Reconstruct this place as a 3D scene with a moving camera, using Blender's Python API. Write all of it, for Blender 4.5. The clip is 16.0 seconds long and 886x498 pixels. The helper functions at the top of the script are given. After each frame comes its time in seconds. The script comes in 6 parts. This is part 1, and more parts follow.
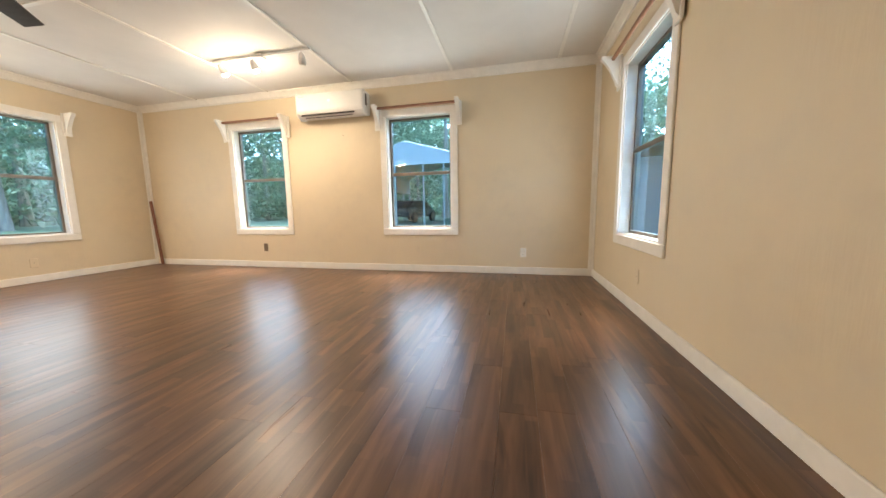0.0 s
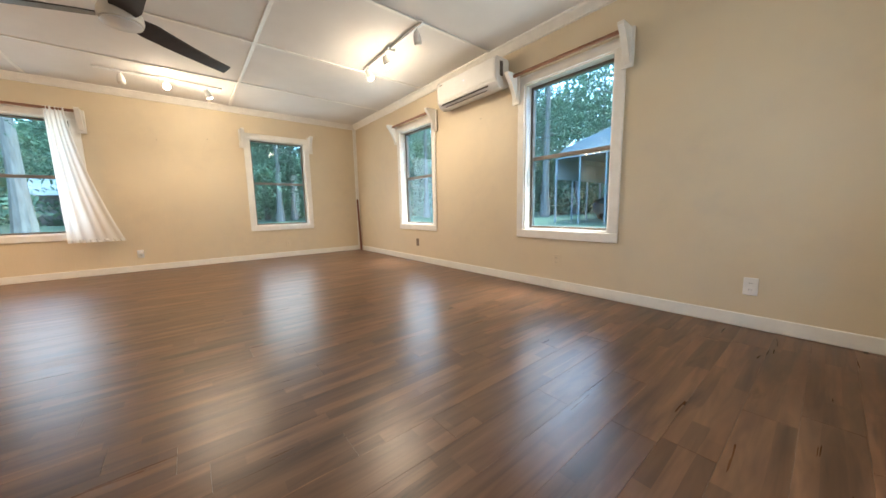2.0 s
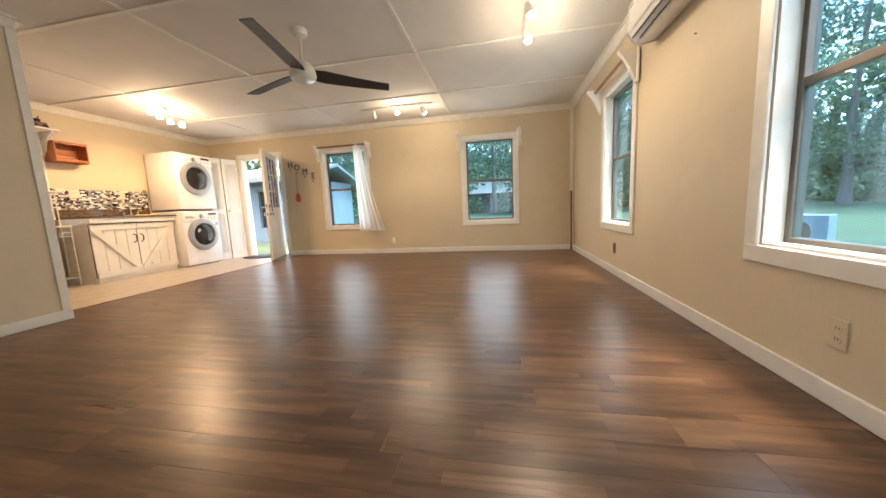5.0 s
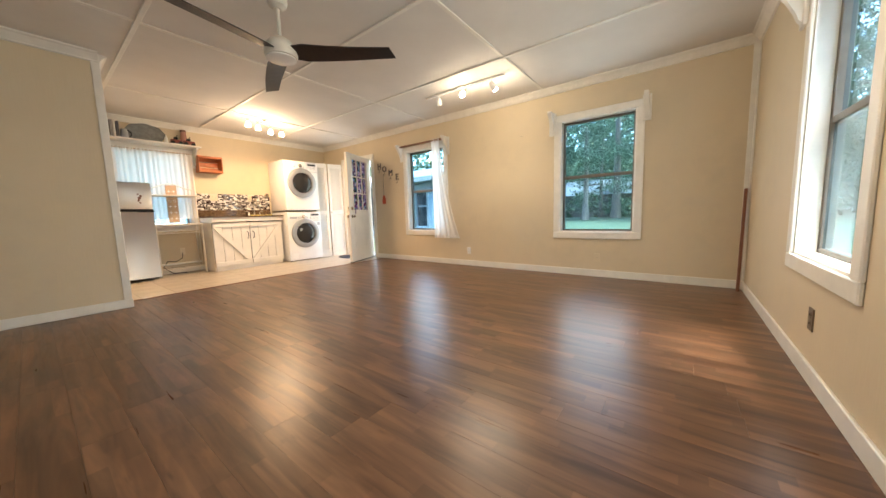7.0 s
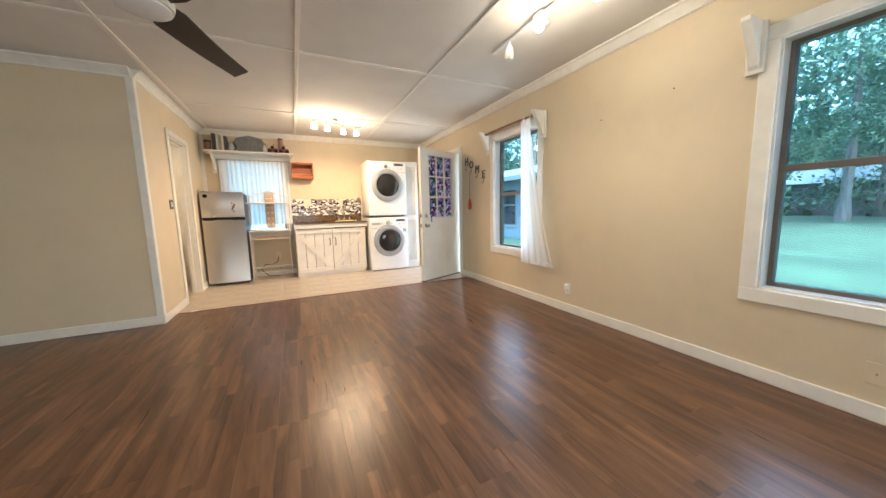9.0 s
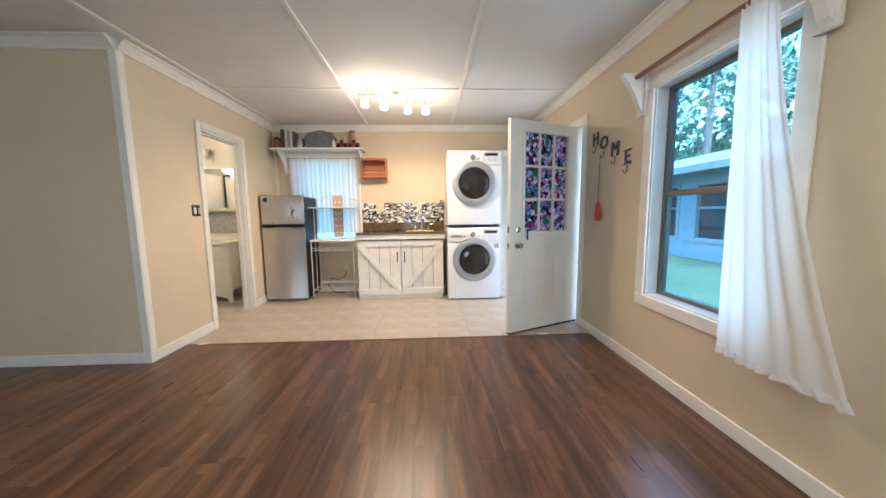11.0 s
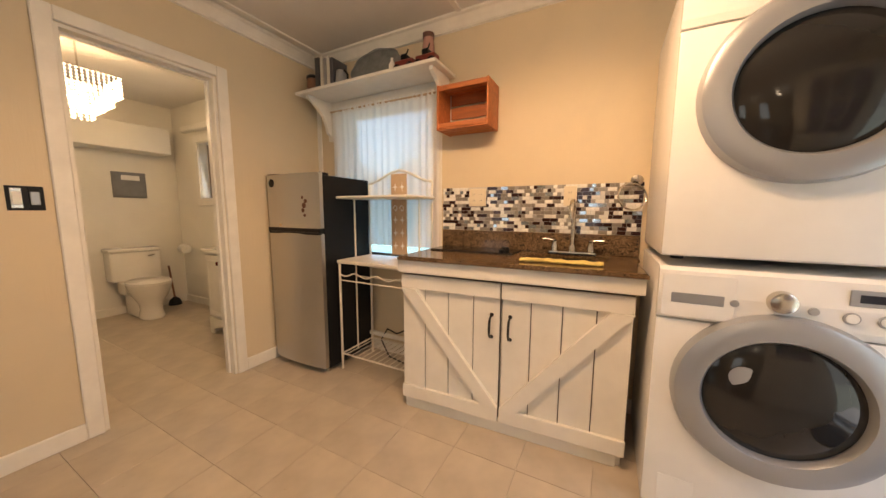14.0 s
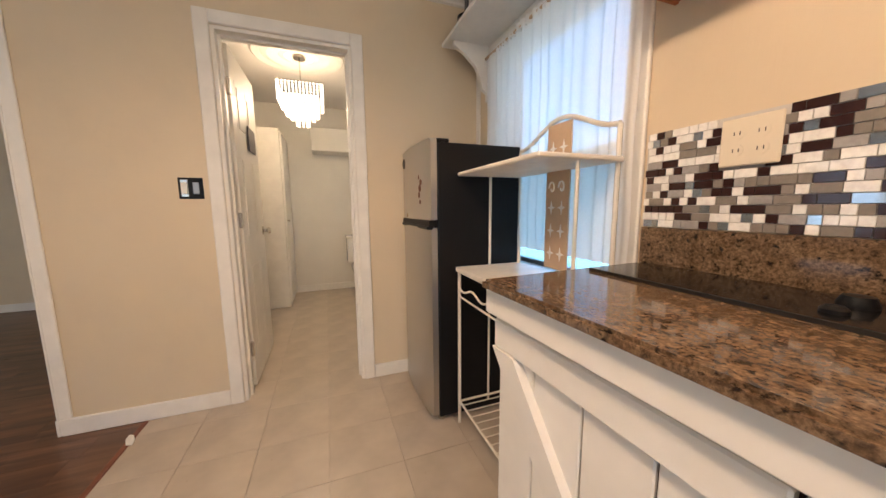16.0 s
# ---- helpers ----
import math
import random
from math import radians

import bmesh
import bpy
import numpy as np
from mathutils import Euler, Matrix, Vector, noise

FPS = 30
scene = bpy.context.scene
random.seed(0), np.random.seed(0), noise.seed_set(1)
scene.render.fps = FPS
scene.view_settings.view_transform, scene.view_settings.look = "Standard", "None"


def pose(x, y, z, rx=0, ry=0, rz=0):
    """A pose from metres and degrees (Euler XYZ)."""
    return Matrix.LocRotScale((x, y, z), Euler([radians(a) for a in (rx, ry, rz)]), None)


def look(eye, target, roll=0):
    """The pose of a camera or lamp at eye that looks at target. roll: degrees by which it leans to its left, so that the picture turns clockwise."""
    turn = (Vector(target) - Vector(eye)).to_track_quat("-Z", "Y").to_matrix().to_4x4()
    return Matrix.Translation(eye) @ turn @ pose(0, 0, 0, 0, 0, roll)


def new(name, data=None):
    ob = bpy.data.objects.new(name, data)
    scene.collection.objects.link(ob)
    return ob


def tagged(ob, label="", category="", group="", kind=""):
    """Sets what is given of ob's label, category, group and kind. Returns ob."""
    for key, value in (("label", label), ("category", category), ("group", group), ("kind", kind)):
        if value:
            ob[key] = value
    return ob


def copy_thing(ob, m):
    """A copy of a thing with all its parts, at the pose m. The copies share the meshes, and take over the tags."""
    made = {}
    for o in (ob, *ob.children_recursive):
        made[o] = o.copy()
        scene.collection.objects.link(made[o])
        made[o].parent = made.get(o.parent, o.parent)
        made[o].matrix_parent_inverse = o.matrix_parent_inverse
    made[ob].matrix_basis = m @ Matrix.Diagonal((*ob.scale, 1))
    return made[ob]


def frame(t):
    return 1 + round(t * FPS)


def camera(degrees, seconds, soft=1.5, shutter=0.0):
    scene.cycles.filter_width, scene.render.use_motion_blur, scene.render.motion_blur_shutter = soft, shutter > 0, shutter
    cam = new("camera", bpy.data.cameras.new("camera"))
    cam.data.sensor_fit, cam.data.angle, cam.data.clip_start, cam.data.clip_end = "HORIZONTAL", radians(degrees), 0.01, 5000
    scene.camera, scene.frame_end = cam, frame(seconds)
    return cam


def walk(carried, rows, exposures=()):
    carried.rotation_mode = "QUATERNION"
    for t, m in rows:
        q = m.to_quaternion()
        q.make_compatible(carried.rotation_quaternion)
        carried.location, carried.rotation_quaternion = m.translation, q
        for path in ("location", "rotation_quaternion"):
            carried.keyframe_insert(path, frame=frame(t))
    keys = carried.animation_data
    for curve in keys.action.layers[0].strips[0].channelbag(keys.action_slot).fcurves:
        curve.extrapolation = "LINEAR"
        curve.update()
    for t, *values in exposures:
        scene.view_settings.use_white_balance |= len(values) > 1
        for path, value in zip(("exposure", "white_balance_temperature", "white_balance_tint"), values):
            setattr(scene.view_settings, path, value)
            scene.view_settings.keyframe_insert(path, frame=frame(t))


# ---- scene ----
cam = camera(109.3, 16.0)
PATH = [
    (0, (0.337, 0.436, 0.823), (-0.102, 2.371, 0.576), -0.9),
    (0.5, (0.522, 0.793, 0.809), (-0.247, 2.624, 0.57), -0.9),
    (1, (0.637, 1.118, 0.807), (-0.417, 2.801, 0.569), -0.9),
    (1.5, (0.734, 1.412, 0.809), (-0.587, 2.895, 0.564), -1.0),
    (2, (0.752, 1.688, 0.811), (-0.794, 2.935, 0.558), -1.1),
    (2.5, (0.694, 1.948, 0.848), (-1.025, 2.937, 0.591), -1.5),
    (3, (0.67, 2.174, 0.837), (-1.179, 2.892, 0.579), -1.8),
    (3.5, (0.651, 2.445, 0.824), (-1.282, 2.89, 0.569), -2.1),
    (4, (0.61, 2.739, 0.836), (-1.367, 2.899, 0.577), -2.1),
    (4.5, (0.553, 3.002, 0.835), (-1.427, 2.893, 0.579), -2.5),
    (5, (0.457, 3.243, 0.826), (-1.491, 2.871, 0.573), -2.7),
    (7.5, (-1.556, 3.994, 0.911), (-2.995, 2.624, 0.683), -1.5),
    (8, (-2.051, 3.882, 0.996), (-3.323, 2.357, 0.758), -1.4),
    (8.5, (-2.531, 3.748, 1.023), (-3.592, 2.067, 0.796), -1.0),
    (9, (-2.908, 3.5, 1.108), (-3.755, 1.705, 0.863), -1.3),
    (11.5, (-4.057, 1.502, 1.203), (-3.974, -0.484, 0.985), -0.2),
    (12, (-4.151, 1.016, 1.224), (-3.903, -0.955, 0.994), -0.0),
    (12.5, (-4.183, 0.508, 1.199), (-3.762, -1.435, 0.977), -0.2),
    (13, (-4.153, -0.006, 1.2), (-3.568, -1.906, 0.979), -0.3),
    (13.5, (-4.087, -0.474, 1.198), (-3.335, -2.313, 0.974), -0.3),
    (14, (-3.977, -0.853, 1.197), (-3.06, -2.614, 0.96), 0.3),
    (14.5, (-3.911, -1.251, 1.16), (-2.765, -2.872, 0.921), -0.1),
    (15, (-3.839, -1.629, 1.14), (-2.439, -3.037, 0.9), 0.0),
    (15.5, (-3.77, -1.935, 1.15), (-2.071, -2.957, 0.883), -0.1),
    (16, (-3.665, -1.923, 1.136), (-1.803, -2.606, 0.873), -0.5),
]
EXPOSURES = [(0.0, 4.35, 7300, 15), (1.5, 4.15, 7000, 14), (3.5, 3.95, 7000, 12), (5.0, 3.8, 7500, 15), (8.0, 3.95, 6900, 11), (9.2, 3.9, 6300, 9), (11.5, 3.65, 5500, 7), (12.5, 3.5, 5500, 6),
             (13.5, 3.18, 5900, 11), (14.2, 3.05, 8700, 21), (15.2, 3.02, 9300, 26), (16.0, 3.22, 6200, 15)]
walk(cam, [(t, look(eye, target, roll)) for t, eye, target, roll in PATH], EXPOSURES)

# ---- sky, sun and lamps ----
world = bpy.data.worlds.new("sky")
scene.world = world
world.use_nodes = True
wn = world.node_tree
sky = wn.nodes.new("ShaderNodeTexSky")
sky.sky_type = "NISHITA"
sky.sun_disc = False
sky.sun_elevation, sky.sun_rotation = radians(68), radians(27)
sky.dust_density, sky.air_density, sky.ozone_density = 2.5, 1.0, 1.5
wn.nodes["Background"].inputs["Strength"].default_value = 0.15
wn.links.new(sky.outputs[0], wn.nodes["Background"].inputs[0])

sun = new("sun", bpy.data.lights.new("sun", "SUN"))
sun.data.energy, sun.data.angle, sun.data.color = 0.85, radians(30), (1.0, 0.96, 0.9)
sun.matrix_world = look((0, 0, 0), (-0.16, -0.32, -0.93))


def bulb(name, place, watts, colour, radius=0.035):
    ob = new(name, bpy.data.lights.new(name, "POINT"))
    ob.data.energy, ob.data.color, ob.data.shadow_soft_size = watts, colour, radius
    ob.location = place
    return ob


ROOM, KITCHEN, BATH = (1.0, 0.86, 0.68), (1.0, 0.68, 0.42), (1.0, 0.74, 0.45)
def head(name, place, aim, watts, spill, colour):
    """A lamp in a cup: most of its light leaves by the mouth, a little spills round it."""
    bulb(name, place, spill, colour)
    ob = new(name, bpy.data.lights.new(name, "SPOT"))
    ob.data.energy, ob.data.color, ob.data.shadow_soft_size = watts, colour, 0.035
    ob.data.spot_size, ob.data.spot_blend = radians(168), 0.6
    ob.matrix_world = look(place, aim)


for x in (-2.80, -2.39):
    head("track_bulb", (x, 3.525, 2.30), (x + 0.25, 3.40, 1.3), 1.6, 0.06, ROOM)
for x, y in ((-4.55, 1.65), (-4.65, 2.07)):
    head("track_bulb", (x, y, 2.30), (x + 0.3, y, 1.3), 1.5, 0.06, ROOM)
KITCHEN_HEADS = ((-3.27, -1.46), (-3.455, -1.55), (-3.70, -1.67), (-3.895, -1.69))
for x, y in KITCHEN_HEADS:
    head("kitchen_bulb", (x, y, 2.31), (x, y - 0.05, 1.3), 2.5, 0.30, KITCHEN)


def daylight(name, place, aim, width, height, watts):
    """The sky's light in a window's opening."""
    ob = new(name, bpy.data.lights.new(name, "AREA"))
    ob.data.shape, ob.data.size, ob.data.size_y = "RECTANGLE", width, height
    ob.data.energy, ob.data.color = watts, (0.76, 0.90, 1.0)
    ob.matrix_world = look(place, aim)


for y in (3.04, 0.20):
    daylight("west_window_light", (-5.50, y, 1.31), (-4, y, 1.31), 0.82, 1.40, 0.7)
for x in (-3.33, -0.89):
    daylight("north_window_light", (x, 4.492, 1.31), (x, 3, 1.31), 0.80, 1.40, 0.7)
daylight("east_window_light", (1.28, 3.17, 1.31), (0, 3.17, 1.31), 0.80, 1.40, 0.7)
daylight("kitchen_window_light", (-2.365, -3.06, 1.41), (-2.365, -2, 1.41), 0.84, 1.18, 0.5)
daylight("bath_window_light", (0.10, -2.95, 1.66), (0.10, -2, 1.5), 0.46, 0.56, 0.12)
daylight("entry_door_light", (-5.62, -1.705, 1.05), (-4, -1.705, 1.0), 0.84, 1.95, 0.85)
bulb("bath_bulb", (-0.5, -1.77, 2.0), 1.5, BATH, 0.09)

# ---- plan ----
W, E, N, S = -5.49, 1.27, 4.482, -2.935      # inner faces of the outer walls
PX, PY = -1.62, -0.605                       # partition: its west and north faces
H = 2.50                                     # ceiling
T = 0.15                                     # outer walls' thickness


# ---- mesh helpers ----
def part(name, bm, material, parent=None, label="", smooth=False):
    """Links a bmesh as one mesh object under a thing or a part."""
    me = bpy.data.meshes.new(name)
    bmesh.ops.recalc_face_normals(bm, faces=bm.faces)
    if smooth:
        for f in bm.faces:
            f.smooth = True
        for e in bm.edges:
            if len(e.link_faces) == 2 and e.calc_face_angle(0) > 0.6:
                e.smooth = False
    bm.to_mesh(me)
    bm.free()
    me.materials.append(material)
    ob = new(name, me)
    if parent is not None:
        ob.parent = parent
    if label:
        ob["label"] = label
    return ob


def empty(name, place=(0, 0, 0), rz=0):
    ob = new(name)
    ob.matrix_world = pose(*place, 0, 0, rz)
    ob.empty_display_size = 0.1
    return ob


def thing(name, label, category, place=(0, 0, 0), rz=0, group="", kind=""):
    return tagged(empty(name, place, rz), label, category, group, kind)


def add_box(bm, a, b, bevel=0.0, seg=1):
    x0, y0, z0 = (min(p, q) for p, q in zip(a, b))
    x1, y1, z1 = (max(p, q) for p, q in zip(a, b))
    vs = [bm.verts.new(p) for p in ((x0, y0, z0), (x1, y0, z0), (x1, y1, z0), (x0, y1, z0), (x0, y0, z1), (x1, y0, z1), (x1, y1, z1), (x0, y1, z1))]
    fs = [bm.faces.new([vs[i] for i in f]) for f in ((0, 3, 2, 1), (4, 5, 6, 7), (0, 1, 5, 4), (1, 2, 6, 5), (2, 3, 7, 6), (3, 0, 4, 7))]
    if bevel > 0:
        es = list({e for f in fs for e in f.edges})
        bmesh.ops.bevel(bm, geom=es, offset=bevel, segments=seg, profile=0.6, affect="EDGES")
    return vs


def box(a, b, bevel=0.0, seg=1):
    bm = bmesh.new()
    add_box(bm, a, b, bevel, seg)
    return bm


def merge(bm, other, m=None):
    """Puts a second bmesh into the first, at the pose m."""
    if m is not None:
        bmesh.ops.transform(other, matrix=m, verts=other.verts)
    me = bpy.data.meshes.new("tmp")
    other.to_mesh(me)
    other.free()
    bm.from_mesh(me)
    bpy.data.meshes.remove(me)
    return bm


def moved(bm, m):
    bmesh.ops.transform(bm, matrix=m, verts=bm.verts)
    return bm


def lathe(profile, n=24, cap=True):
    """Turns (radius, height) pairs round z."""
    bm = bmesh.new()
    rings = []
    for r, z in profile:
        if r < 1e-5:
            rings.append([bm.verts.new((0, 0, z))])
        else:
            rings.append([bm.verts.new((r * math.cos(2 * math.pi * i / n), r * math.sin(2 * math.pi * i / n), z)) for i in range(n)])
    for p, q in zip(rings, rings[1:]):
        for i in range(n):
            j = (i + 1) % n
            if len(p) == 1 and len(q) == 1:
                continue
            if len(p) == 1:
                bm.faces.new((p[0], q[i], q[j]))
            elif len(q) == 1:
                bm.faces.new((p[i], p[j], q[0]))
            else:
                bm.faces.new((p[i], p[j], q[j], q[i]))
    if cap:
        for ring in (rings[0], rings[-1]):
            if len(ring) > 2:
                bm.faces.new(ring)
    return bm


def tube(points, r, n=8, closed=False):
    """A round bar along points."""
    bm = bmesh.new()
    pts = [Vector(p) for p in points]
    rings = []
    prev = None
    for i, p in enumerate(pts):
        a = pts[(i - 1) % len(pts)] if (closed or i > 0) else p
        b = pts[(i + 1) % len(pts)] if (closed or i < len(pts) - 1) else p
        d = (b - a).normalized()
        if prev is None:
            prev = d.orthogonal().normalized()
        u = (prev - d * prev.dot(d)).normalized()
        prev = u
        v = d.cross(u)
        rr = r(i / max(1, len(pts) - 1)) if callable(r) else r
        rings.append([bm.verts.new(p + (u * math.cos(2 * math.pi * k / n) + v * math.sin(2 * math.pi * k / n)) * rr) for k in range(n)])
    loops = list(zip(rings, rings[1:])) + ([(rings[-1], rings[0])] if closed else [])
    for p, q in loops:
        for k in range(n):
            j = (k + 1) % n
            bm.faces.new((p[k], p[j], q[j], q[k]))
    if not closed:
        bm.faces.new(rings[0])
        bm.faces.new(rings[-1])
    return bm


def extrude(outline, depth, axis="z"):
    """A plate: an outline of (u, v) pairs given depth. axis: the way it is thick."""
    bm = bmesh.new()

    def at(u, v, w):
        return {"z": (u, v, w), "y": (u, w, v), "x": (w, u, v)}[axis]
    a = [bm.verts.new(at(u, v, 0)) for u, v in outline]
    b = [bm.verts.new(at(u, v, depth)) for u, v in outline]
    bm.faces.new(a)
    bm.faces.new(b)
    for i in range(len(a)):
        j = (i + 1) % len(a)
        bm.faces.new((a[i], a[j], b[j], b[i]))
    return bm


def wall_mesh(axis, p0, p1, u0, u1, z0, z1, holes=()):
    """A wall between the planes p0 and p1 of its axis, from u0 to u1, with openings (u0, u1, z0, z1) right through it."""
    bm = bmesh.new()
    us = sorted({u0, u1, *(v for h in holes for v in h[:2])})
    zs = sorted({z0, z1, *(v for h in holes for v in h[2:])})
    us = [u for u in us if u0 <= u <= u1]
    zs = [z for z in zs if z0 <= z <= z1]

    def solid(i, j):
        if not (0 <= i < len(us) - 1 and 0 <= j < len(zs) - 1):
            return False
        u, z = (us[i] + us[i + 1]) / 2, (zs[j] + zs[j + 1]) / 2
        return not any(h[0] < u < h[1] and h[2] < z < h[3] for h in holes)

    def at(p, u, z):
        return (p, u, z) if axis == "x" else (u, p, z)

    def quad(*q):
        bm.faces.new([bm.verts.new(at(*c)) for c in q])
    for i in range(len(us) - 1):
        for j in range(len(zs) - 1):
            if not solid(i, j):
                continue
            a, b, c, d = us[i], us[i + 1], zs[j], zs[j + 1]
            for p in (p0, p1):
                quad((p, a, c), (p, b, c), (p, b, d), (p, a, d))
            if not solid(i - 1, j):
                quad((p0, a, c), (p1, a, c), (p1, a, d), (p0, a, d))
            if not solid(i + 1, j):
                quad((p0, b, c), (p1, b, c), (p1, b, d), (p0, b, d))
            if not solid(i, j - 1):
                quad((p0, a, c), (p1, a, c), (p1, b, c), (p0, b, c))
            if not solid(i, j + 1):
                quad((p0, a, d), (p1, a, d), (p1, b, d), (p0, b, d))
    bmesh.ops.remove_doubles(bm, verts=bm.verts, dist=1e-5)
    return bm


# ---- materials ----
def nodes_of(name):
    m = bpy.data.materials.new(name)
    m.use_nodes = True
    t = m.node_tree
    return m, t, t.nodes["Principled BSDF"]


def mixed(t, fac, a, b):
    n = t.nodes.new("ShaderNodeMix")
    n.data_type = "RGBA"
    for socket, v in ((n.inputs[0], fac), (n.inputs[6], a), (n.inputs[7], b)):
        if hasattr(v, "is_output"):
            t.links.new(v, socket)
        else:
            socket.default_value = (*v, 1) if isinstance(v, tuple) else v
    return n.outputs[2]


def noise_of(t, scale, detail=4, rough=0.55, stretch=None, dim="3D"):
    n = t.nodes.new("ShaderNodeTexNoise")
    n.inputs["Scale"].default_value, n.inputs["Detail"].default_value, n.inputs["Roughness"].default_value = scale, detail, rough
    co = t.nodes.new("ShaderNodeTexCoord")
    if stretch:
        mp = t.nodes.new("ShaderNodeMapping")
        mp.inputs["Scale"].default_value = stretch
        t.links.new(co.outputs["Object"], mp.inputs[0])
        t.links.new(mp.outputs[0], n.inputs[0])
    else:
        t.links.new(co.outputs["Object"], n.inputs[0])
    return n.outputs[0]


def ramped(t, value, lo, hi):
    n = t.nodes.new("ShaderNodeMapRange")
    n.inputs[1].default_value, n.inputs[2].default_value = lo, hi
    t.links.new(value, n.inputs[0])
    return n.outputs[0]


def bumped(t, bsdf, value, strength, distance=0.01):
    n = t.nodes.new("ShaderNodeBump")
    n.inputs["Strength"].default_value, n.inputs["Distance"].default_value = strength, distance
    t.links.new(value, n.inputs["Height"])
    t.links.new(n.outputs[0], bsdf.inputs["Normal"])
    return n


def plain(name, colour, rough=0.5, metal=0.0, vary=0.12, scale=9.0, bump=0.08, rough_vary=0.1, coat=0.0, fine=120.0, stretch=None):
    """A surface of one colour, worn a little at two scales."""
    m, t, b = nodes_of(name)
    big = ramped(t, noise_of(t, scale, 3, 0.6, stretch), 0.3, 0.7)
    fin = noise_of(t, fine, 2, 0.5, stretch)
    dark = tuple(c * (1 - vary) for c in colour)
    light = tuple(min(1, c * (1 + vary * 0.4)) for c in colour)
    t.links.new(mixed(t, big, dark, light), b.inputs["Base Color"])
    rr = t.nodes.new("ShaderNodeMapRange")
    rr.inputs[3].default_value, rr.inputs[4].default_value = max(0.02, rough - rough_vary), min(1, rough + rough_vary)
    t.links.new(fin, rr.inputs[0])
    t.links.new(rr.outputs[0], b.inputs["Roughness"])
    b.inputs["Metallic"].default_value = metal
    if coat:
        b.inputs["Coat Weight"].default_value, b.inputs["Coat Roughness"].default_value = coat, 0.08
    if bump:
        bumped(t, b, fin, bump, 0.002)
    return m


def glowing(name, colour, strength):
    m, t, b = nodes_of(name)
    b.inputs["Base Color"].default_value = (*colour, 1)
    b.inputs["Emission Color"].default_value = (*colour, 1)
    b.inputs["Emission Strength"].default_value = strength
    return m


def wall_material():
    """Cream paint over old grooved panelling."""
    m, t, b = nodes_of("cream_wall_paint")
    cloud = ramped(t, noise_of(t, 1.3, 4), 0.3, 0.7)
    weave = noise_of(t, 60, 3, 0.6, (1, 1, 0.12))
    blotch = ramped(t, noise_of(t, 6.0, 5, 0.6), 0.35, 0.75)
    base = mixed(t, cloud, (0.60, 0.50, 0.36), (0.67, 0.565, 0.41))
    base = mixed(t, blotch, base, (0.66, 0.55, 0.385))
    t.links.new(base, b.inputs["Base Color"])
    b.inputs["Roughness"].default_value = 0.55
    bumped(t, b, weave, 0.25, 0.003)
    return m


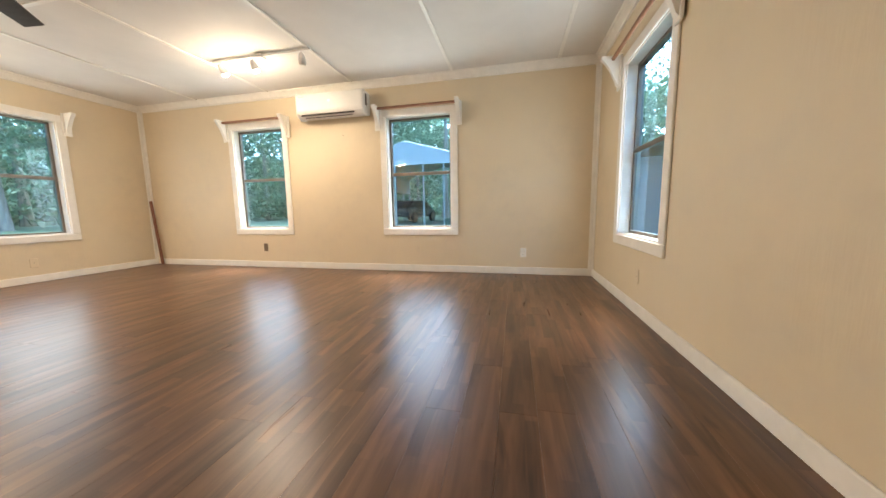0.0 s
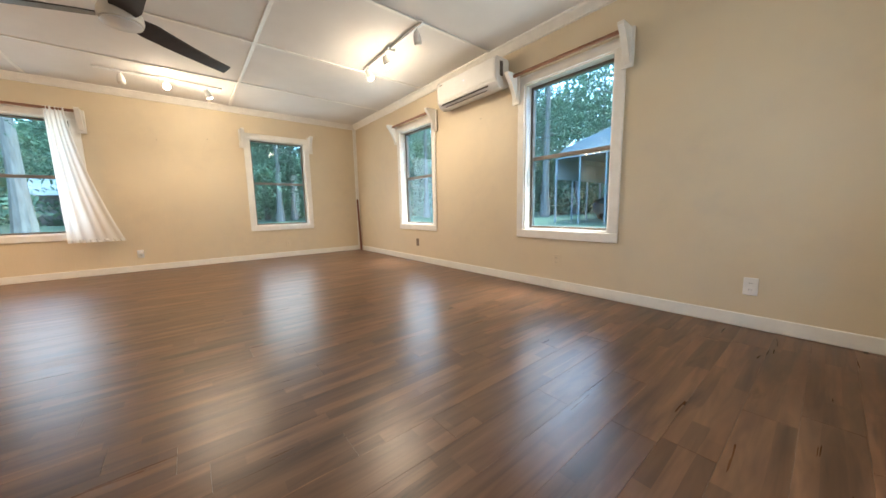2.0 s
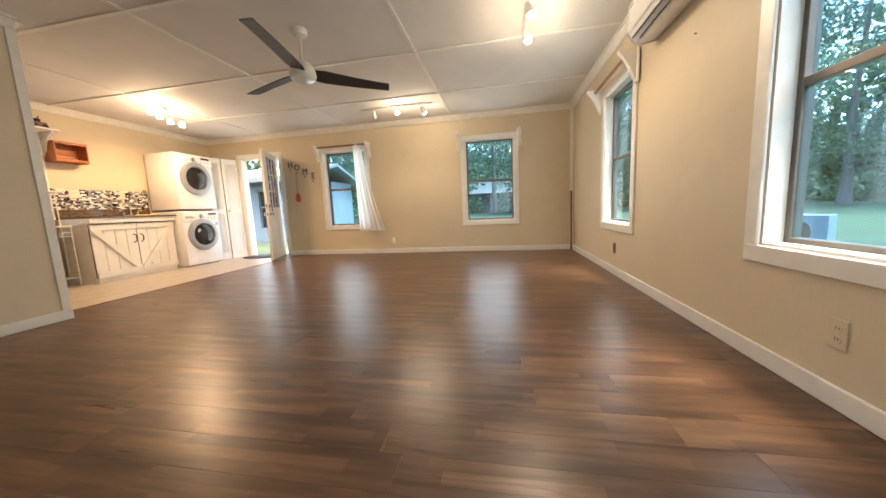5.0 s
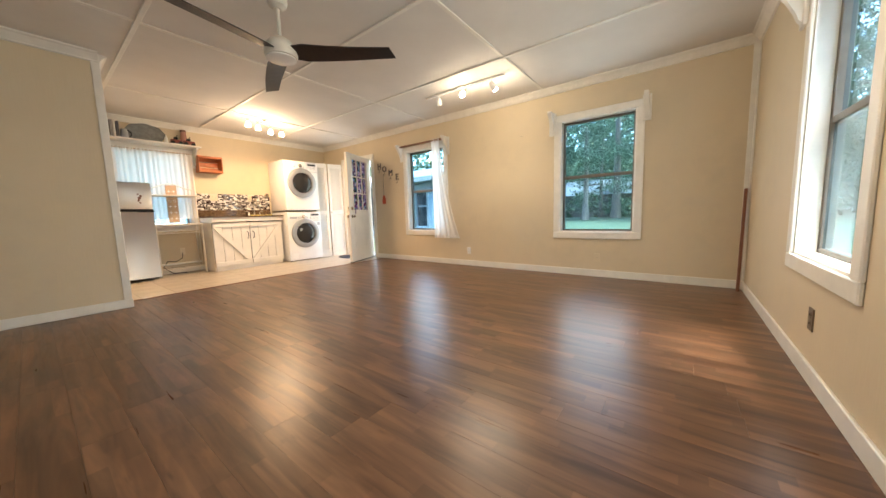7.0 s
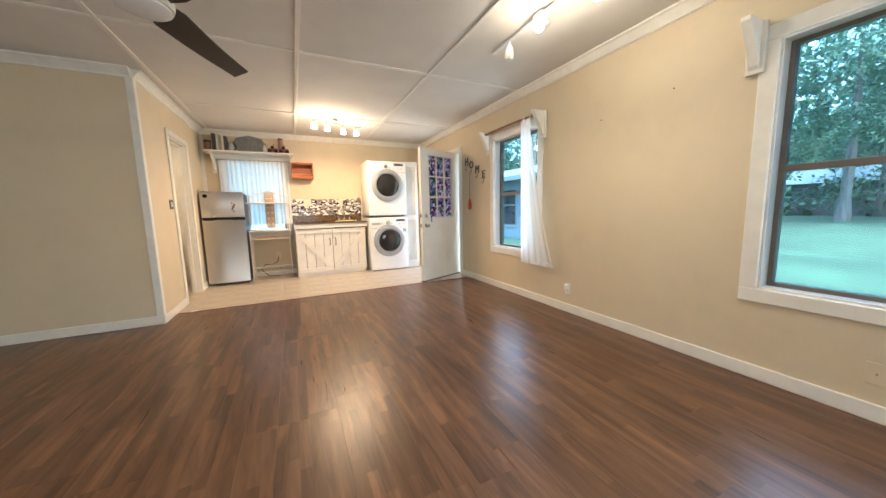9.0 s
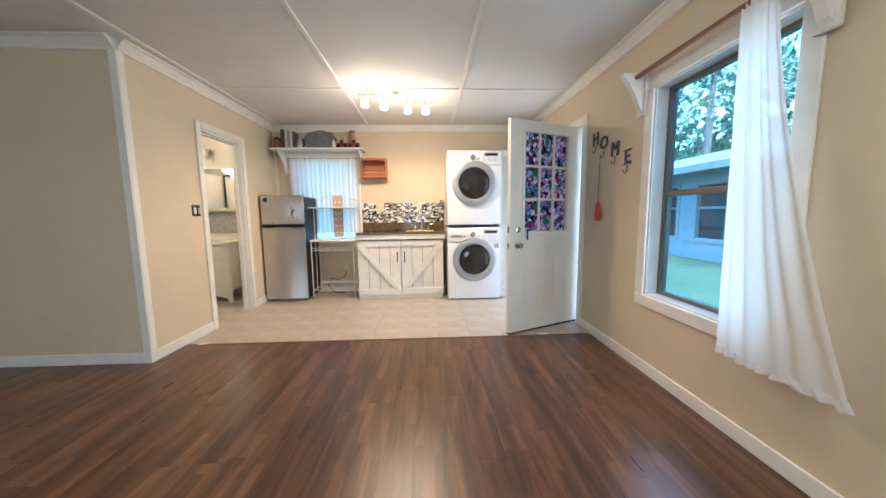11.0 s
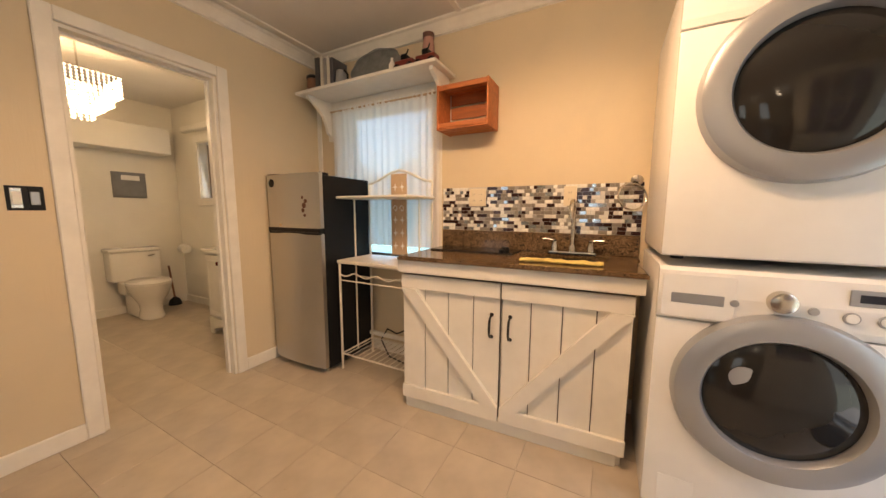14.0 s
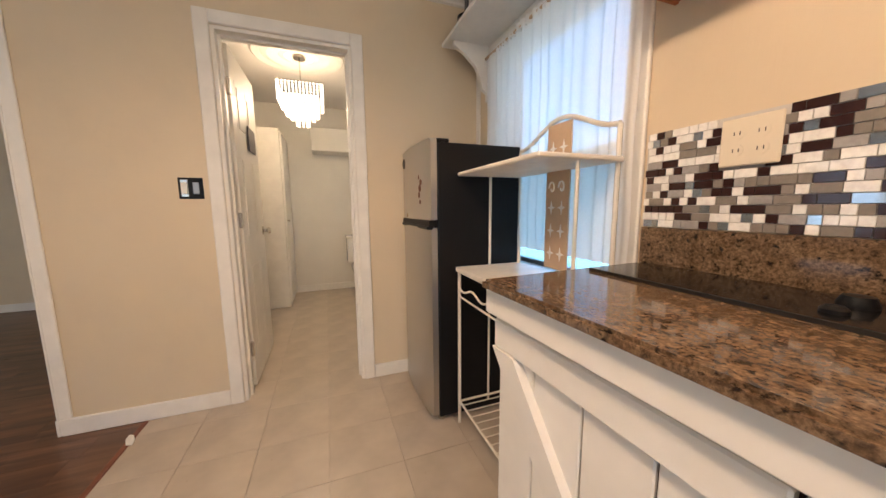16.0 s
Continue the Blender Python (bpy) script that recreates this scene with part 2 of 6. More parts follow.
def floor_material():
    """Dark walnut vinyl plank: streaks along the board, each board its own shade."""
    m, t, b = nodes_of("walnut_vinyl")
    info = t.nodes.new("ShaderNodeObjectInfo")
    co = t.nodes.new("ShaderNodeTexCoord")
    add = t.nodes.new("ShaderNodeVectorMath")
    add.operation = "MULTIPLY_ADD"
    comb = t.nodes.new("ShaderNodeCombineXYZ")
    for i in range(3):
        t.links.new(info.outputs["Random"], comb.inputs[i])
    t.links.new(comb.outputs[0], add.inputs[0])
    add.inputs[1].default_value = (37.0, 91.0, 13.0)
    t.links.new(co.outputs["Object"], add.inputs[2])

    def streak(scale, stretch, detail):
        mp = t.nodes.new("ShaderNodeMapping")
        mp.inputs["Scale"].default_value = stretch
        t.links.new(add.outputs[0], mp.inputs[0])
        n = t.nodes.new("ShaderNodeTexNoise")
        n.inputs["Scale"].default_value, n.inputs["Detail"].default_value, n.inputs["Roughness"].default_value = scale, detail, 0.62
        n.inputs["Distortion"].default_value = 0.6
        t.links.new(mp.outputs[0], n.inputs[0])
        return n.outputs[0]
    wide = ramped(t, streak(3.4, (4.0, 0.42, 1), 3), 0.30, 0.70)
    fine = ramped(t, streak(9, (4.0, 0.22, 1), 2), 0.25, 0.8)
    knots = ramped(t, streak(4.5, (3.2, 0.45, 1), 3), 0.62, 0.84)
    c = mixed(t, wide, (0.062, 0.027, 0.014), (0.190, 0.090, 0.045))
    c = mixed(t, fine, c, mixed(t, wide, (0.086, 0.039, 0.021), (0.230, 0.114, 0.060)))
    c = mixed(t, knots, c, (0.028, 0.011, 0.007))
    # three narrow printed strips to a board, each broken into lengths of its own shade
    def calc(op, a, b=0.0, c=0.0):
        n = t.nodes.new("ShaderNodeMath")
        n.operation = op
        for i, v in enumerate((a, b, c)):
            if hasattr(v, "is_output"):
                t.links.new(v, n.inputs[i])
            else:
                n.inputs[i].default_value = v
        return n.outputs[0]

    def chance(a, b, c):
        n, v = t.nodes.new("ShaderNodeTexWhiteNoise"), t.nodes.new("ShaderNodeCombineXYZ")
        for i, s in enumerate((a, b, c)):
            if hasattr(s, "is_output"):
                t.links.new(s, v.inputs[i])
            else:
                v.inputs[i].default_value = s
        t.links.new(v.outputs[0], n.inputs["Vector"])
        return n.outputs["Value"]
    axes = t.nodes.new("ShaderNodeSeparateXYZ")
    t.links.new(co.outputs["Object"], axes.inputs[0])
    seed = calc("MULTIPLY", info.outputs["Random"], 97.0)
    lane = calc("FLOOR", calc("MULTIPLY_ADD", calc("MULTIPLY_ADD", wide, 0.012, axes.outputs[0]), 19.7, 1.4))
    run = calc("FLOOR", calc("ADD", calc("MULTIPLY", axes.outputs[1], 2.1), calc("MULTIPLY", chance(lane, 1.0, seed), 5.0)))
    shade = t.nodes.new("ShaderNodeMapRange")
    shade.inputs[3].default_value, shade.inputs[4].default_value = 0.62, 1.14
    t.links.new(chance(lane, run, seed), shade.inputs[0])
    mul = t.nodes.new("ShaderNodeVectorMath")
    mul.operation = "SCALE"
    t.links.new(c, mul.inputs[0])
    t.links.new(shade.outputs[0], mul.inputs["Scale"])
    t.links.new(mul.outputs[0], b.inputs["Base Color"])
    rr = t.nodes.new("ShaderNodeMapRange")
    rr.inputs[3].default_value, rr.inputs[4].default_value = 0.27, 0.37
    t.links.new(fine, rr.inputs[0])
    t.links.new(rr.outputs[0], b.inputs["Roughness"])
    bumped(t, b, fine, 0.06, 0.001)
    return m


M_WALL = wall_material()
M_FLOOR = floor_material()
M_TRIM = plain("white_trim_paint", (0.80, 0.77, 0.71), 0.35, vary=0.07, bump=0.1)
M_CEIL = plain("white_ceiling_paint", (0.72, 0.69, 0.65), 0.75, vary=0.06, scale=2.0, bump=0.15, fine=60)
M_BATH = plain("white_bath_wall_paint", (0.78, 0.75, 0.68), 0.6, vary=0.06, scale=2.0)
M_GAP = plain("dark_joint", (0.05, 0.025, 0.014), 0.7)
M_TILE = plain("cream_floor_tile", (0.51, 0.435, 0.345), 0.32, vary=0.2, scale=3.5, bump=0.06, fine=40)
M_GROUT = plain("tile_grout", (0.50, 0.435, 0.35), 0.85)
M_SASH = plain("bronze_aluminium", (0.20, 0.175, 0.15), 0.45, metal=0.6)
M_ROD = plain("brown_wood_rod", (0.26, 0.115, 0.06), 0.5, vary=0.3, stretch=(1, 1, 6))
M_WHITE = plain("white_enamel", (0.83, 0.83, 0.82), 0.22, vary=0.03, bump=0.03)
M_DARKMETAL = plain("dark_bronze_metal", (0.05, 0.045, 0.04), 0.4, metal=0.8)
M_CHROME = plain("brushed_nickel", (0.62, 0.58, 0.52), 0.22, metal=1.0, vary=0.08, bump=0.0, rough_vary=0.03)
M_IVORY = plain("ivory_plastic", (0.74, 0.66, 0.52), 0.4, vary=0.04)
M_BLACK = plain("black_plastic", (0.007, 0.007, 0.008), 0.4, rough_vary=0.05)
M_BLACK.node_tree.nodes["Principled BSDF"].inputs["Specular IOR Level"].default_value = 0.25


# The blue puts the cool cast of the daylight into the glass colour.
def glass_material(name="window_glass", daylight_cast=(0.43, 0.79, 1.0)):
    m, t, b = nodes_of(name)
    b.inputs["Base Color"].default_value = (*daylight_cast, 1)
    b.inputs["Roughness"].default_value = 0.0
    b.inputs["IOR"].default_value = 1.45
    b.inputs["Transmission Weight"].default_value = 1.0
    return m


M_GLASS = glass_material()

# ---- openings: (from, to, sill, head), the inner edges of their trim ----
TW = 0.085                                   # width of window trim
WIN = {"A": (2.605, 3.475, 0.58, 2.04), "B": (-3.755, -2.91, 0.58, 2.04), "C": (-1.325, -0.455, 0.58, 2.04),
       "D": (2.74, 3.60, 0.58, 2.04), "E": (-0.235, 0.635, 0.58, 2.04), "K": (-2.80, -1.93, 0.80, 2.02), "L": (-0.17, 0.37, 1.33, 1.99)}
DOOR = (-2.165, -1.245, 0.0, 2.06)           # entry, in the west wall
BDOOR = (-2.105, -1.41, 0.0, 2.075)            # bathroom, in the partition

# ---- walls, floor, ceiling ----
setting = []


def structure(name, bm, material, label, category):
    ob = part(name, bm, material)
    tagged(ob, label, category, kind="structure")
    setting.append(ob)
    return ob


structure("wall_west", wall_mesh("x", W - T, W, S - T, N + T, -0.1, H + 0.1, [WIN["A"], WIN["E"], DOOR]), M_WALL, "cream painted panel wall with two windows and the entry door", "wall")
structure("wall_north", wall_mesh("y", N, N + T, W, E, -0.1, H + 0.1, [WIN["B"], WIN["C"]]), M_WALL, "cream painted panel wall with two windows", "wall")
structure("wall_east", wall_mesh("x", E, E + T, S - T, N + T, -0.1, H + 0.1, [WIN["D"]]), M_WALL, "cream painted panel wall with one window", "wall")
structure("wall_south", wall_mesh("y", S - T, S, W, E, -0.1, H + 0.1, [WIN["K"], WIN["L"]]), M_WALL, "cream painted kitchen wall with a curtained window", "wall")
structure("wall_partition_north", wall_mesh("y", PY - 0.10, PY, PX + 0.10, E, 0, H), M_WALL, "cream painted partition wall between room and bathroom", "wall")
structure("wall_partition_west", wall_mesh("x", PX, PX + 0.10, S, PY, 0, H, [BDOOR]), M_WALL, "cream painted partition wall with the bathroom doorway", "wall")
# white lining of the bathroom side
BX, BE = PX + 0.10, 0.95                    # inner faces of the bathroom, west and east
structure("bath_lining_west", wall_mesh("x", BX, BX + 0.012, S, PY - 0.1, 0, H - 0.05, [BDOOR]), M_BATH, "white painted bathroom wall", "wall")
structure("bath_lining_east", wall_mesh("x", BE, BE + 0.06, S, PY - 0.1, 0, H - 0.05), M_BATH, "white painted bathroom wall", "wall")
structure("bath_lining_south", wall_mesh("y", S, S + 0.02, BX + 0.012, BE, 0, H - 0.05, [WIN["L"]]), M_BATH, "white painted bathroom wall", "wall")
structure("bath_lining_north", wall_mesh("y", PY - 0.32, PY - 0.10, BX + 0.012, BE, 0, H - 0.05), M_BATH, "white painted bathroom wall", "wall")
structure("ceiling", box((W, S, H), (E, N, H + 0.08)), M_CEIL, "white painted board ceiling", "ceiling")
structure("bath_ceiling", box((BX, S, H - 0.05), (E, PY - 0.10, H - 0.004)), M_CEIL, "white painted bathroom ceiling", "ceiling")
FX = -0.94                                   # edge between planks and tiles
structure("floor", box((W, FX, -0.1), (E, N, -0.012)), M_GAP, "dark walnut vinyl plank floor", "floor")
structure("tile_floor", box((W, S, -0.1), (E, FX, -0.008)), M_GROUT, "cream square ceramic tile floor with thin joints", "floor")


def strip(name, a, b, label, category, bevel=0.006, material=None):
    return structure(name, box(a, b, bevel), material or M_TRIM, label, category)


# baseboards, 0.09 high, 16 mm thick
BB, BT = 0.09, 0.016
bl = "white painted wooden baseboard"
for a, b in (((W, DOOR[1] + TW, 0), (W + BT, N, BB)), ((W + BT, N - BT, 0), (E - BT, N, BB)), ((E - BT, PY, 0), (E, N, BB)),
             ((PX - BT, PY, 0), (E - BT, PY + BT, BB)), ((PX - BT, BDOOR[1] + 0.068, 0), (PX, PY, BB)), ((PX - BT, S + BT, 0), (PX, BDOOR[0] - 0.068, BB)),
             ((W + BT, S, 0), (PX, S + BT, BB)), ((W, S, 0), (W + BT, DOOR[0] - TW, BB)),
             ((BX + 0.012, S + 0.02, 0), (BE, S + 0.034, BB)), ((BE - 0.015, S + 0.034, 0), (BE, PY - 0.33, BB))):
    strip("baseboard", a, b, bl, "baseboard", 0.004)

# vertical corner boards
cl = "white painted corner board"
for a, b in (((W, N - 0.05, BB), (W + 0.012, N, H)), ((W + 0.012, N - 0.012, BB), (W + 0.055, N, H)),
             ((E - 0.012, N - 0.05, BB), (E, N, H)), ((E - 0.055, N - 0.012, BB), (E - 0.012, N, H)),
             ((PX - 0.012, PY - 0.05, BB), (PX, PY, H)), ((PX - 0.012, PY, BB), (PX + 0.05, PY + 0.012, H)),
             ((PX - 0.05, S, BB), (PX, S + 0.012, H))):
    strip("corner_trim", a, b, cl, "trim", 0.003)

# crown moulding: a sloped profile along each ceiling edge
def crown(p, q, inward):
    """From p to q along the wall; inward points into the room."""
    p, q, n = Vector((*p, H)), Vector((*q, H)), Vector((*inward, 0))
    prof = ((0, 0), (0.075, 0), (0.072, -0.012), (0.055, -0.02), (0.03, -0.05), (0.018, -0.068), (0.018, -0.08), (0, -0.085))
    bm = bmesh.new()
    a = [bm.verts.new(p + n * u + Vector((0, 0, v))) for u, v in prof]
    b = [bm.verts.new(q + n * u + Vector((0, 0, v))) for u, v in prof]
    for i in range(len(prof)):
        j = (i + 1) % len(prof)
        bm.faces.new((a[i], a[j], b[j], b[i]))
    bm.faces.new(a)
    bm.faces.new(b)
    return structure("crown_moulding", bm, M_TRIM, "white painted crown moulding", "trim")


crown((W, S), (W, N), (1, 0))
crown((W, N), (E, N), (0, -1))
crown((E, PY), (E, N), (-1, 0))
crown((PX, PY), (E, PY), (0, 1))
crown((PX, S), (PX, PY), (-1, 0))
crown((W, S), (PX, S), (0, 1))

# ceiling battens over the board joints
bat = "white painted flat ceiling batten"
BATX = [-4.27, -3.04, -1.76, -0.42, 0.81]
BATY = [2.375, 0.35, -1.52]
for x in BATX:
    y0 = PY if x > PX else S
    strip("ceiling_batten", (x - 0.018, y0 + 0.075, H - 0.012), (x + 0.018, N - 0.075, H), bat, "trim", 0.003)
for y in BATY:
    x1 = PX - 0.075 if y < PY else E - 0.075
    xs = [W + 0.075] + [x for x in BATX if x < x1] + [x1]
    for a, b in zip(xs, xs[1:]):
        if b - a > 0.1:
            strip("ceiling_batten", (a + 0.018, y - 0.018, H - 0.010), (b - 0.018, y + 0.018, H), bat, "trim", 0.003)


# ---- windows ----
def flat(axis, p, out):
    """Puts a window's own frame (u along the wall, v outward, z) onto a wall."""
    if axis == "x":
        return Matrix(((0, out, 0, p), (1, 0, 0, 0), (0, 0, 1, 0), (0, 0, 0, 1)))
    return Matrix(((1, 0, 0, 0), (0, out, 0, p), (0, 0, 1, 0), (0, 0, 0, 1)))


def window(name, key, axis, p, out, label, trim=True, rail=0.5, depth=T):
    u0, u1, z0, z1 = WIN[key]
    m = flat(axis, p, out)
    ob = tagged(new(name), label, "window", kind="structure")
    ob.matrix_world = Matrix.Translation(m @ Vector(((u0 + u1) / 2, 0, z0)))
    inv = ob.matrix_world.inverted()

    def put(n, bm, mat, parent=ob, lab=""):
        return part(n, moved(bm, inv @ m), mat, parent, lab)
    if trim:
        tw, tt = TW, -0.018
        put("casing", box((u0 - tw, tt, z1), (u1 + tw, 0, z1 + tw), 0.005), M_TRIM)
        put("casing", box((u0 - tw, tt, z0 - tw), (u1 + tw, 0, z0), 0.005), M_TRIM)
        put("casing", box((u0 - tw, tt, z0), (u0, 0, z1), 0.005), M_TRIM)
        put("casing", box((u1, tt, z0), (u1 + tw, 0, z1), 0.005), M_TRIM)
    jt = 0.012
    put("jamb", box((u0, 0, z0), (u0 + jt, 0.085, z1)), M_TRIM)
    put("jamb", box((u1 - jt, 0, z0), (u1, 0.085, z1)), M_TRIM)
    put("head", box((u0 + jt, 0, z1 - jt), (u1 - jt, 0.085, z1)), M_TRIM)
    put("sill", box((u0 + jt, 0, z0), (u1 - jt, 0.085, z0 + jt)), M_TRIM)
    a, b, c, d = u0 + 0.002, u1 - 0.002, z0 + 0.002, z1 - 0.002
    f, v0, v1 = 0.034, 0.086, depth - 0.01
    bm = box((a, v0, c), (a + f, v1, d), 0.003)
    add_box(bm, (b - f, v0, c), (b, v1, d), 0.003)
    add_box(bm, (a + f, v0, c), (b - f, v1, c + f), 0.003)
    add_box(bm, (a + f, v0, d - f), (b - f, v1, d), 0.003)
    put("window_frame", bm, M_SASH, lab="bronze aluminium frame")
    mid = z0 + (z1 - z0) * rail
    put("meeting_rail", box((a + f, v0 + 0.004, mid - 0.02), (b - f, v1 - 0.006, mid + 0.02), 0.004), M_SASH, lab="bronze aluminium meeting rail")
    for lo, hi, off in ((c + f, mid - 0.02, 0.012), (mid + 0.02, d - f, 0.032)):
        pane = put("pane", box((a + f, v0 + off, lo), (b - f, v0 + off + 0.004, hi)), M_GLASS)
        pane.visible_shadow = False
    return ob


def bracket(place, rz):
    """White corbel: a back plate and a tapering arm, with the corner cut to a curve."""
    th = thing("curtain_bracket", "white painted wooden curtain rod bracket on the window casing", "bracket", place, rz, "curtain brackets")
    part("plate", box((-0.045, -0.018, -0.26), (0.045, 0, 0.03), 0.004), M_TRIM, th)
    prof = [(0.018, 0.03), (0.165, 0.03), (0.165, 0.008), (0.13, -0.03), (0.085, -0.10), (0.05, -0.17), (0.035, -0.215), (0.018, -0.235)]
    part("arm", moved(extrude([(-u, v) for u, v in prof], 0.045, "x"), pose(-0.0225, 0, 0)), M_TRIM, th)
    return th


def dress(key, axis, p, out, rod=True):
    u0, u1, z0, z1 = WIN[key]
    m = flat(axis, p, out)
    rz = {("y", 1): 0, ("y", -1): 180, ("x", -1): 90, ("x", 1): -90}[(axis, out)]
    for u in (u0 - 0.10, u1 + 0.10):
        bracket(tuple(m @ Vector((u, -0.018, 2.13))), rz)
    if rod:
        a, b = m @ Vector((u0 - 0.078, -0.09, 2.13)), m @ Vector((u1 + 0.078, -0.09, 2.13))
        tagged(part("curtain_rod", tube((a, b), 0.017, 12), M_ROD, smooth=True), "brown wooden curtain rod over the window", "curtain rod", "curtain rods")


wl = "white cased window with a bronze aluminium double sash"
window("window_1", "A", "x", W, -1, wl)
window("window_2", "B", "y", N, 1, wl)
window("window_3", "C", "y", N, 1, wl)
window("window_4", "D", "x", E, 1, wl)
window("window_5", "E", "x", W, -1, wl)
window("window_6", "K", "y", S, -1, "kitchen window with a bronze sash behind a sheer curtain", rail=0.47)
window("window_7", "L", "y", S + 0.02, -1, "small bathroom window with a bronze sash")
dress("A", "x", W, -1, rod=False)
dress("B", "y", N, 1)
dress("C", "y", N, 1)
dress("D", "x", E, 1)
dress("E", "x", W, -1)

# ---- main room: things ----
M_BLADE = plain("dark_walnut_blade", (0.022, 0.013, 0.010), 0.5, vary=0.3, stretch=(1, 8, 1))
M_FANWHITE = plain("cream_fan_enamel", (0.70, 0.67, 0.60), 0.35, vary=0.05)
M_LIT = glowing("lit_bulb", (1.0, 0.88, 0.68), 6.0)
M_DIM = plain("frosted_bulb_off", (0.75, 0.72, 0.66), 0.3)
M_ACW = plain("white_abs_plastic", (0.80, 0.79, 0.77), 0.28, vary=0.03)
M_LED = glowing("led_blue", (0.5, 0.7, 1.0), 0.4)
M_STICK = plain("reddish_wood", (0.24, 0.09, 0.05), 0.6, vary=0.35, stretch=(1, 1, 0.1))
M_LETTER = plain("dark_grey_iron", (0.13, 0.115, 0.11), 0.6, metal=0.3, vary=0.35, scale=30)
M_ORANGE = plain("orange_red_plastic", (0.55, 0.075, 0.02), 0.45)
M_PLUG = plain("white_plastic", (0.82, 0.80, 0.76), 0.4)
M_SLOT = plain("outlet_slot", (0.05, 0.045, 0.04), 0.6)


def ceiling_fan(x, y):
    th = thing("ceiling_fan", "cream ceiling fan with three dark walnut blades at rest", "ceiling fan", (x, y, H))
    part("canopy", lathe([(0.0, 0), (0.07, 0), (0.072, -0.02), (0.062, -0.05), (0.03, -0.072), (0.0, -0.072)], 24), M_FANWHITE, th, smooth=True)
    part("downrod", lathe([(0.014, -0.06), (0.014, -0.29)], 12), M_FANWHITE, th, smooth=True)
    part("motor_housing", lathe([(0.02, -0.27), (0.045, -0.275), (0.075, -0.295), (0.10, -0.325), (0.115, -0.36), (0.118, -0.395), (0.112, -0.415), (0.0, -0.418)], 32), M_FANWHITE, th, smooth=True)
    part("light_cap", lathe([(0.106, -0.4185), (0.106, -0.426), (0.09, -0.434), (0.0, -0.438)], 32), M_WHITE, th, "pale round bottom cap", smooth=True)
    for a in (131, 249.5, 10):
        bm = bmesh.new()
        rows = []
        for i in range(9):
            r = 0.085 + (0.84 - 0.085) * i / 8
            w = 0.085 - 0.028 * (i / 8) if i else 0.06
            sweep = 0.012 * math.sin(i / 8 * math.pi)
            tw = -radians(17 - 7 * i / 8)
            ring = []
            for s, dz in ((-1, 0.004), (1, 0.004), (1, -0.004), (-1, -0.004)):
                yy = s * w + sweep
                ring.append(bm.verts.new((r + (0.02 * s if i == 8 else 0), yy * math.cos(tw), yy * math.sin(tw) + dz - 0.375)))
            rows.append(ring)
        for p, q in zip(rows, rows[1:]):
            for k in range(4):
                bm.faces.new((p[k], p[(k + 1) % 4], q[(k + 1) % 4], q[k]))
        bm.faces.new(rows[0])
        bm.faces.new(rows[-1])
        ob = part("blade", moved(bm, pose(0, 0, 0, 0, 0, a)), M_BLADE, th)
    return th


ceiling_fan(-2.35, 1.47)


def spot_head(th, place, aim, lit):
    """One track head: stem, cup and bulb, turned towards aim."""
    p = Vector(place)
    part("stem", tube((p + Vector((0, 0, 0.0)), p - Vector((0, 0, 0.06))), 0.009, 8), M_ACW, th, smooth=True)
    d = (Vector(aim) - p).normalized()
    m = Matrix.Translation(p - Vector((0, 0, 0.065))) @ d.to_track_quat("Z", "Y").to_matrix().to_4x4()
    cup = lathe([(0.0, -0.045), (0.018, -0.045), (0.026, -0.03), (0.034, 0.0), (0.038, 0.055), (0.036, 0.055), (0.03, 0.0), (0.0, -0.01)], 20, cap=False)
    cup_ob = part("cup", moved(cup, m), M_ACW, th, smooth=True)
    bb = lathe([(0.0, 0.0), (0.03, 0.02), (0.037, 0.05), (0.03, 0.072), (0.0, 0.082)], 16)
    ob = part("bulb", moved(bb, m), M_LIT if lit else M_DIM, th, smooth=True)
    if lit:
        ob.visible_shadow = False
        cup_ob.visible_shadow = False


def track_light(a, b, heads, label):
    a, b = Vector(a), Vector(b)
    th = thing("track_light", label, "track light", tuple(a), 0, "track lights")
    inv = Matrix.Translation(-a)
    lo, hi = Vector((min(a.x, b.x), min(a.y, b.y), 0)), Vector((max(a.x, b.x), max(a.y, b.y), 0))
    part("track", moved(box((lo.x - 0.017, lo.y - 0.017, H - 0.034), (hi.x + 0.017, hi.y + 0.017, H - 0.014), 0.003), inv), M_ACW, th)
    mid = (a + b) / 2
    part("feed_box", moved(box((mid.x - 0.045, mid.y - 0.045, H - 0.05), (mid.x + 0.045, mid.y + 0.045, H - 0.012), 0.006), inv), M_ACW, th)
    for place, aim, lit in heads:
        spot_head(th, tuple(inv @ Vector((*place, H - 0.034))), tuple(inv @ Vector(aim)), lit)
    return th


track_light((-1.73, 3.50, H), (-2.92, 3.50, H), [((-2.82, 3.50), (-2.6, 3.9, 1.6), True), ((-2.41, 3.50), (-2.2, 3.8, 1.5), True), ((-1.82, 3.50), (-1.80, 3.62, 1.6), False)],
            "white ceiling track light with three heads, two of them lit")
track_light((-4.62, 1.03, H), (-4.62, 2.20, H), [((-4.62, 1.24), (-4.55, 1.3, 1.6), False), ((-4.62, 1.64), (-3.7, 1.75, 2.05), True), ((-4.62, 2.05), (-5.0, 2.35, 1.9), True)],
            "white ceiling track light with three heads, two of them lit")


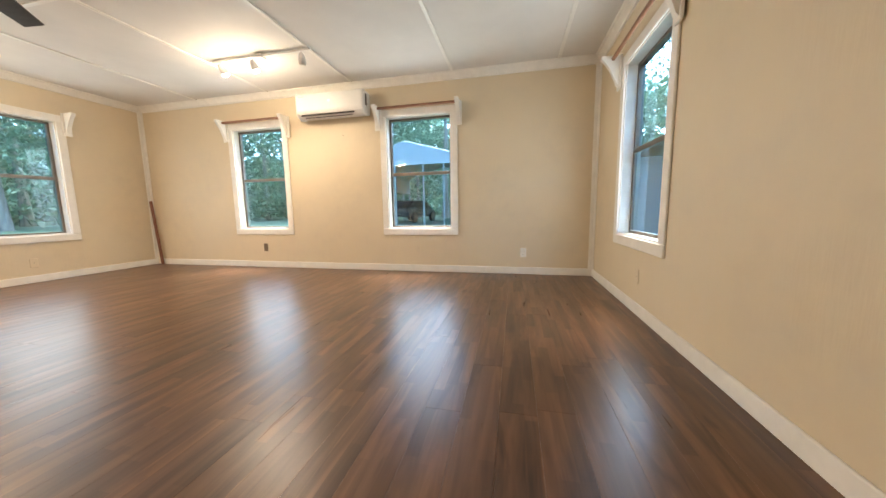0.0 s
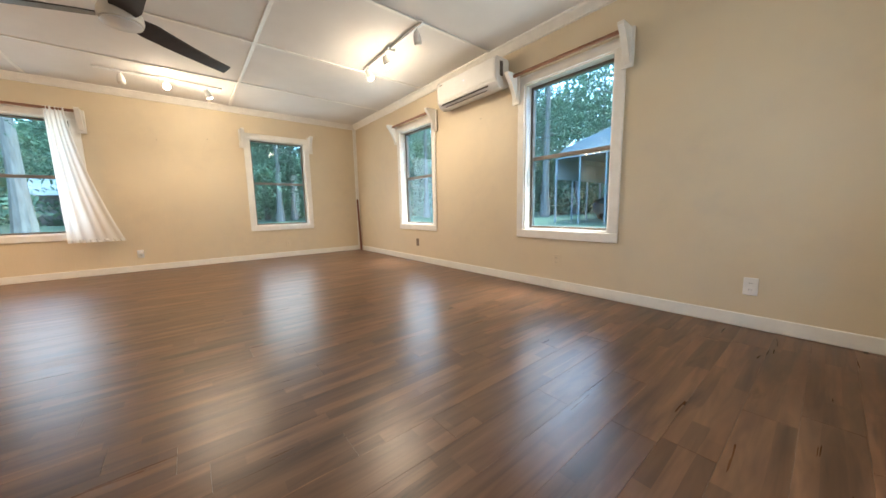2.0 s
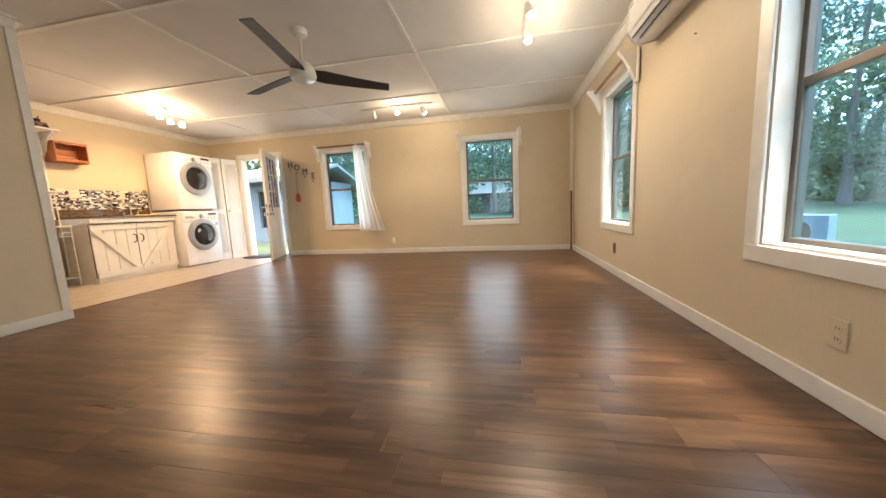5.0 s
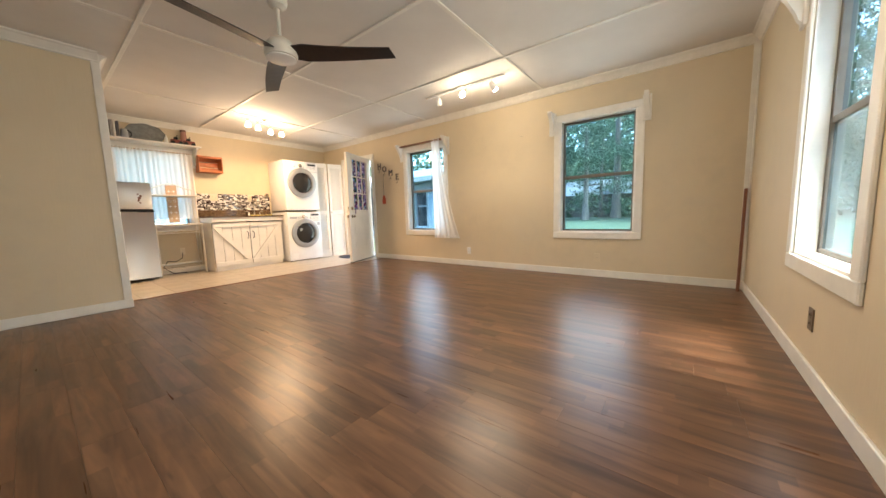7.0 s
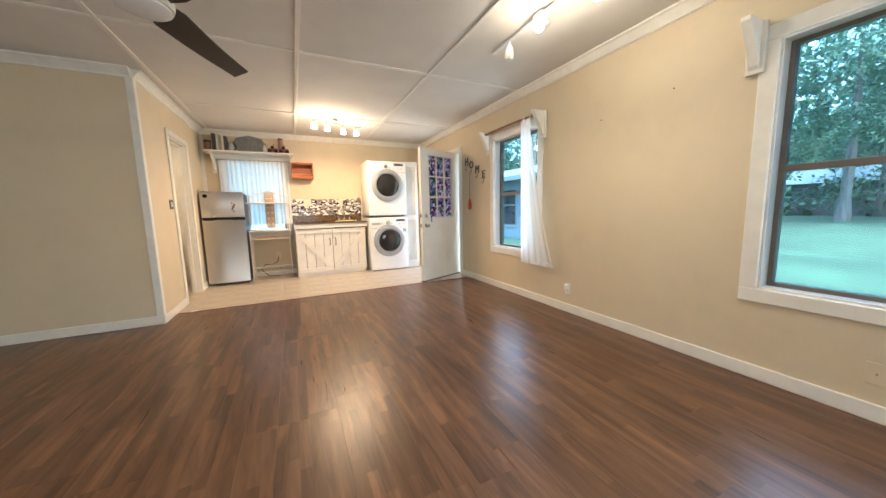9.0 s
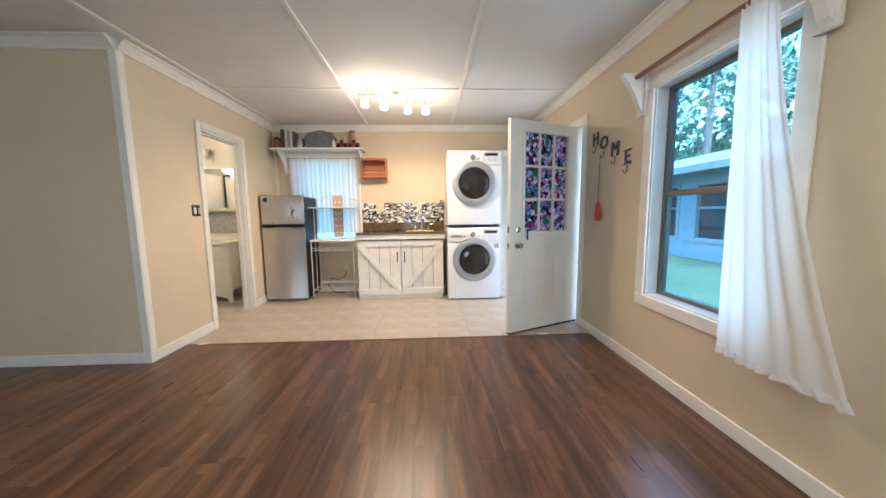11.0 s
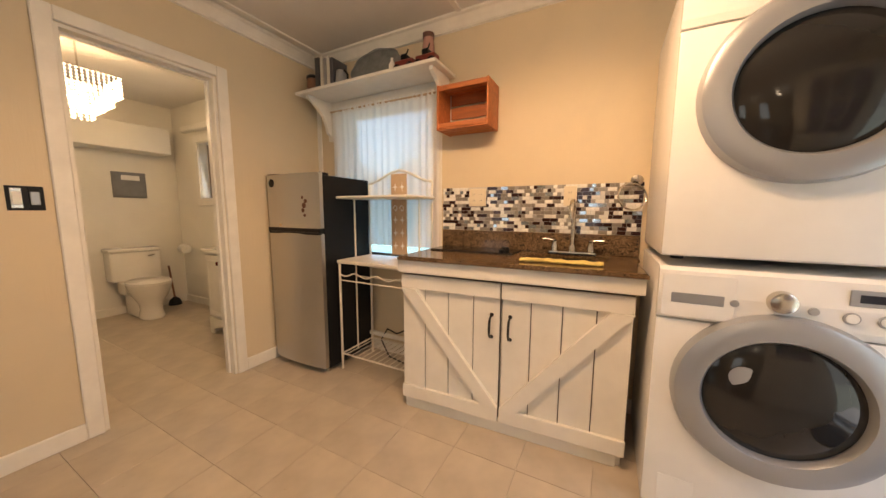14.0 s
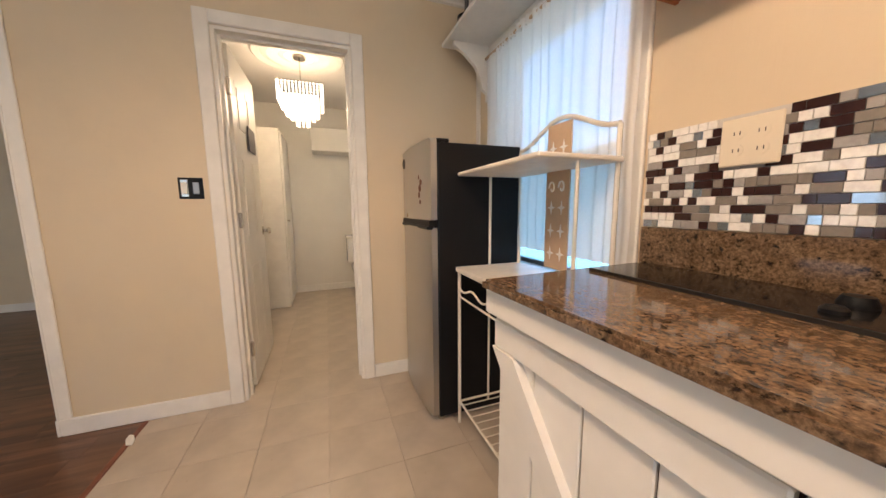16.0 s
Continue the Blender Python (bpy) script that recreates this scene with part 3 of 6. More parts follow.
def air_conditioner():
    x0, x1, z0, z1 = -2.49, -1.53, 2.055, 2.32
    th = thing("wall_air_conditioner", "white wall mounted mini split air conditioner over the windows", "air conditioner", ((x0 + x1) / 2 - 0.01, N, z0))
    th.scale.z = 1.14
    w = (x1 - x0) / 2
    prof = [(0, 0.02), (-0.12, 0.0), (-0.175, 0.022), (-0.205, 0.06), (-0.21, 0.17), (-0.205, 0.25), (-0.19, 0.265), (0, 0.265)]
    body = extrude(prof, 2 * w, "x")
    bm = moved(body, pose(-w, 0, 0))
    bmesh.ops.bevel(bm, geom=bm.edges[:], offset=0.008, segments=2, affect="EDGES")
    part("body", bm, M_ACW, th, smooth=True)
    part("front_panel", box((-w + 0.02, -0.216, 0.075), (w - 0.02, -0.2115, 0.25), 0.002), M_ACW, th)
    part("outlet", moved(box((-w + 0.07, -0.006, -0.022), (w - 0.13, 0.004, 0.022)), pose(0, -0.187, 0.036, -52)), M_SLOT, th, "dark air outlet slot")
    part("flap", moved(box((-w + 0.07, -0.006, -0.008), (w - 0.13, 0.001, 0.008), 0.002), pose(0, -0.182, 0.028, -60)), M_ACW, th)
    part("flap", moved(box((-w + 0.10, -0.004, -0.004), (w - 0.17, 0.003, 0.004), 0.001), pose(0, -0.16, 0.008, -60)), M_SLOT, th)
    part("status_light", box((-0.0, -0.2195, 0.165), (0.012, -0.2165, 0.177)), M_LED, th)
    part("badge", box((-w + 0.05, -0.218, 0.222), (-w + 0.11, -0.2165, 0.232)), M_CHROME, th)
    part("end_panel", box((w + 0.0005, -0.15, 0.10), (w + 0.003, -0.1, 0.23), 0.001), M_LETTER, th, "dark side vent")
    return th


air_conditioner()


def outlet(place, rz, label="ivory duplex wall outlet", material=None, plug=False, blank=False):
    th = thing("wall_outlet", label, "outlet", place, rz, "wall outlets")
    mat = material or M_IVORY
    part("cover_plate", box((-0.036, -0.006, -0.058), (0.036, 0, 0.058), 0.003), mat, th)
    if blank:
        part("screw", box((-0.004, -0.0075, -0.004), (0.004, -0.006, 0.004), 0.001), M_CHROME, th)
        return th
    for z in (-0.021, 0.021):
        part("receptacle", moved(lathe([(0.017, 0), (0.017, 0.0015), (0.0, 0.0015)], 16), pose(0, -0.006, z, 90)), mat, th)
        for x in (-0.006, 0.006):
            part("slot", box((x - 0.001, -0.0085, z - 0.004), (x + 0.001, -0.0076, z + 0.006)), M_SLOT, th)
    if plug:
        part("night_light", box((-0.022, -0.045, -0.005), (0.022, -0.009, 0.05), 0.008, 2), M_PLUG, th, "white plug-in night light")
    return th


outlet((0.455, N, 0.275), 0, "white duplex wall outlet under cream panelling", M_PLUG)
outlet((-3.34, N, 0.30), 0, "brown duplex wall outlet below the window", plain("brown_outlet", (0.16, 0.11, 0.07), 0.5))
outlet((-0.925, N, 0.29), 0, "cream painted wall outlet under the window", M_WALL)
outlet((W, 1.118, 0.25), 90, "wall outlet with a white plug-in night light", M_PLUG, plug=True)
outlet((W, 3.084, 0.244), 90, "cream blank cover plate", M_WALL, blank=True)
outlet((W, -0.80, 0.36), 90, "cream blank cover plate", M_WALL, blank=True)
outlet((W, -1.10, 1.31), 90, "cream painted switch cover plate", M_WALL, blank=True)
outlet((E, 3.09, 0.29), -90, "cream blank cover plate", M_WALL, blank=True)

# leaning piece of timber in the corner
st = part("wooden_stick", box((-0.022, -0.012, 0), (0.022, 0.012, 1.04), 0.004), M_STICK)
st.matrix_world = pose(-5.322, 4.425, 0.004, -1.2, -7.1, 0)
tagged(st, "reddish brown wooden stick leaning in the corner", "stick")

# nail heads on the walls
for p, rz in (((E, 2.35, 1.85), -90), ((-1.95, N, 1.85), 0), ((W, 2.05, 1.95), 90), ((W, 1.45, 1.88), 90)):
    th = part("nail", moved(lathe([(0.0, 0.0), (0.002, 0.0), (0.002, 0.012), (0.005, 0.012), (0.004, 0.015), (0, 0.015)], 8), pose(0, 0, 0, 90)), M_DARKMETAL)
    th.matrix_world = pose(*p, 0, 0, rz)
    tagged(th, "small dark nail in the wall", "nail", "nails")


# sheer curtain hanging on one side of the west window
def sheer_material(name, see):
    m, t, b = nodes_of(name)
    out = t.nodes["Material Output"]
    t.nodes.remove(b)
    dif = t.nodes.new("ShaderNodeBsdfDiffuse")
    tra = t.nodes.new("ShaderNodeBsdfTranslucent")
    clear = t.nodes.new("ShaderNodeBsdfTransparent")
    mix, mix2 = t.nodes.new("ShaderNodeMixShader"), t.nodes.new("ShaderNodeMixShader")
    weave = noise_of(t, 260, 2, 0.5, (1, 1, 0.3))
    for n in (dif, tra):
        n.inputs[0].default_value = (0.86, 0.85, 0.83, 1)
    mix.inputs[0].default_value = 0.4
    t.links.new(dif.outputs[0], mix.inputs[1])
    t.links.new(tra.outputs[0], mix.inputs[2])
    r = t.nodes.new("ShaderNodeMapRange")
    r.inputs[3].default_value, r.inputs[4].default_value = see - 0.05, see + 0.05
    t.links.new(weave, r.inputs[0])
    t.links.new(r.outputs[0], mix2.inputs[0])
    t.links.new(mix.outputs[0], mix2.inputs[1])
    t.links.new(clear.outputs[0], mix2.inputs[2])
    t.links.new(mix2.outputs[0], out.inputs[0])
    return m


M_SHEER = sheer_material("white_sheer_fabric", 0.12)
M_SHEER2 = sheer_material("thin_white_sheer_fabric", 0.07)


def cloth(width_of, z0, z1, folds, depth, nu=90, nv=40, seed=3, hem=0.0, centre=None):
    """A hanging cloth in x and z: width_of(v) gives its (left, right) at height fraction v, 1 at the top."""
    bm = bmesh.new()
    grid = []
    for j in range(nv + 1):
        v = j / nv
        a, b = width_of(v)
        row = []
        for i in range(nu + 1):
            u = i / nu
            ph = folds * 2 * math.pi * u
            f = math.sin(ph + 0.8 * math.sin(ph * 0.37 + seed)) * depth * (0.65 + 0.35 * math.sin(seed + 9 * u))
            f += noise.noise((u * 5, v * 4, seed)) * depth * 0.8 * (1 - v * 0.6)
            z = z0 + (z1 - z0) * v + (hem * math.sin(ph * 0.5) if j == 0 else 0)
            row.append(bm.verts.new((a + (b - a) * u, f, z)))
        grid.append(row)
    for p, q in zip(grid, grid[1:]):
        for i in range(nu):
            bm.faces.new((p[i], p[i + 1], q[i + 1], q[i]))
    return bm


def west_width(v):
    """Gathered at the rod, spreading and swept aside at the hem."""
    k = (1 - v)
    return 0.45 + 0.02 * k, 0.62 + 0.38 * k ** 1.5


th = thing("sheer_curtain", "white sheer curtain gathered at one end of the rod", "curtain", (W + 0.10, 0, 0), 90)
part("drape", cloth(west_width, 0.47, 2.15, 5, 0.016, seed=5, hem=0.012), M_SHEER, th, smooth=True)
hem_bm = cloth(lambda v: west_width(v * 0.04), 0.462, 0.50, 7, 0.024, nv=2, seed=5)
part("hem", moved(hem_bm, pose(0, -0.002, 0)), M_SHEER, th, smooth=True)

# dark iron letters with hooks
def letter(ch, y, z, tilt):
    cu = bpy.data.curves.new("letter", "FONT")
    cu.body, cu.size, cu.extrude, cu.bevel_depth, cu.align_x, cu.align_y = ch, 0.155, 0.005, 0.0015, "CENTER", "CENTER"
    tmp = bpy.data.objects.new("tmp", cu)
    me = bpy.data.meshes.new_from_object(tmp)
    bpy.data.objects.remove(tmp)
    bpy.data.curves.remove(cu)
    th = thing("wall_letter_hook", "dark iron letter %s with a hook below it" % ch, "letter hook", (W, y, z), 90, "letters on the wall")
    me.materials.append(M_LETTER)
    ob = new("letter", me)
    ob.parent = th
    ob.matrix_local = pose(0, -0.0065, 0, 90, 0, 0) @ pose(0, 0, 0, 0, 0, tilt)
    for x, zz in ((-0.037, 0.053), (0.037, 0.053), (-0.037, -0.053), (0.037, -0.053)):
        if ch in "HME":
            part("serif", box((x - 0.014, -0.011, zz - 0.004), (x + 0.014, -0.002, zz + 0.004), 0.001), M_LETTER, th)
    part("hook", tube([(0, -0.004, -0.06), (0, -0.006, -0.10), (0, -0.018, -0.125), (0, -0.032, -0.118), (0, -0.036, -0.10)], 0.0035, 8), M_LETTER, th, smooth=True)
    return th


for ch, y, z, tilt in (("H", -0.997, 1.86, 3), ("O", -0.852, 1.797, 0), ("M", -0.68, 1.71, -3), ("E", -0.507, 1.616, 2)):
    letter(ch, y, z, tilt)

# fly swatter on the hook below the O
th = thing("fly_swatter", "orange plastic fly swatter hanging on a wall hook", "fly swatter", (W + 0.028, -0.878, 1.20), 90)
part("handle", tube([(0, 0, 0.05), (0, 0, 0.30), (0, 0.006, 0.50)], 0.0025, 8), M_LETTER, th)
flap = extrude([(-0.045, -0.09), (0.045, -0.09), (0.052, -0.02), (0.035, 0.045), (0.012, 0.085), (-0.012, 0.085), (-0.035, 0.045), (-0.052, -0.02)], 0.004, "y")
part("flap", flap, M_ORANGE, th)
for i in range(6):
    part("rib", box((-0.04, -0.002, -0.075 + i * 0.02), (0.04, 0.0, -0.071 + i * 0.02)), M_ORANGE, th)


# ---- entry door ----
def casing(name, key, axis, p, side, mat=None, tw=TW, label="white painted door casing"):
    u0, u1, z0, z1 = key
    m = flat(axis, p, side)
    for a, b in (((u0 - tw, -0.018, 0), (u0, 0, z1 + tw)), ((u1, -0.018, 0), (u1 + tw, 0, z1 + tw)), ((u0, -0.018, z1), (u1, 0, z1 + tw))):
        structure(name, moved(box(a, b, 0.005), m), mat or M_TRIM, label, "trim")


def lining(name, key, axis, p, out, depth, label):
    """Jambs, head and stop of a doorway."""
    u0, u1, z0, z1 = key
    m = flat(axis, p, out)
    for a, b in (((u0, 0.001, 0), (u0 + 0.018, depth, z1)), ((u1 - 0.018, 0.001, 0), (u1, depth, z1)), ((u0 + 0.018, 0.001, z1 - 0.018), (u1 - 0.018, depth, z1)),
                 ((u0 + 0.018, 0.055, 0), (u0 + 0.03, 0.09, z1 - 0.018)), ((u1 - 0.03, 0.055, 0), (u1 - 0.018, 0.09, z1 - 0.018)), ((u0 + 0.03, 0.055, z1 - 0.03), (u1 - 0.03, 0.09, z1 - 0.018))):
        structure(name, moved(box(a, b), m), M_TRIM, label, "door frame")


casing("door_casing", DOOR, "x", W, -1)
lining("door_jamb", DOOR, "x", W, -1, T, "white painted entry door frame")
structure("threshold", box((W - T - 0.03, DOOR[0] + 0.018, -0.1), (W + 0.01, DOOR[1] - 0.018, 0.012), 0.004), M_CHROME, "aluminium entry door threshold", "threshold")


def glass_film():
    """Stained glass film: petals and leaves between dark lead lines."""
    m, t, b = nodes_of("stained_glass_film")
    co = t.nodes.new("ShaderNodeTexCoord")
    nz = t.nodes.new("ShaderNodeTexNoise")
    nz.inputs["Scale"].default_value = 5.0
    t.links.new(co.outputs["Object"], nz.inputs[0])
    off = t.nodes.new("ShaderNodeVectorMath")
    off.operation = "MULTIPLY_ADD"
    off.inputs[1].default_value = (0.16, 0.16, 0.16)
    t.links.new(nz.outputs[1], off.inputs[0])
    t.links.new(co.outputs["Object"], off.inputs[2])

    def cells(feature, scale):
        v = t.nodes.new("ShaderNodeTexVoronoi")
        v.feature = feature
        v.inputs["Scale"].default_value = scale
        t.links.new(off.outputs[0], v.inputs["Vector"])
        return v
    pet = cells("F1", 26)
    edge = cells("DISTANCE_TO_EDGE", 26)
    big = cells("F1", 6.5)
    ramp = t.nodes.new("ShaderNodeValToRGB")
    ramp.color_ramp.interpolation = "CONSTANT"
    stops = [(0.0, (0.62, 0.55, 0.85)), (0.2, (0.80, 0.78, 0.95)), (0.38, (0.36, 0.24, 0.6)), (0.52, (0.05, 0.03, 0.10)), (0.64, (0.04, 0.32, 0.38)), (0.75, (0.24, 0.05, 0.20)), (0.86, (0.08, 0.20, 0.10)), (0.94, (0.30, 0.50, 0.85))]
    ramp.color_ramp.elements[0].position, ramp.color_ramp.elements[0].color = 0.0, (*stops[0][1], 1)
    ramp.color_ramp.elements[1].position, ramp.color_ramp.elements[1].color = stops[1][0], (*stops[1][1], 1)
    for p, c in stops[2:]:
        ramp.color_ramp.elements.new(p).color = (*c, 1)
    sep = t.nodes.new("ShaderNodeSeparateColor")
    t.links.new(mixed(t, 0.35, pet.outputs["Color"], big.outputs["Color"]), sep.inputs[0])
    wide = t.nodes.new("ShaderNodeMapRange")
    wide.inputs[1].default_value, wide.inputs[2].default_value = 0.15, 0.85
    t.links.new(sep.outputs[0], wide.inputs[0])
    t.links.new(wide.outputs[0], ramp.inputs[0])
    lead = ramped(t, edge.outputs["Distance"], 0.03, 0.075)
    col = mixed(t, lead, (0.012, 0.006, 0.02), ramp.outputs[0])
    t.links.new(col, b.inputs["Base Color"])
    b.inputs["Roughness"].default_value = 0.12
    tr = t.nodes.new("ShaderNodeBsdfTranslucent")
    t.links.new(col, tr.inputs[0])
    mix = t.nodes.new("ShaderNodeMixShader")
    mix.inputs[0].default_value = 0.55
    t.links.new(b.outputs[0], mix.inputs[1])
    t.links.new(tr.outputs[0], mix.inputs[2])
    t.links.new(mix.outputs[0], t.nodes["Material Output"].inputs[0])
    return m


M_FILM = glass_film()
M_DOOR = plain("white_door_paint", (0.78, 0.74, 0.66), 0.38, vary=0.06, scale=4)


def knob_at(parent, name, x, y, z, side, r=0.028, reach=0.06):
    prof = [(0.0, 0), (0.032, 0), (0.032, 0.006), (0.012, 0.01), (0.011, reach * 0.5), (r * 0.8, reach * 0.6), (r, reach * 0.8), (r * 0.8, reach), (0, reach * 1.05)]
    part(name, moved(lathe(prof, 20), pose(x, y, z, 90 if side < 0 else -90)), M_CHROME, parent, "brushed nickel " + name.replace("_", " "), smooth=True)


def entry_door():
    th = thing("entry_door", "open white entry door with nine stained glass panes", "door", (W - 0.015, -1.345, 0.02), 23.3)
    w, t2, h = 0.915, 0.022, 2.03
    u0, u1, z0, z1 = 0.20, 0.745, 0.985, 1.925
    bm = wall_mesh("y", -t2, t2, 0.0, w, 0.0, h, [(u0, u1, z0, z1)])
    part("leaf", bm, M_DOOR, th)
    for side in (-1, 1):
        y0, y1 = side * t2, side * (t2 + 0.012)
        for a, b in (((u0 - 0.035, y0, z0 - 0.035), (u1 + 0.035, y1, z0)), ((u0 - 0.035, y0, z1), (u1 + 0.035, y1, z1 + 0.035)), ((u0 - 0.035, y0, z0), (u0, y1, z1)), ((u1, y0, z0), (u1 + 0.035, y1, z1))):
            part("lite_frame", box(a, b, 0.004), M_DOOR, th)
        for i in (1, 2):
            x = u0 + (u1 - u0) * i / 3
            part("muntin", box((x - 0.011, side * 0.005, z0), (x + 0.011, side * (t2 + 0.004), z1), 0.003), M_DOOR, th)
        for i in (1, 2):
            z = z0 + (z1 - z0) * i / 3
            for k in range(3):
                xa, xb = u0 + (u1 - u0) * k / 3 + 0.011, u0 + (u1 - u0) * (k + 1) / 3 - 0.011
                part("muntin", box((xa, side * 0.005, z - 0.011), (xb, side * (t2 + 0.004), z + 0.011), 0.003), M_DOOR, th)
        for x0, x1 in ((0.14, 0.38), (0.54, 0.78)):
            bm = box((x0, y0, 0.22), (x1, side * (t2 + 0.002), 0.74), 0.001)
            add_box(bm, (x0 + 0.035, side * (t2 + 0.0022), 0.255), (x1 - 0.035, side * (t2 + 0.006), 0.705), 0.0035)
            part("raised_panel", bm, M_DOOR, th)
        knob_at(th, "door_knob", 0.825, y0, 0.86, side)
        part("deadbolt", moved(lathe([(0, 0), (0.032, 0), (0.03, 0.012), (0.012, 0.016), (0.012, 0.02), (0, 0.02)], 20), pose(0.825, y0, 1.01, 90 if side < 0 else -90)), M_CHROME, th, "brushed nickel deadbolt", smooth=True)
    for i in range(3):
        for k in range(3):
            xa, xb = u0 + (u1 - u0) * i / 3, u0 + (u1 - u0) * (i + 1) / 3
            za, zb = z0 + (z1 - z0) * k / 3, z0 + (z1 - z0) * (k + 1) / 3
            part("pane", box((xa, -0.003, za), (xb, 0.003, zb)), M_FILM, th, "purple and teal floral stained glass pane")
    for z in (0.86, 1.01):
        part("latch_plate", box((w, -0.013, z - 0.03), (w + 0.002, 0.013, z + 0.03)), M_CHROME, th)
    part("latch", box((w + 0.002, -0.007, 0.85), (w + 0.014, 0.007, 0.872), 0.003), M_CHROME, th)
    for z in (0.25, 1.03, 1.8):
        part("hinge", moved(lathe([(0.007, -0.045), (0.007, 0.045)], 10), pose(-0.006, -0.024, z)), M_CHROME, th)
    part("sweep", box((0.0, -t2, -0.014), (w, t2, 0.0)), M_BLACK, th, "black rubber door sweep")
    part("window_ribbon", tube([(0.715, t2 + 0.014, 0.99), (0.718, t2 + 0.016, 0.95), (0.712, t2 + 0.015, 0.91)], 0.008, 8), plain("purple_ribbon", (0.09, 0.03, 0.16), 0.7), th, "purple ribbon")


entry_door()
th = tagged(part("door_mat", extrude([(0.23 * math.cos(a) * (1 if math.cos(a) > 0 else 0.75), 0.36 * math.sin(a)) for a in [i * math.pi / 14 for i in range(28)]], 0.012), plain("dark_mat_pile", (0.035, 0.035, 0.045), 0.95, vary=0.4, scale=60, bump=0.6)), "dark half round door mat on the tiles", "door mat")
th.matrix_world = pose(-5.27, -1.78, 0.001)

# ---- kitchen: things ----
def steel_material():
    m, t, b = nodes_of("brushed_stainless")
    n = noise_of(t, 40, 3, 0.6, (1, 1, 40))
    t.links.new(mixed(t, n, (0.50, 0.485, 0.465), (0.62, 0.60, 0.58)), b.inputs["Base Color"])
    b.inputs["Metallic"].default_value = 1.0
    r = t.nodes.new("ShaderNodeMapRange")
    r.inputs[3].default_value, r.inputs[4].default_value = 0.24, 0.38
    t.links.new(n, r.inputs[0])
    t.links.new(r.outputs[0], b.inputs["Roughness"])
    return m


def granite_material():
    m, t, b = nodes_of("brown_granite")
    speck = ramped(t, noise_of(t, 130, 5, 0.7), 0.36, 0.64)
    blot = ramped(t, noise_of(t, 42, 6, 0.72), 0.40, 0.62)
    dark = ramped(t, noise_of(t, 75, 4, 0.6, (1, 1.2, 1)), 0.54, 0.66)
    c = mixed(t, speck, (0.045, 0.026, 0.015), (0.16, 0.095, 0.05))
    c = mixed(t, blot, c, mixed(t, speck, (0.10, 0.062, 0.035), (0.30, 0.20, 0.115)))
    c = mixed(t, dark, c, (0.018, 0.012, 0.009))
    t.links.new(c, b.inputs["Base Color"])
    b.inputs["Roughness"].default_value = 0.07
    return m


M_STEEL = steel_material()
M_GRANITE = granite_material()
M_CAB = plain("white_farmhouse_paint", (0.80, 0.76, 0.69), 0.42, vary=0.08, scale=5, bump=0.15)
M_CRATE = plain("orange_stained_pine", (0.50, 0.155, 0.05), 0.5, vary=0.3, scale=6, stretch=(1, 6, 6))
M_RING = plain("silver_grey_plastic", (0.38, 0.40, 0.43), 0.30, metal=0.5, vary=0.03, bump=0.0, rough_vary=0.02)
M_DARKGLASS = plain("dark_door_glass", (0.018, 0.017, 0.016), 0.06, vary=0.1, bump=0.0, rough_vary=0.02)
M_COOK = plain("black_ceramic_glass", (0.010, 0.010, 0.011), 0.08, bump=0.0, rough_vary=0.02)
M_TOWEL = plain("yellow_terry", (0.70, 0.55, 0.20), 0.95, vary=0.25, scale=30, bump=0.8, fine=260)
M_RACK = plain("cream_wrought_iron", (0.78, 0.72, 0.62), 0.45)
M_BEIGE = plain("beige_plaque", (0.55, 0.40, 0.27), 0.6)
M_DISPLAY = plain("blue_black_display", (0.012, 0.016, 0.03), 0.12)
M_SINK = plain("black_composite_sink", (0.008, 0.008, 0.008), 0.35)

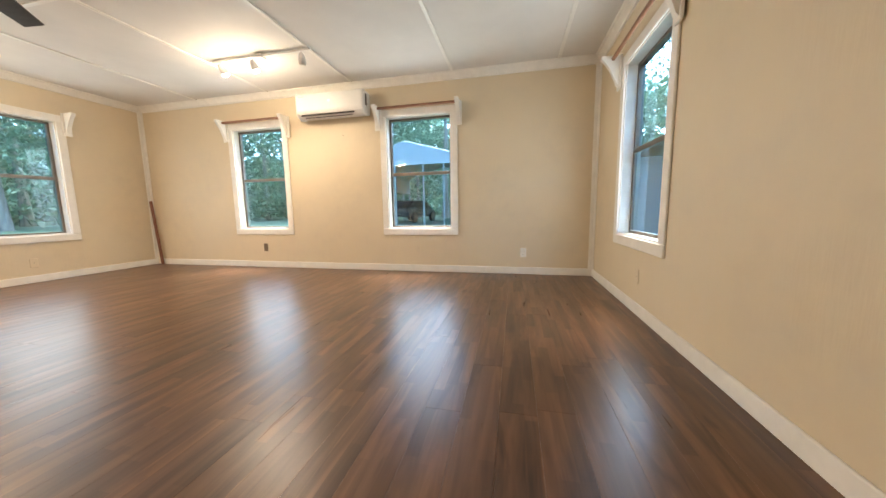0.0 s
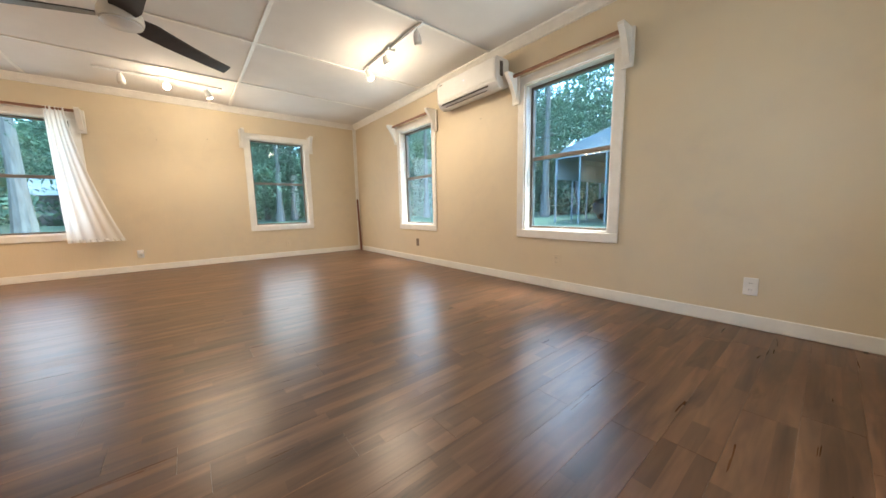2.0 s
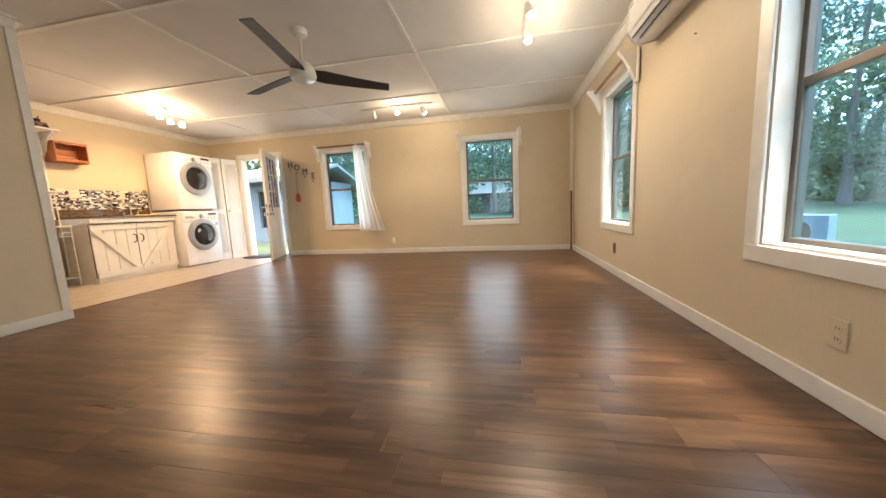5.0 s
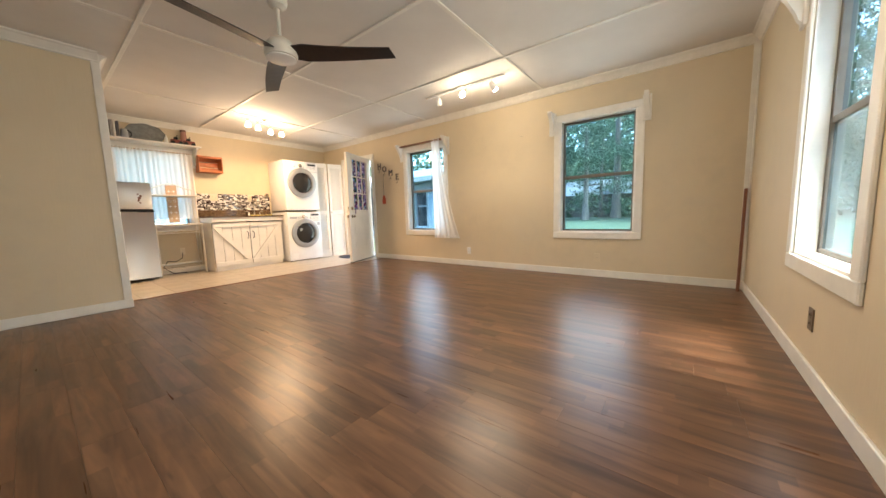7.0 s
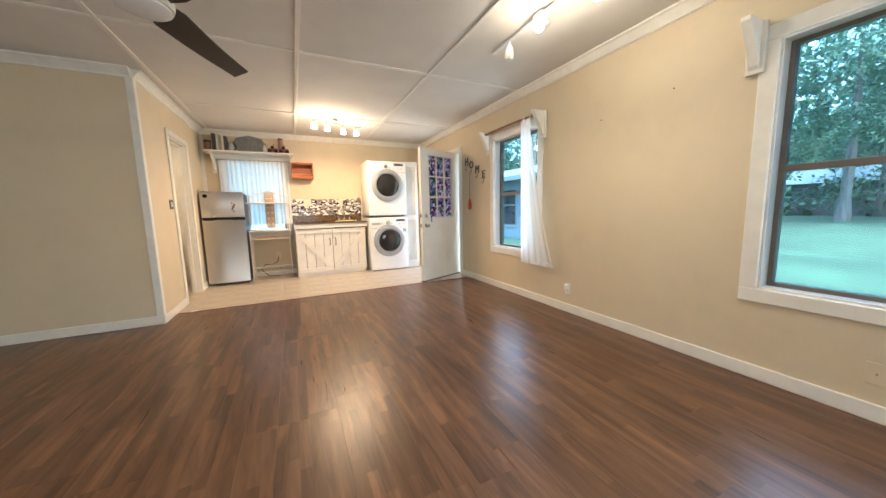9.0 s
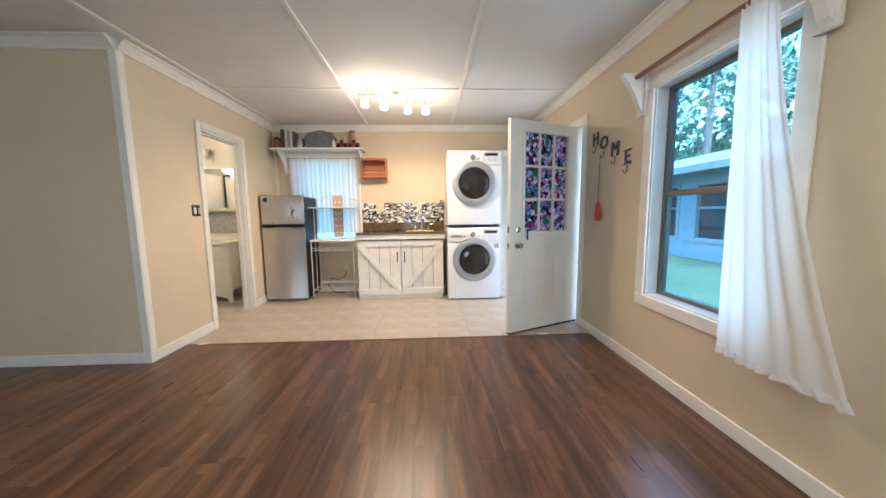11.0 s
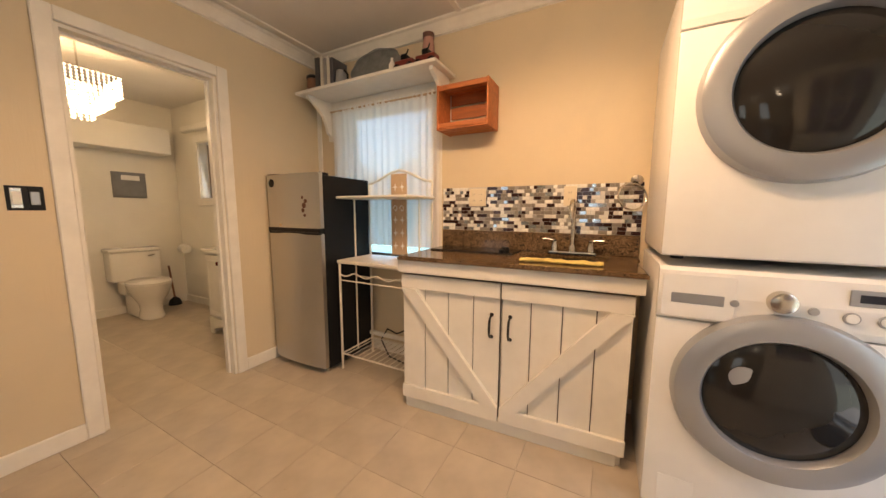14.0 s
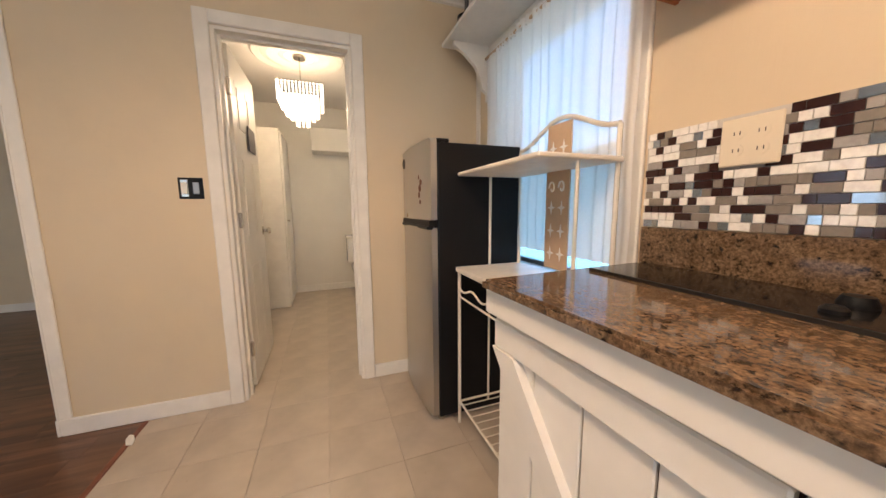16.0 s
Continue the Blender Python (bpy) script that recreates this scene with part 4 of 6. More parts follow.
# refrigerator
def refrigerator():
    x0, x1, yf, yb, h = -2.215, -1.655, -2.375, -2.90, 1.46
    th = thing("refrigerator", "stainless top freezer refrigerator with black sides", "refrigerator", ((x0 + x1) / 2, yf, 0))
    w = (x1 - x0) / 2
    part("cabinet", box((-w, yb - yf, 0.03), (w, -0.055, h - 0.015), 0.008, 2), M_BLACK, th, "black painted steel cabinet")

    def door(z0, z1):
        bm = bmesh.new()
        n = 14
        rows = []
        for z in (z0, z0 + 0.012, z1 - 0.012, z1):
            ins = 0.006 if z in (z0, z1) else 0
            row = []
            for i in range(n + 1):
                u = -1 + 2 * i / n
                row.append(bm.verts.new((u * (w - ins), ins - 0.022 * (u * u), z)))
            rows.append(row)
        for p, q in zip(rows, rows[1:]):
            for i in range(n):
                bm.faces.new((p[i], p[i + 1], q[i + 1], q[i]))
        back = [bm.verts.new((s * w, -0.052, z)) for s, z in ((-1, z0), (1, z0), (1, z1), (-1, z1))]
        bm.faces.new(back)
        bm.faces.new([*rows[0], back[1], back[0]])
        bm.faces.new([*rows[-1], back[2], back[3]])
        bm.faces.new([r[0] for r in rows] + [back[3], back[0]])
        bm.faces.new([r[-1] for r in rows] + [back[2], back[1]])
        return bm
    part("fridge_door", door(0.045, 1.035), M_STEEL, th, "brushed stainless lower door", smooth=True)
    part("freezer_door", door(1.075, h), M_STEEL, th, "brushed stainless freezer door", smooth=True)
    part("handle_strip", box((-w, -0.05, 1.038), (w, -0.012, 1.072), 0.004), M_BLACK, th, "black moulded handle strip")
    part("handle_lip", box((-w - 0.004, -0.03, 1.028), (w * 0.9, 0.002, 1.045), 0.005), M_BLACK, th)
    part("top_hinge", box((w - 0.14, -0.12, h - 0.015), (w - 0.01, -0.02, h + 0.008), 0.004), M_BLACK, th)
    part("top_hinge", box((-w + 0.01, -0.12, h - 0.015), (-w + 0.07, -0.04, h + 0.004), 0.004), M_BLACK, th)
    for x in (-w + 0.04, w - 0.04):
        part("foot", moved(lathe([(0.02, 0.0), (0.02, 0.03)], 12), pose(x, -0.08, 0)), M_CHROME, th)
    part("badge", moved(lathe([(0.014, 0), (0.014, 0.003), (0, 0.003)], 14), pose(w - 0.16, -0.005, 1.09, -90)), M_CHROME, th)
    mg = tagged(part("magnet", moved(lathe([(0, 0), (0.03, 0), (0.03, 0.004), (0, 0.004)], 20), pose(0, 0, 0, -90)), M_BLACK), "round black and white fridge magnet", "magnet", "fridge magnets")
    mg.matrix_world = pose(-1.725, yf - 0.011, 1.40)
    bm = lathe([(0, 0), (0.018, 0), (0.02, 0.006), (0, 0.008)], 12)
    for dx, dz, r in ((0.012, 0.035, 0.8), (-0.004, 0.07, 0.6), (-0.016, -0.03, 0.75), (0.014, -0.055, 0.6)):
        merge(bm, lathe([(0, 0), (0.02 * r, 0), (0.02 * r, 0.006), (0, 0.008)], 10), pose(dx, dz, 0))
    mg = tagged(part("magnet", moved(bm, pose(0, 0, 0, -90)), plain("brown_magnet", (0.13, 0.05, 0.03), 0.5)), "brown figure shaped fridge magnet", "magnet", "fridge magnets")
    mg.matrix_world = pose(-2.075, yf - 0.010, 1.235)


refrigerator()


# baker's rack
def bakers_rack():
    th = thing("bakers_rack", "cream wrought iron baker's rack with an arched back", "rack", (0, 0, 0))
    x0, x1 = -2.83, -2.245
    yb, ym, yf = -2.875, -2.70, -2.53
    for x in (x0, x1):
        part("back_post", tube([(x, yb, 0), (x, yb, 1.415)], 0.009, 8), M_RACK, th)
        part("front_leg", tube([(x, yf, 0), (x, yf, 0.82)], 0.009, 8), M_RACK, th)
        part("shelf_post", tube([(x, ym, 0.84), (x, ym, 1.285)], 0.007, 8), M_RACK, th)
        part("inner_leg", tube([(x, ym, 0.09), (x, ym, 0.82)], 0.006, 8), M_RACK, th)
        for z in (0.12,):
            part("side_bar", tube([(x, yb, z), (x, yf, z)], 0.006, 8), M_RACK, th)
    part("counter_shelf", box((x0 - 0.015, yb - 0.01, 0.815), (x1 + 0.015, yf + 0.015, 0.84), 0.005), M_RACK, th, "cream wooden counter shelf")
    part("top_shelf", box((x0 - 0.02, yb - 0.01, 1.285), (x1 + 0.02, -2.53, 1.303), 0.005), M_RACK, th, "cream top shelf")
    n = 24
    arch = [(x0 + (x1 - x0) * i / n, yb, 1.415 + 0.09 * math.sin(math.pi * i / n) ** 2) for i in range(n + 1)]
    part("arched_rail", tube(arch, 0.010, 8), M_RACK, th, smooth=True)
    part("scroll_rail", tube([(x0 + (x1 - x0) * i / 40, yf + 0.0, 0.735 + 0.013 * math.sin(i / 40 * math.pi * 6)) for i in range(41)], 0.005, 8), M_RACK, th, smooth=True)
    part("cross_bar", tube([(x0, yf, 0.69), (x1, yf, 0.69)], 0.005, 8), M_RACK, th)
    part("cross_bar", tube([(x0, ym, 0.69), (x1, ym, 0.69)], 0.005, 8), M_RACK, th)
    part("cross_bar", tube([(x0, yf, 0.12), (x1, yf, 0.12)], 0.006, 8), M_RACK, th)
    part("cross_bar", tube([(x0, yb, 0.12), (x1, yb, 0.12)], 0.006, 8), M_RACK, th)
    for i in range(1, 12):
        x = x0 + (x1 - x0) * i / 12
        part("wire", tube([(x, yb, 0.126), (x, yf, 0.126)], 0.003, 6), M_RACK, th)
    # plaque between shelf and arch; white stars stand for window light through its piercings
    pw, z0, z1 = 0.145, 0.86, 1.48
    xc = -2.55
    cut = []
    for z in (0.93, 1.03, 1.13, 1.38):
        for dx in (-0.032, 0.032):
            cut.append((xc + dx, z))
    part("plaque_post", box((xc - pw / 2, yb + 0.012, z0), (xc + pw / 2, yb + 0.020, z1), 0.002), M_BEIGE, th, "tan metal plaque with star cut-outs")
    for x, z in cut:
        star = []
        for k in range(8):
            r = 0.030 if k % 2 == 0 else 0.009
            a = math.pi / 2 + k * math.pi / 4
            star.append((x + r * math.cos(a) * 0.8, z + r * math.sin(a)))
        part("star", moved(extrude(star, 0.002, "y"), pose(0, yb + 0.0205, 0)), M_WHITE, th, "pale star standing for the light through a cut-out")
    for dx in (-0.03, 0.03):
        s = [(xc + dx + 0.02 * math.cos(a) * (1 - a / 9), yb + 0.022, 1.215 + 0.03 * math.sin(a) * (1 - a / 9)) for a in [k * 0.4 for k in range(16)]]
        part("scroll", tube(s, 0.004, 6), M_WHITE, th)


bakers_rack()


# sink cabinet with barn style doors
def sink_cabinet():
    x0, x1, yf, yb = -4.11, -2.925, -2.345, S + 0.08
    th = thing("sink_cabinet", "white farmhouse sink cabinet with two cross braced doors", "cabinet", (0, 0, 0))
    part("carcass", box((x0 + 0.01, yb, 0.0), (x1 - 0.0, yf - 0.045, 0.72)), M_CAB, th)
    for xa in (x0 + 0.01, x1 - 0.018):
        part("side_panel", box((xa, yb, 0.7205), (xa + 0.018, yf - 0.045, 0.922)), M_CAB, th)
    part("toe_board", box((x0 + 0.03, yf - 0.045, 0.0), (x1 - 0.01, yf - 0.025, 0.085), 0.003), M_CAB, th)
    part("apron", box((x0 - 0.03, yf - 0.044, 0.848), (x1 + 0.012, yf + 0.022, 0.9215), 0.004), M_CAB, th, "plain white apron board")
    mid = (x0 + x1) / 2
    for a, b, sgn in ((x0, mid - 0.004, 1), (mid + 0.004, x1, -1)):
        dr = part("cabinet_door", box((a, yf - 0.042, 0.075), (b, yf - 0.03, 0.832)), M_GAP, th, "white board door with a diagonal brace")
        n = 4
        w = (b - a) / n
        for i in range(n):
            part("board", box((a + i * w + 0.0025, yf - 0.030, 0.077), (a + (i + 1) * w - 0.0025, yf - 0.018, 0.83), 0.003), M_CAB, dr)
        part("rail", box((a, yf - 0.018, 0.752), (b, yf, 0.832), 0.004), M_CAB, dr)
        part("rail", box((a, yf - 0.018, 0.075), (b, yf, 0.155), 0.004), M_CAB, dr)
        # brace from the outer top corner down to the meeting edge
        xo, xi = (a, b) if sgn > 0 else (b, a)
        d = 0.075 * sgn
        brace = extrude([(xo, 0.752), (xo + d * 1.25, 0.752), (xi, 0.155), (xi - d * 1.25, 0.155)], 0.024, "y")
        part("brace", moved(brace, pose(0, yf - 0.018, 0)), M_CAB, dr)
        hx = b - 0.045 if sgn > 0 else a + 0.045
        hz = 0.60
        part("pull", tube([(hx, yf - 0.006, hz + 0.058), (hx, yf + 0.012, hz + 0.052), (hx, yf + 0.026, hz + 0.03), (hx, yf + 0.028, hz), (hx, yf + 0.026, hz - 0.03), (hx, yf + 0.012, hz - 0.052), (hx, yf - 0.006, hz - 0.058)],
                          lambda f: 0.0045 + 0.0025 * math.sin(math.pi * f), 8), M_DARKMETAL, dr, "dark bronze bow pull", smooth=True)
        for zz in (hz + 0.06, hz - 0.06):
            part("pull_foot", moved(lathe([(0, 0), (0.011, 0), (0.008, 0.006), (0, 0.007)], 12), pose(hx, yf - 0.018, zz, -90)), M_DARKMETAL, dr)
    # countertop with the sink opening
    cx, cy, rx, ry = -3.80, -2.655, 0.205, 0.165
    top = thing("countertop", "brown speckled granite countertop with a dark sink", "countertop", (0, 0, 0))
    z0, z1 = 0.923, 0.945
    X0, X1, Y0, Y1 = x0 - 0.035, x1, S + 0.064, -2.305
    bm = bmesh.new()
    n = 48
    def outer(a):
        c, s = math.cos(a), math.sin(a)
        k = min((X1 - cx) / c if c > 1e-6 else (X0 - cx) / c if c < -1e-6 else 1e9, (Y1 - cy) / s if s > 1e-6 else (Y0 - cy) / s if s < -1e-6 else 1e9)
        return cx + k * c, cy + k * s
    angs = sorted([2 * math.pi * i / n for i in range(n)] + [math.atan2(y - cy, x - cx) % (2 * math.pi) for x in (X0, X1) for y in (Y0, Y1)])
    ring = {}
    for z in (z0, z1):
        ring["i", z] = [bm.verts.new((cx + rx * math.cos(a), cy + ry * math.sin(a), z)) for a in angs]
        ring["o", z] = [bm.verts.new((*outer(a), z)) for a in angs]
    m = len(angs)
    for i in range(m):
        j = (i + 1) % m
        for z in (z0, z1):
            bm.faces.new((ring["i", z][i], ring["i", z][j], ring["o", z][j], ring["o", z][i]))
        for k in "io":
            bm.faces.new((ring[k, z0][i], ring[k, z0][j], ring[k, z1][j], ring[k, z1][i]))
    bmesh.ops.recalc_face_normals(bm, faces=bm.faces)
    rim = [e for e in bm.edges if all(abs(v.co.z - z1) < 1e-6 for v in e.verts) and len(e.link_faces) == 2 and e.calc_face_angle(0) > 1]
    bmesh.ops.bevel(bm, geom=rim, offset=0.007, segments=2, affect="EDGES")
    skew = pose(x1, yf, 0, 0, 0, 2.9) @ pose(-x1, -yf, 0)      # the unit stands a little askew to the wall
    th.matrix_world = skew
    part("slab", moved(bm, skew), M_GRANITE, top)
    part("upstand", box((X0, S + 0.001, z1 + 0.0005), (-2.90, S + 0.02, 1.066), 0.002), M_GRANITE, top)
    part("slab_back", box((X0, S + 0.001, z0), (-2.90, S + 0.105, z1 - 0.0006), 0.003), M_GRANITE, top)
    bowl = lathe([(1.0, 0.0), (0.99, -0.05), (0.93, -0.12), (0.7, -0.155), (0.12, -0.165), (0.1, -0.168), (0.0, -0.168)], 40, cap=False)
    part("sink_bowl", moved(bowl, skew @ pose(cx, cy, z0) @ Matrix.Diagonal((rx + 0.004, ry + 0.004, 1, 1))), M_SINK, top, "black undermount sink bowl", smooth=True)
    part("drain", moved(lathe([(0.04, 0), (0.038, 0.004), (0.0, 0.003)], 20), skew @ pose(cx, cy, z0 - 0.166)), M_CHROME, top)
    # cooktop
    ck = thing("cooktop", "black glass two burner cooktop set on the granite", "cooktop", (-3.22, -2.775, z1))
    part("glass_top", box((-0.27, -0.12, 0.0), (0.27, 0.12, 0.008), 0.003), M_COOK, ck)
    part("trim_edge", box((-0.272, 0.1205, 0.0), (0.272, 0.124, 0.009)), M_DARKMETAL, ck)
    part("control_knob", moved(lathe([(0.026, 0), (0.026, 0.006), (0.02, 0.02), (0.0, 0.022)], 18), pose(-0.19, -0.03, 0.008)), M_BLACK, ck, smooth=True)
    part("control_knob", moved(lathe([(0.018, 0), (0.018, 0.006), (0.012, 0.012), (0.0, 0.013)], 18), pose(-0.19, 0.05, 0.008)), M_BLACK, ck, smooth=True)
    # faucet
    fy = -2.855
    fc = thing("kitchen_faucet", "brushed nickel bridge faucet with a gooseneck spout", "faucet", (cx, fy, z1))
    part("deck_plate", box((-0.13, -0.03, 0), (0.13, 0.03, 0.022), 0.008, 2), M_CHROME, fc, smooth=True)
    goose = [(0, 0, 0.02), (0, 0, 0.16), (0, 0, 0.24)] + [(0, 0.075 - 0.075 * math.cos(a), 0.24 + 0.075 * math.sin(a)) for a in [k * math.pi / 8 for k in range(1, 9)]] + [(0, 0.15, 0.215)]
    part("spout", tube(goose, 0.0125, 12), M_CHROME, fc, smooth=True)
    part("spout_base", lathe([(0.024, 0.02), (0.022, 0.045), (0.015, 0.06), (0.0, 0.06)], 18), M_CHROME, fc, smooth=True)
    for s in (-1, 1):
        part("valve", moved(lathe([(0.02, 0.02), (0.018, 0.05), (0.013, 0.075), (0.016, 0.085), (0.0, 0.09)], 16), pose(s * 0.10, 0, 0)), M_CHROME, fc, smooth=True)
        part("lever", tube([(s * 0.10, 0, 0.082), (s * 0.135, 0.004, 0.09), (s * 0.17, 0.008, 0.088)], lambda f: 0.006 + 0.003 * f, 8), M_CHROME, fc, smooth=True)
    # folded towel on the rim of the sink
    bm = bmesh.new()
    rows = []
    for i in range(41):
        u = i / 40
        x = cx + 0.205 - 0.385 * u
        y = cy + ry + 0.048 - 0.012 * math.sin(u * 6) - 0.03 * (u - 0.5)
        ring = []
        for k in range(14):
            a = 2 * math.pi * k / 14
            r = 1 + 0.25 * noise.noise((u * 7, math.cos(a) * 2, math.sin(a) * 2))
            rr = (0.040 if 0.05 < u < 0.97 else 0.032) * r * (0.85 + 0.25 * math.sin(u * 9 + 1) ** 2)
            ring.append(bm.verts.new((x, y + rr * math.cos(a), z1 + 0.0090 + max(-0.0080, (0.26 + 0.16 * noise.noise((u * 11, 3, 1))) * rr * math.sin(a)))))
        rows.append(ring)
    for p, q in zip(rows, rows[1:]):
        for k in range(14):
            bm.faces.new((p[k], p[(k + 1) % 14], q[(k + 1) % 14], q[k]))
    bm.faces.new(rows[0])
    bm.faces.new(rows[-1])
    tagged(part("dish_towel", moved(bm, skew), M_TOWEL, smooth=True), "folded yellow towel lying along the sink rim", "towel")


sink_cabinet()

for x, z in ((-3.168, 1.294), (-3.768, 1.294)):
    w = 0.062 if x > -3.3 else 0.037
    th = thing("kitchen_outlet", "ivory wall outlet set into the mosaic backsplash", "outlet", (x, S + 0.010, z), 180, "backsplash outlets")
    part("cover_plate", box((-w, -0.007, -0.06), (w, 0, 0.06), 0.003), M_IVORY, th)
    for dx in ((-0.025, 0.025) if w > 0.05 else (0,)):
        for dz in (-0.021, 0.021):
            part("receptacle", moved(lathe([(0.016, 0), (0.016, 0.0015), (0, 0.0015)], 16), pose(dx, -0.007, dz, 90)), M_IVORY, th)
            for sx in (-0.006, 0.006):
                part("slot", box((dx + sx - 0.001, -0.0095, dz - 0.004), (dx + sx + 0.001, -0.0086, dz + 0.005)), M_SLOT, th)

# towel ring
th = thing("towel_ring", "brushed nickel towel ring on the wall by the dryer", "towel ring", (-4.11, S, 1.375))
part("rosette", moved(lathe([(0, 0), (0.032, 0), (0.03, 0.01), (0.014, 0.018), (0.012, 0.05), (0.0, 0.052)], 20), pose(0, 0, 0, -90)), M_CHROME, th, smooth=True)
part("ring", moved(tube([(0.075 * math.cos(a), 0, 0.075 * math.sin(a)) for a in [k * math.pi / 16 for k in range(32)]], 0.005, 8, closed=True), pose(0.02, 0.05, -0.09, 12, 0, 25)), M_CHROME, th, smooth=True)


# washer and dryer, stacked
def laundry(name, z, label, drawer):
    x0, x1, yf, yb, h = -4.88, -4.165, -2.275, -2.90, 1.0
    th = thing(name, label, "washing machine" if drawer else "dryer", ((x0 + x1) / 2, yf, z), 180)
    w = (x1 - x0) / 2
    part("cabinet", box((-w, 0.03, 0.012), (w, yf - yb, h), 0.012, 2), M_WHITE, th, smooth=True)
    cz = 0.565
    bm = box((-w, 0.0, 0.02), (w, 0.0295, 0.80), 0.008, 2)
    part("front_panel", bm, M_WHITE, th, smooth=True)
    prof = [(0.0, 0.806), (-0.006, 0.83), (-0.010, 0.90), (0.0, 0.985), (0.02, h - 0.002), (0.0295, h - 0.002), (0.0295, 0.806)]
    part("control_panel", moved(extrude(prof, 2 * w, "x"), pose(-w, 0, 0)), M_WHITE, th)

    def disc(profile, mat, nm, lab="", n=48, place=(0, 0, 0)):
        part(nm, moved(lathe(profile, n, cap=False), pose(place[0], place[1], place[2], 90)), mat, th, lab, smooth=True)
    disc([(0.298, -0.002), (0.298, 0.014), (0.288, 0.036), (0.258, 0.050), (0.214, 0.044), (0.205, 0.028), (0.205, 0.0)], M_RING, "door_ring", "silver grey door ring", place=(0, 0, cz))
    disc([(0.204, 0.018), (0.17, 0.034), (0.11, 0.046), (0.05, 0.051), (0.0, 0.052)], M_DARKGLASS, "door_glass", "dark domed door glass", place=(0, 0, cz))
    part("handle_recess", box((-0.285, -0.02, cz - 0.05), (-0.255, -0.0145, cz + 0.05), 0.002), M_RING, th)
    disc([(0.0, 0.028), (0.028, 0.028), (0.034, 0.024), (0.038, 0.0)], M_CHROME, "program_knob", "silver program dial", 28, (0.02, -0.008, 0.905))
    for dx in (-0.085, 0.13):
        disc([(0.0, 0.008), (0.012, 0.008), (0.014, 0.0)], M_RING, "button", "", 16, (0.02 + dx * 0.9, -0.008, 0.885))
    for k in range(3):
        disc([(0.0, 0.006), (0.018, 0.006), (0.02, 0.0)], M_RING, "button", "", 20, (-0.14 - k * 0.072, -0.008, 0.875))
        disc([(0.0, 0.009), (0.014, 0.009), (0.015, 0.006)], M_WHITE, "button_face", "", 20, (-0.14 - k * 0.072, -0.008, 0.875))
    part("display_bezel", box((-0.32, -0.011, 0.915), (-0.13, -0.006, 0.965), 0.002), M_RING, th)
    part("display", box((-0.305, -0.0125, 0.927), (-0.15, -0.0112, 0.952)), M_DISPLAY, th, "dark blue display")
    part("badge", box((0.285, -0.009, 0.955), (0.325, -0.0035, 0.963)), M_RING, th)
    if drawer:
        part("drawer", box((0.135, -0.012, 0.815), (w - 0.012, -0.009, 0.975), 0.001), M_WHITE, th)
        part("drawer_grip", box((0.165, -0.0135, 0.868), (w - 0.04, -0.0121, 0.905), 0.0005), M_RING, th, "grey recessed drawer grip")
        part("filter_cover", box((0.19, -0.003, 0.05), (w - 0.05, -0.0002, 0.16), 0.001), M_WHITE, th)
        part("rating_sticker", box((-w + 0.02, -0.002, 0.72), (-w + 0.085, -0.0002, 0.78)), M_RING, th)
        part("inner_ball", moved(lathe([(0, 0), (0.04, 0.006), (0.0, 0.012)], 16), pose(0.10, -0.036, cz + 0.07, 90)), M_RING, th, smooth=True)
    for sx in (-1, 1):
        part("foot", moved(lathe([(0.022, 0.0), (0.022, 0.014)], 12), pose(sx * (w - 0.06), 0.08, 0)), M_BLACK, th)
    for c in th.children:
        c.data.transform(Matrix.Diagonal((-1, 1, 1, 1)))
        c.data.flip_normals()
    return th


laundry("washing_machine", 0.0, "white front loading washing machine under the dryer", True)
laundry("dryer", 1.022, "white front loading dryer stacked on the washing machine", False)


# folding louvred screen in the corner
def louvre_panel(a, b, knob):
    a, b = Vector((*a, 0)), Vector((*b, 0))
    d = b - a
    th = thing("louvred_door_panel", "white louvred folding door panel standing by the dryer", "louvred panel", (a.x, a.y, 0.0), math.degrees(math.atan2(d.y, d.x)), "louvred panels")
    w, h = d.length, 2.04
    for x0, x1 in ((0, 0.05), (w - 0.05, w)):
        part("stile", box((x0, -0.014, 0), (x1, 0.014, h), 0.003), M_TRIM, th)
    for z0, z1 in ((0, 0.14), (0.94, 1.03), (h - 0.09, h)):
        part("panel_rail", box((0.05, -0.014, z0), (w - 0.05, 0.014, z1), 0.003), M_TRIM, th)
    me = None
    for lo, hi in ((0.14, 0.94), (1.03, h - 0.09)):
        n = int((hi - lo) / 0.032)
        for i in range(n):
            z = lo + (i + 0.5) * (hi - lo) / n
            if me is None:
                ob = part("slat", moved(box((0.05, -0.019, -0.003), (w - 0.05, 0.019, 0.003)), pose(0, 0, 0, -60)), M_TRIM, th)
                me = ob.data
            else:
                ob = new("slat", me)
                ob.parent = th
            ob.location = (0, 0, z)
    if knob:
        part("knob", moved(lathe([(0, 0), (0.014, 0), (0.009, 0.008), (0.009, 0.018), (0.019, 0.026), (0.014, 0.036), (0, 0.038)], 16), pose(w - 0.025, 0.0142, 0.985, -90)), M_CHROME, th, smooth=True)


louvre_panel((-5.15, -2.345), (-4.895, -2.43), False)
louvre_panel((-5.465, -2.25), (-5.17, -2.335), True)


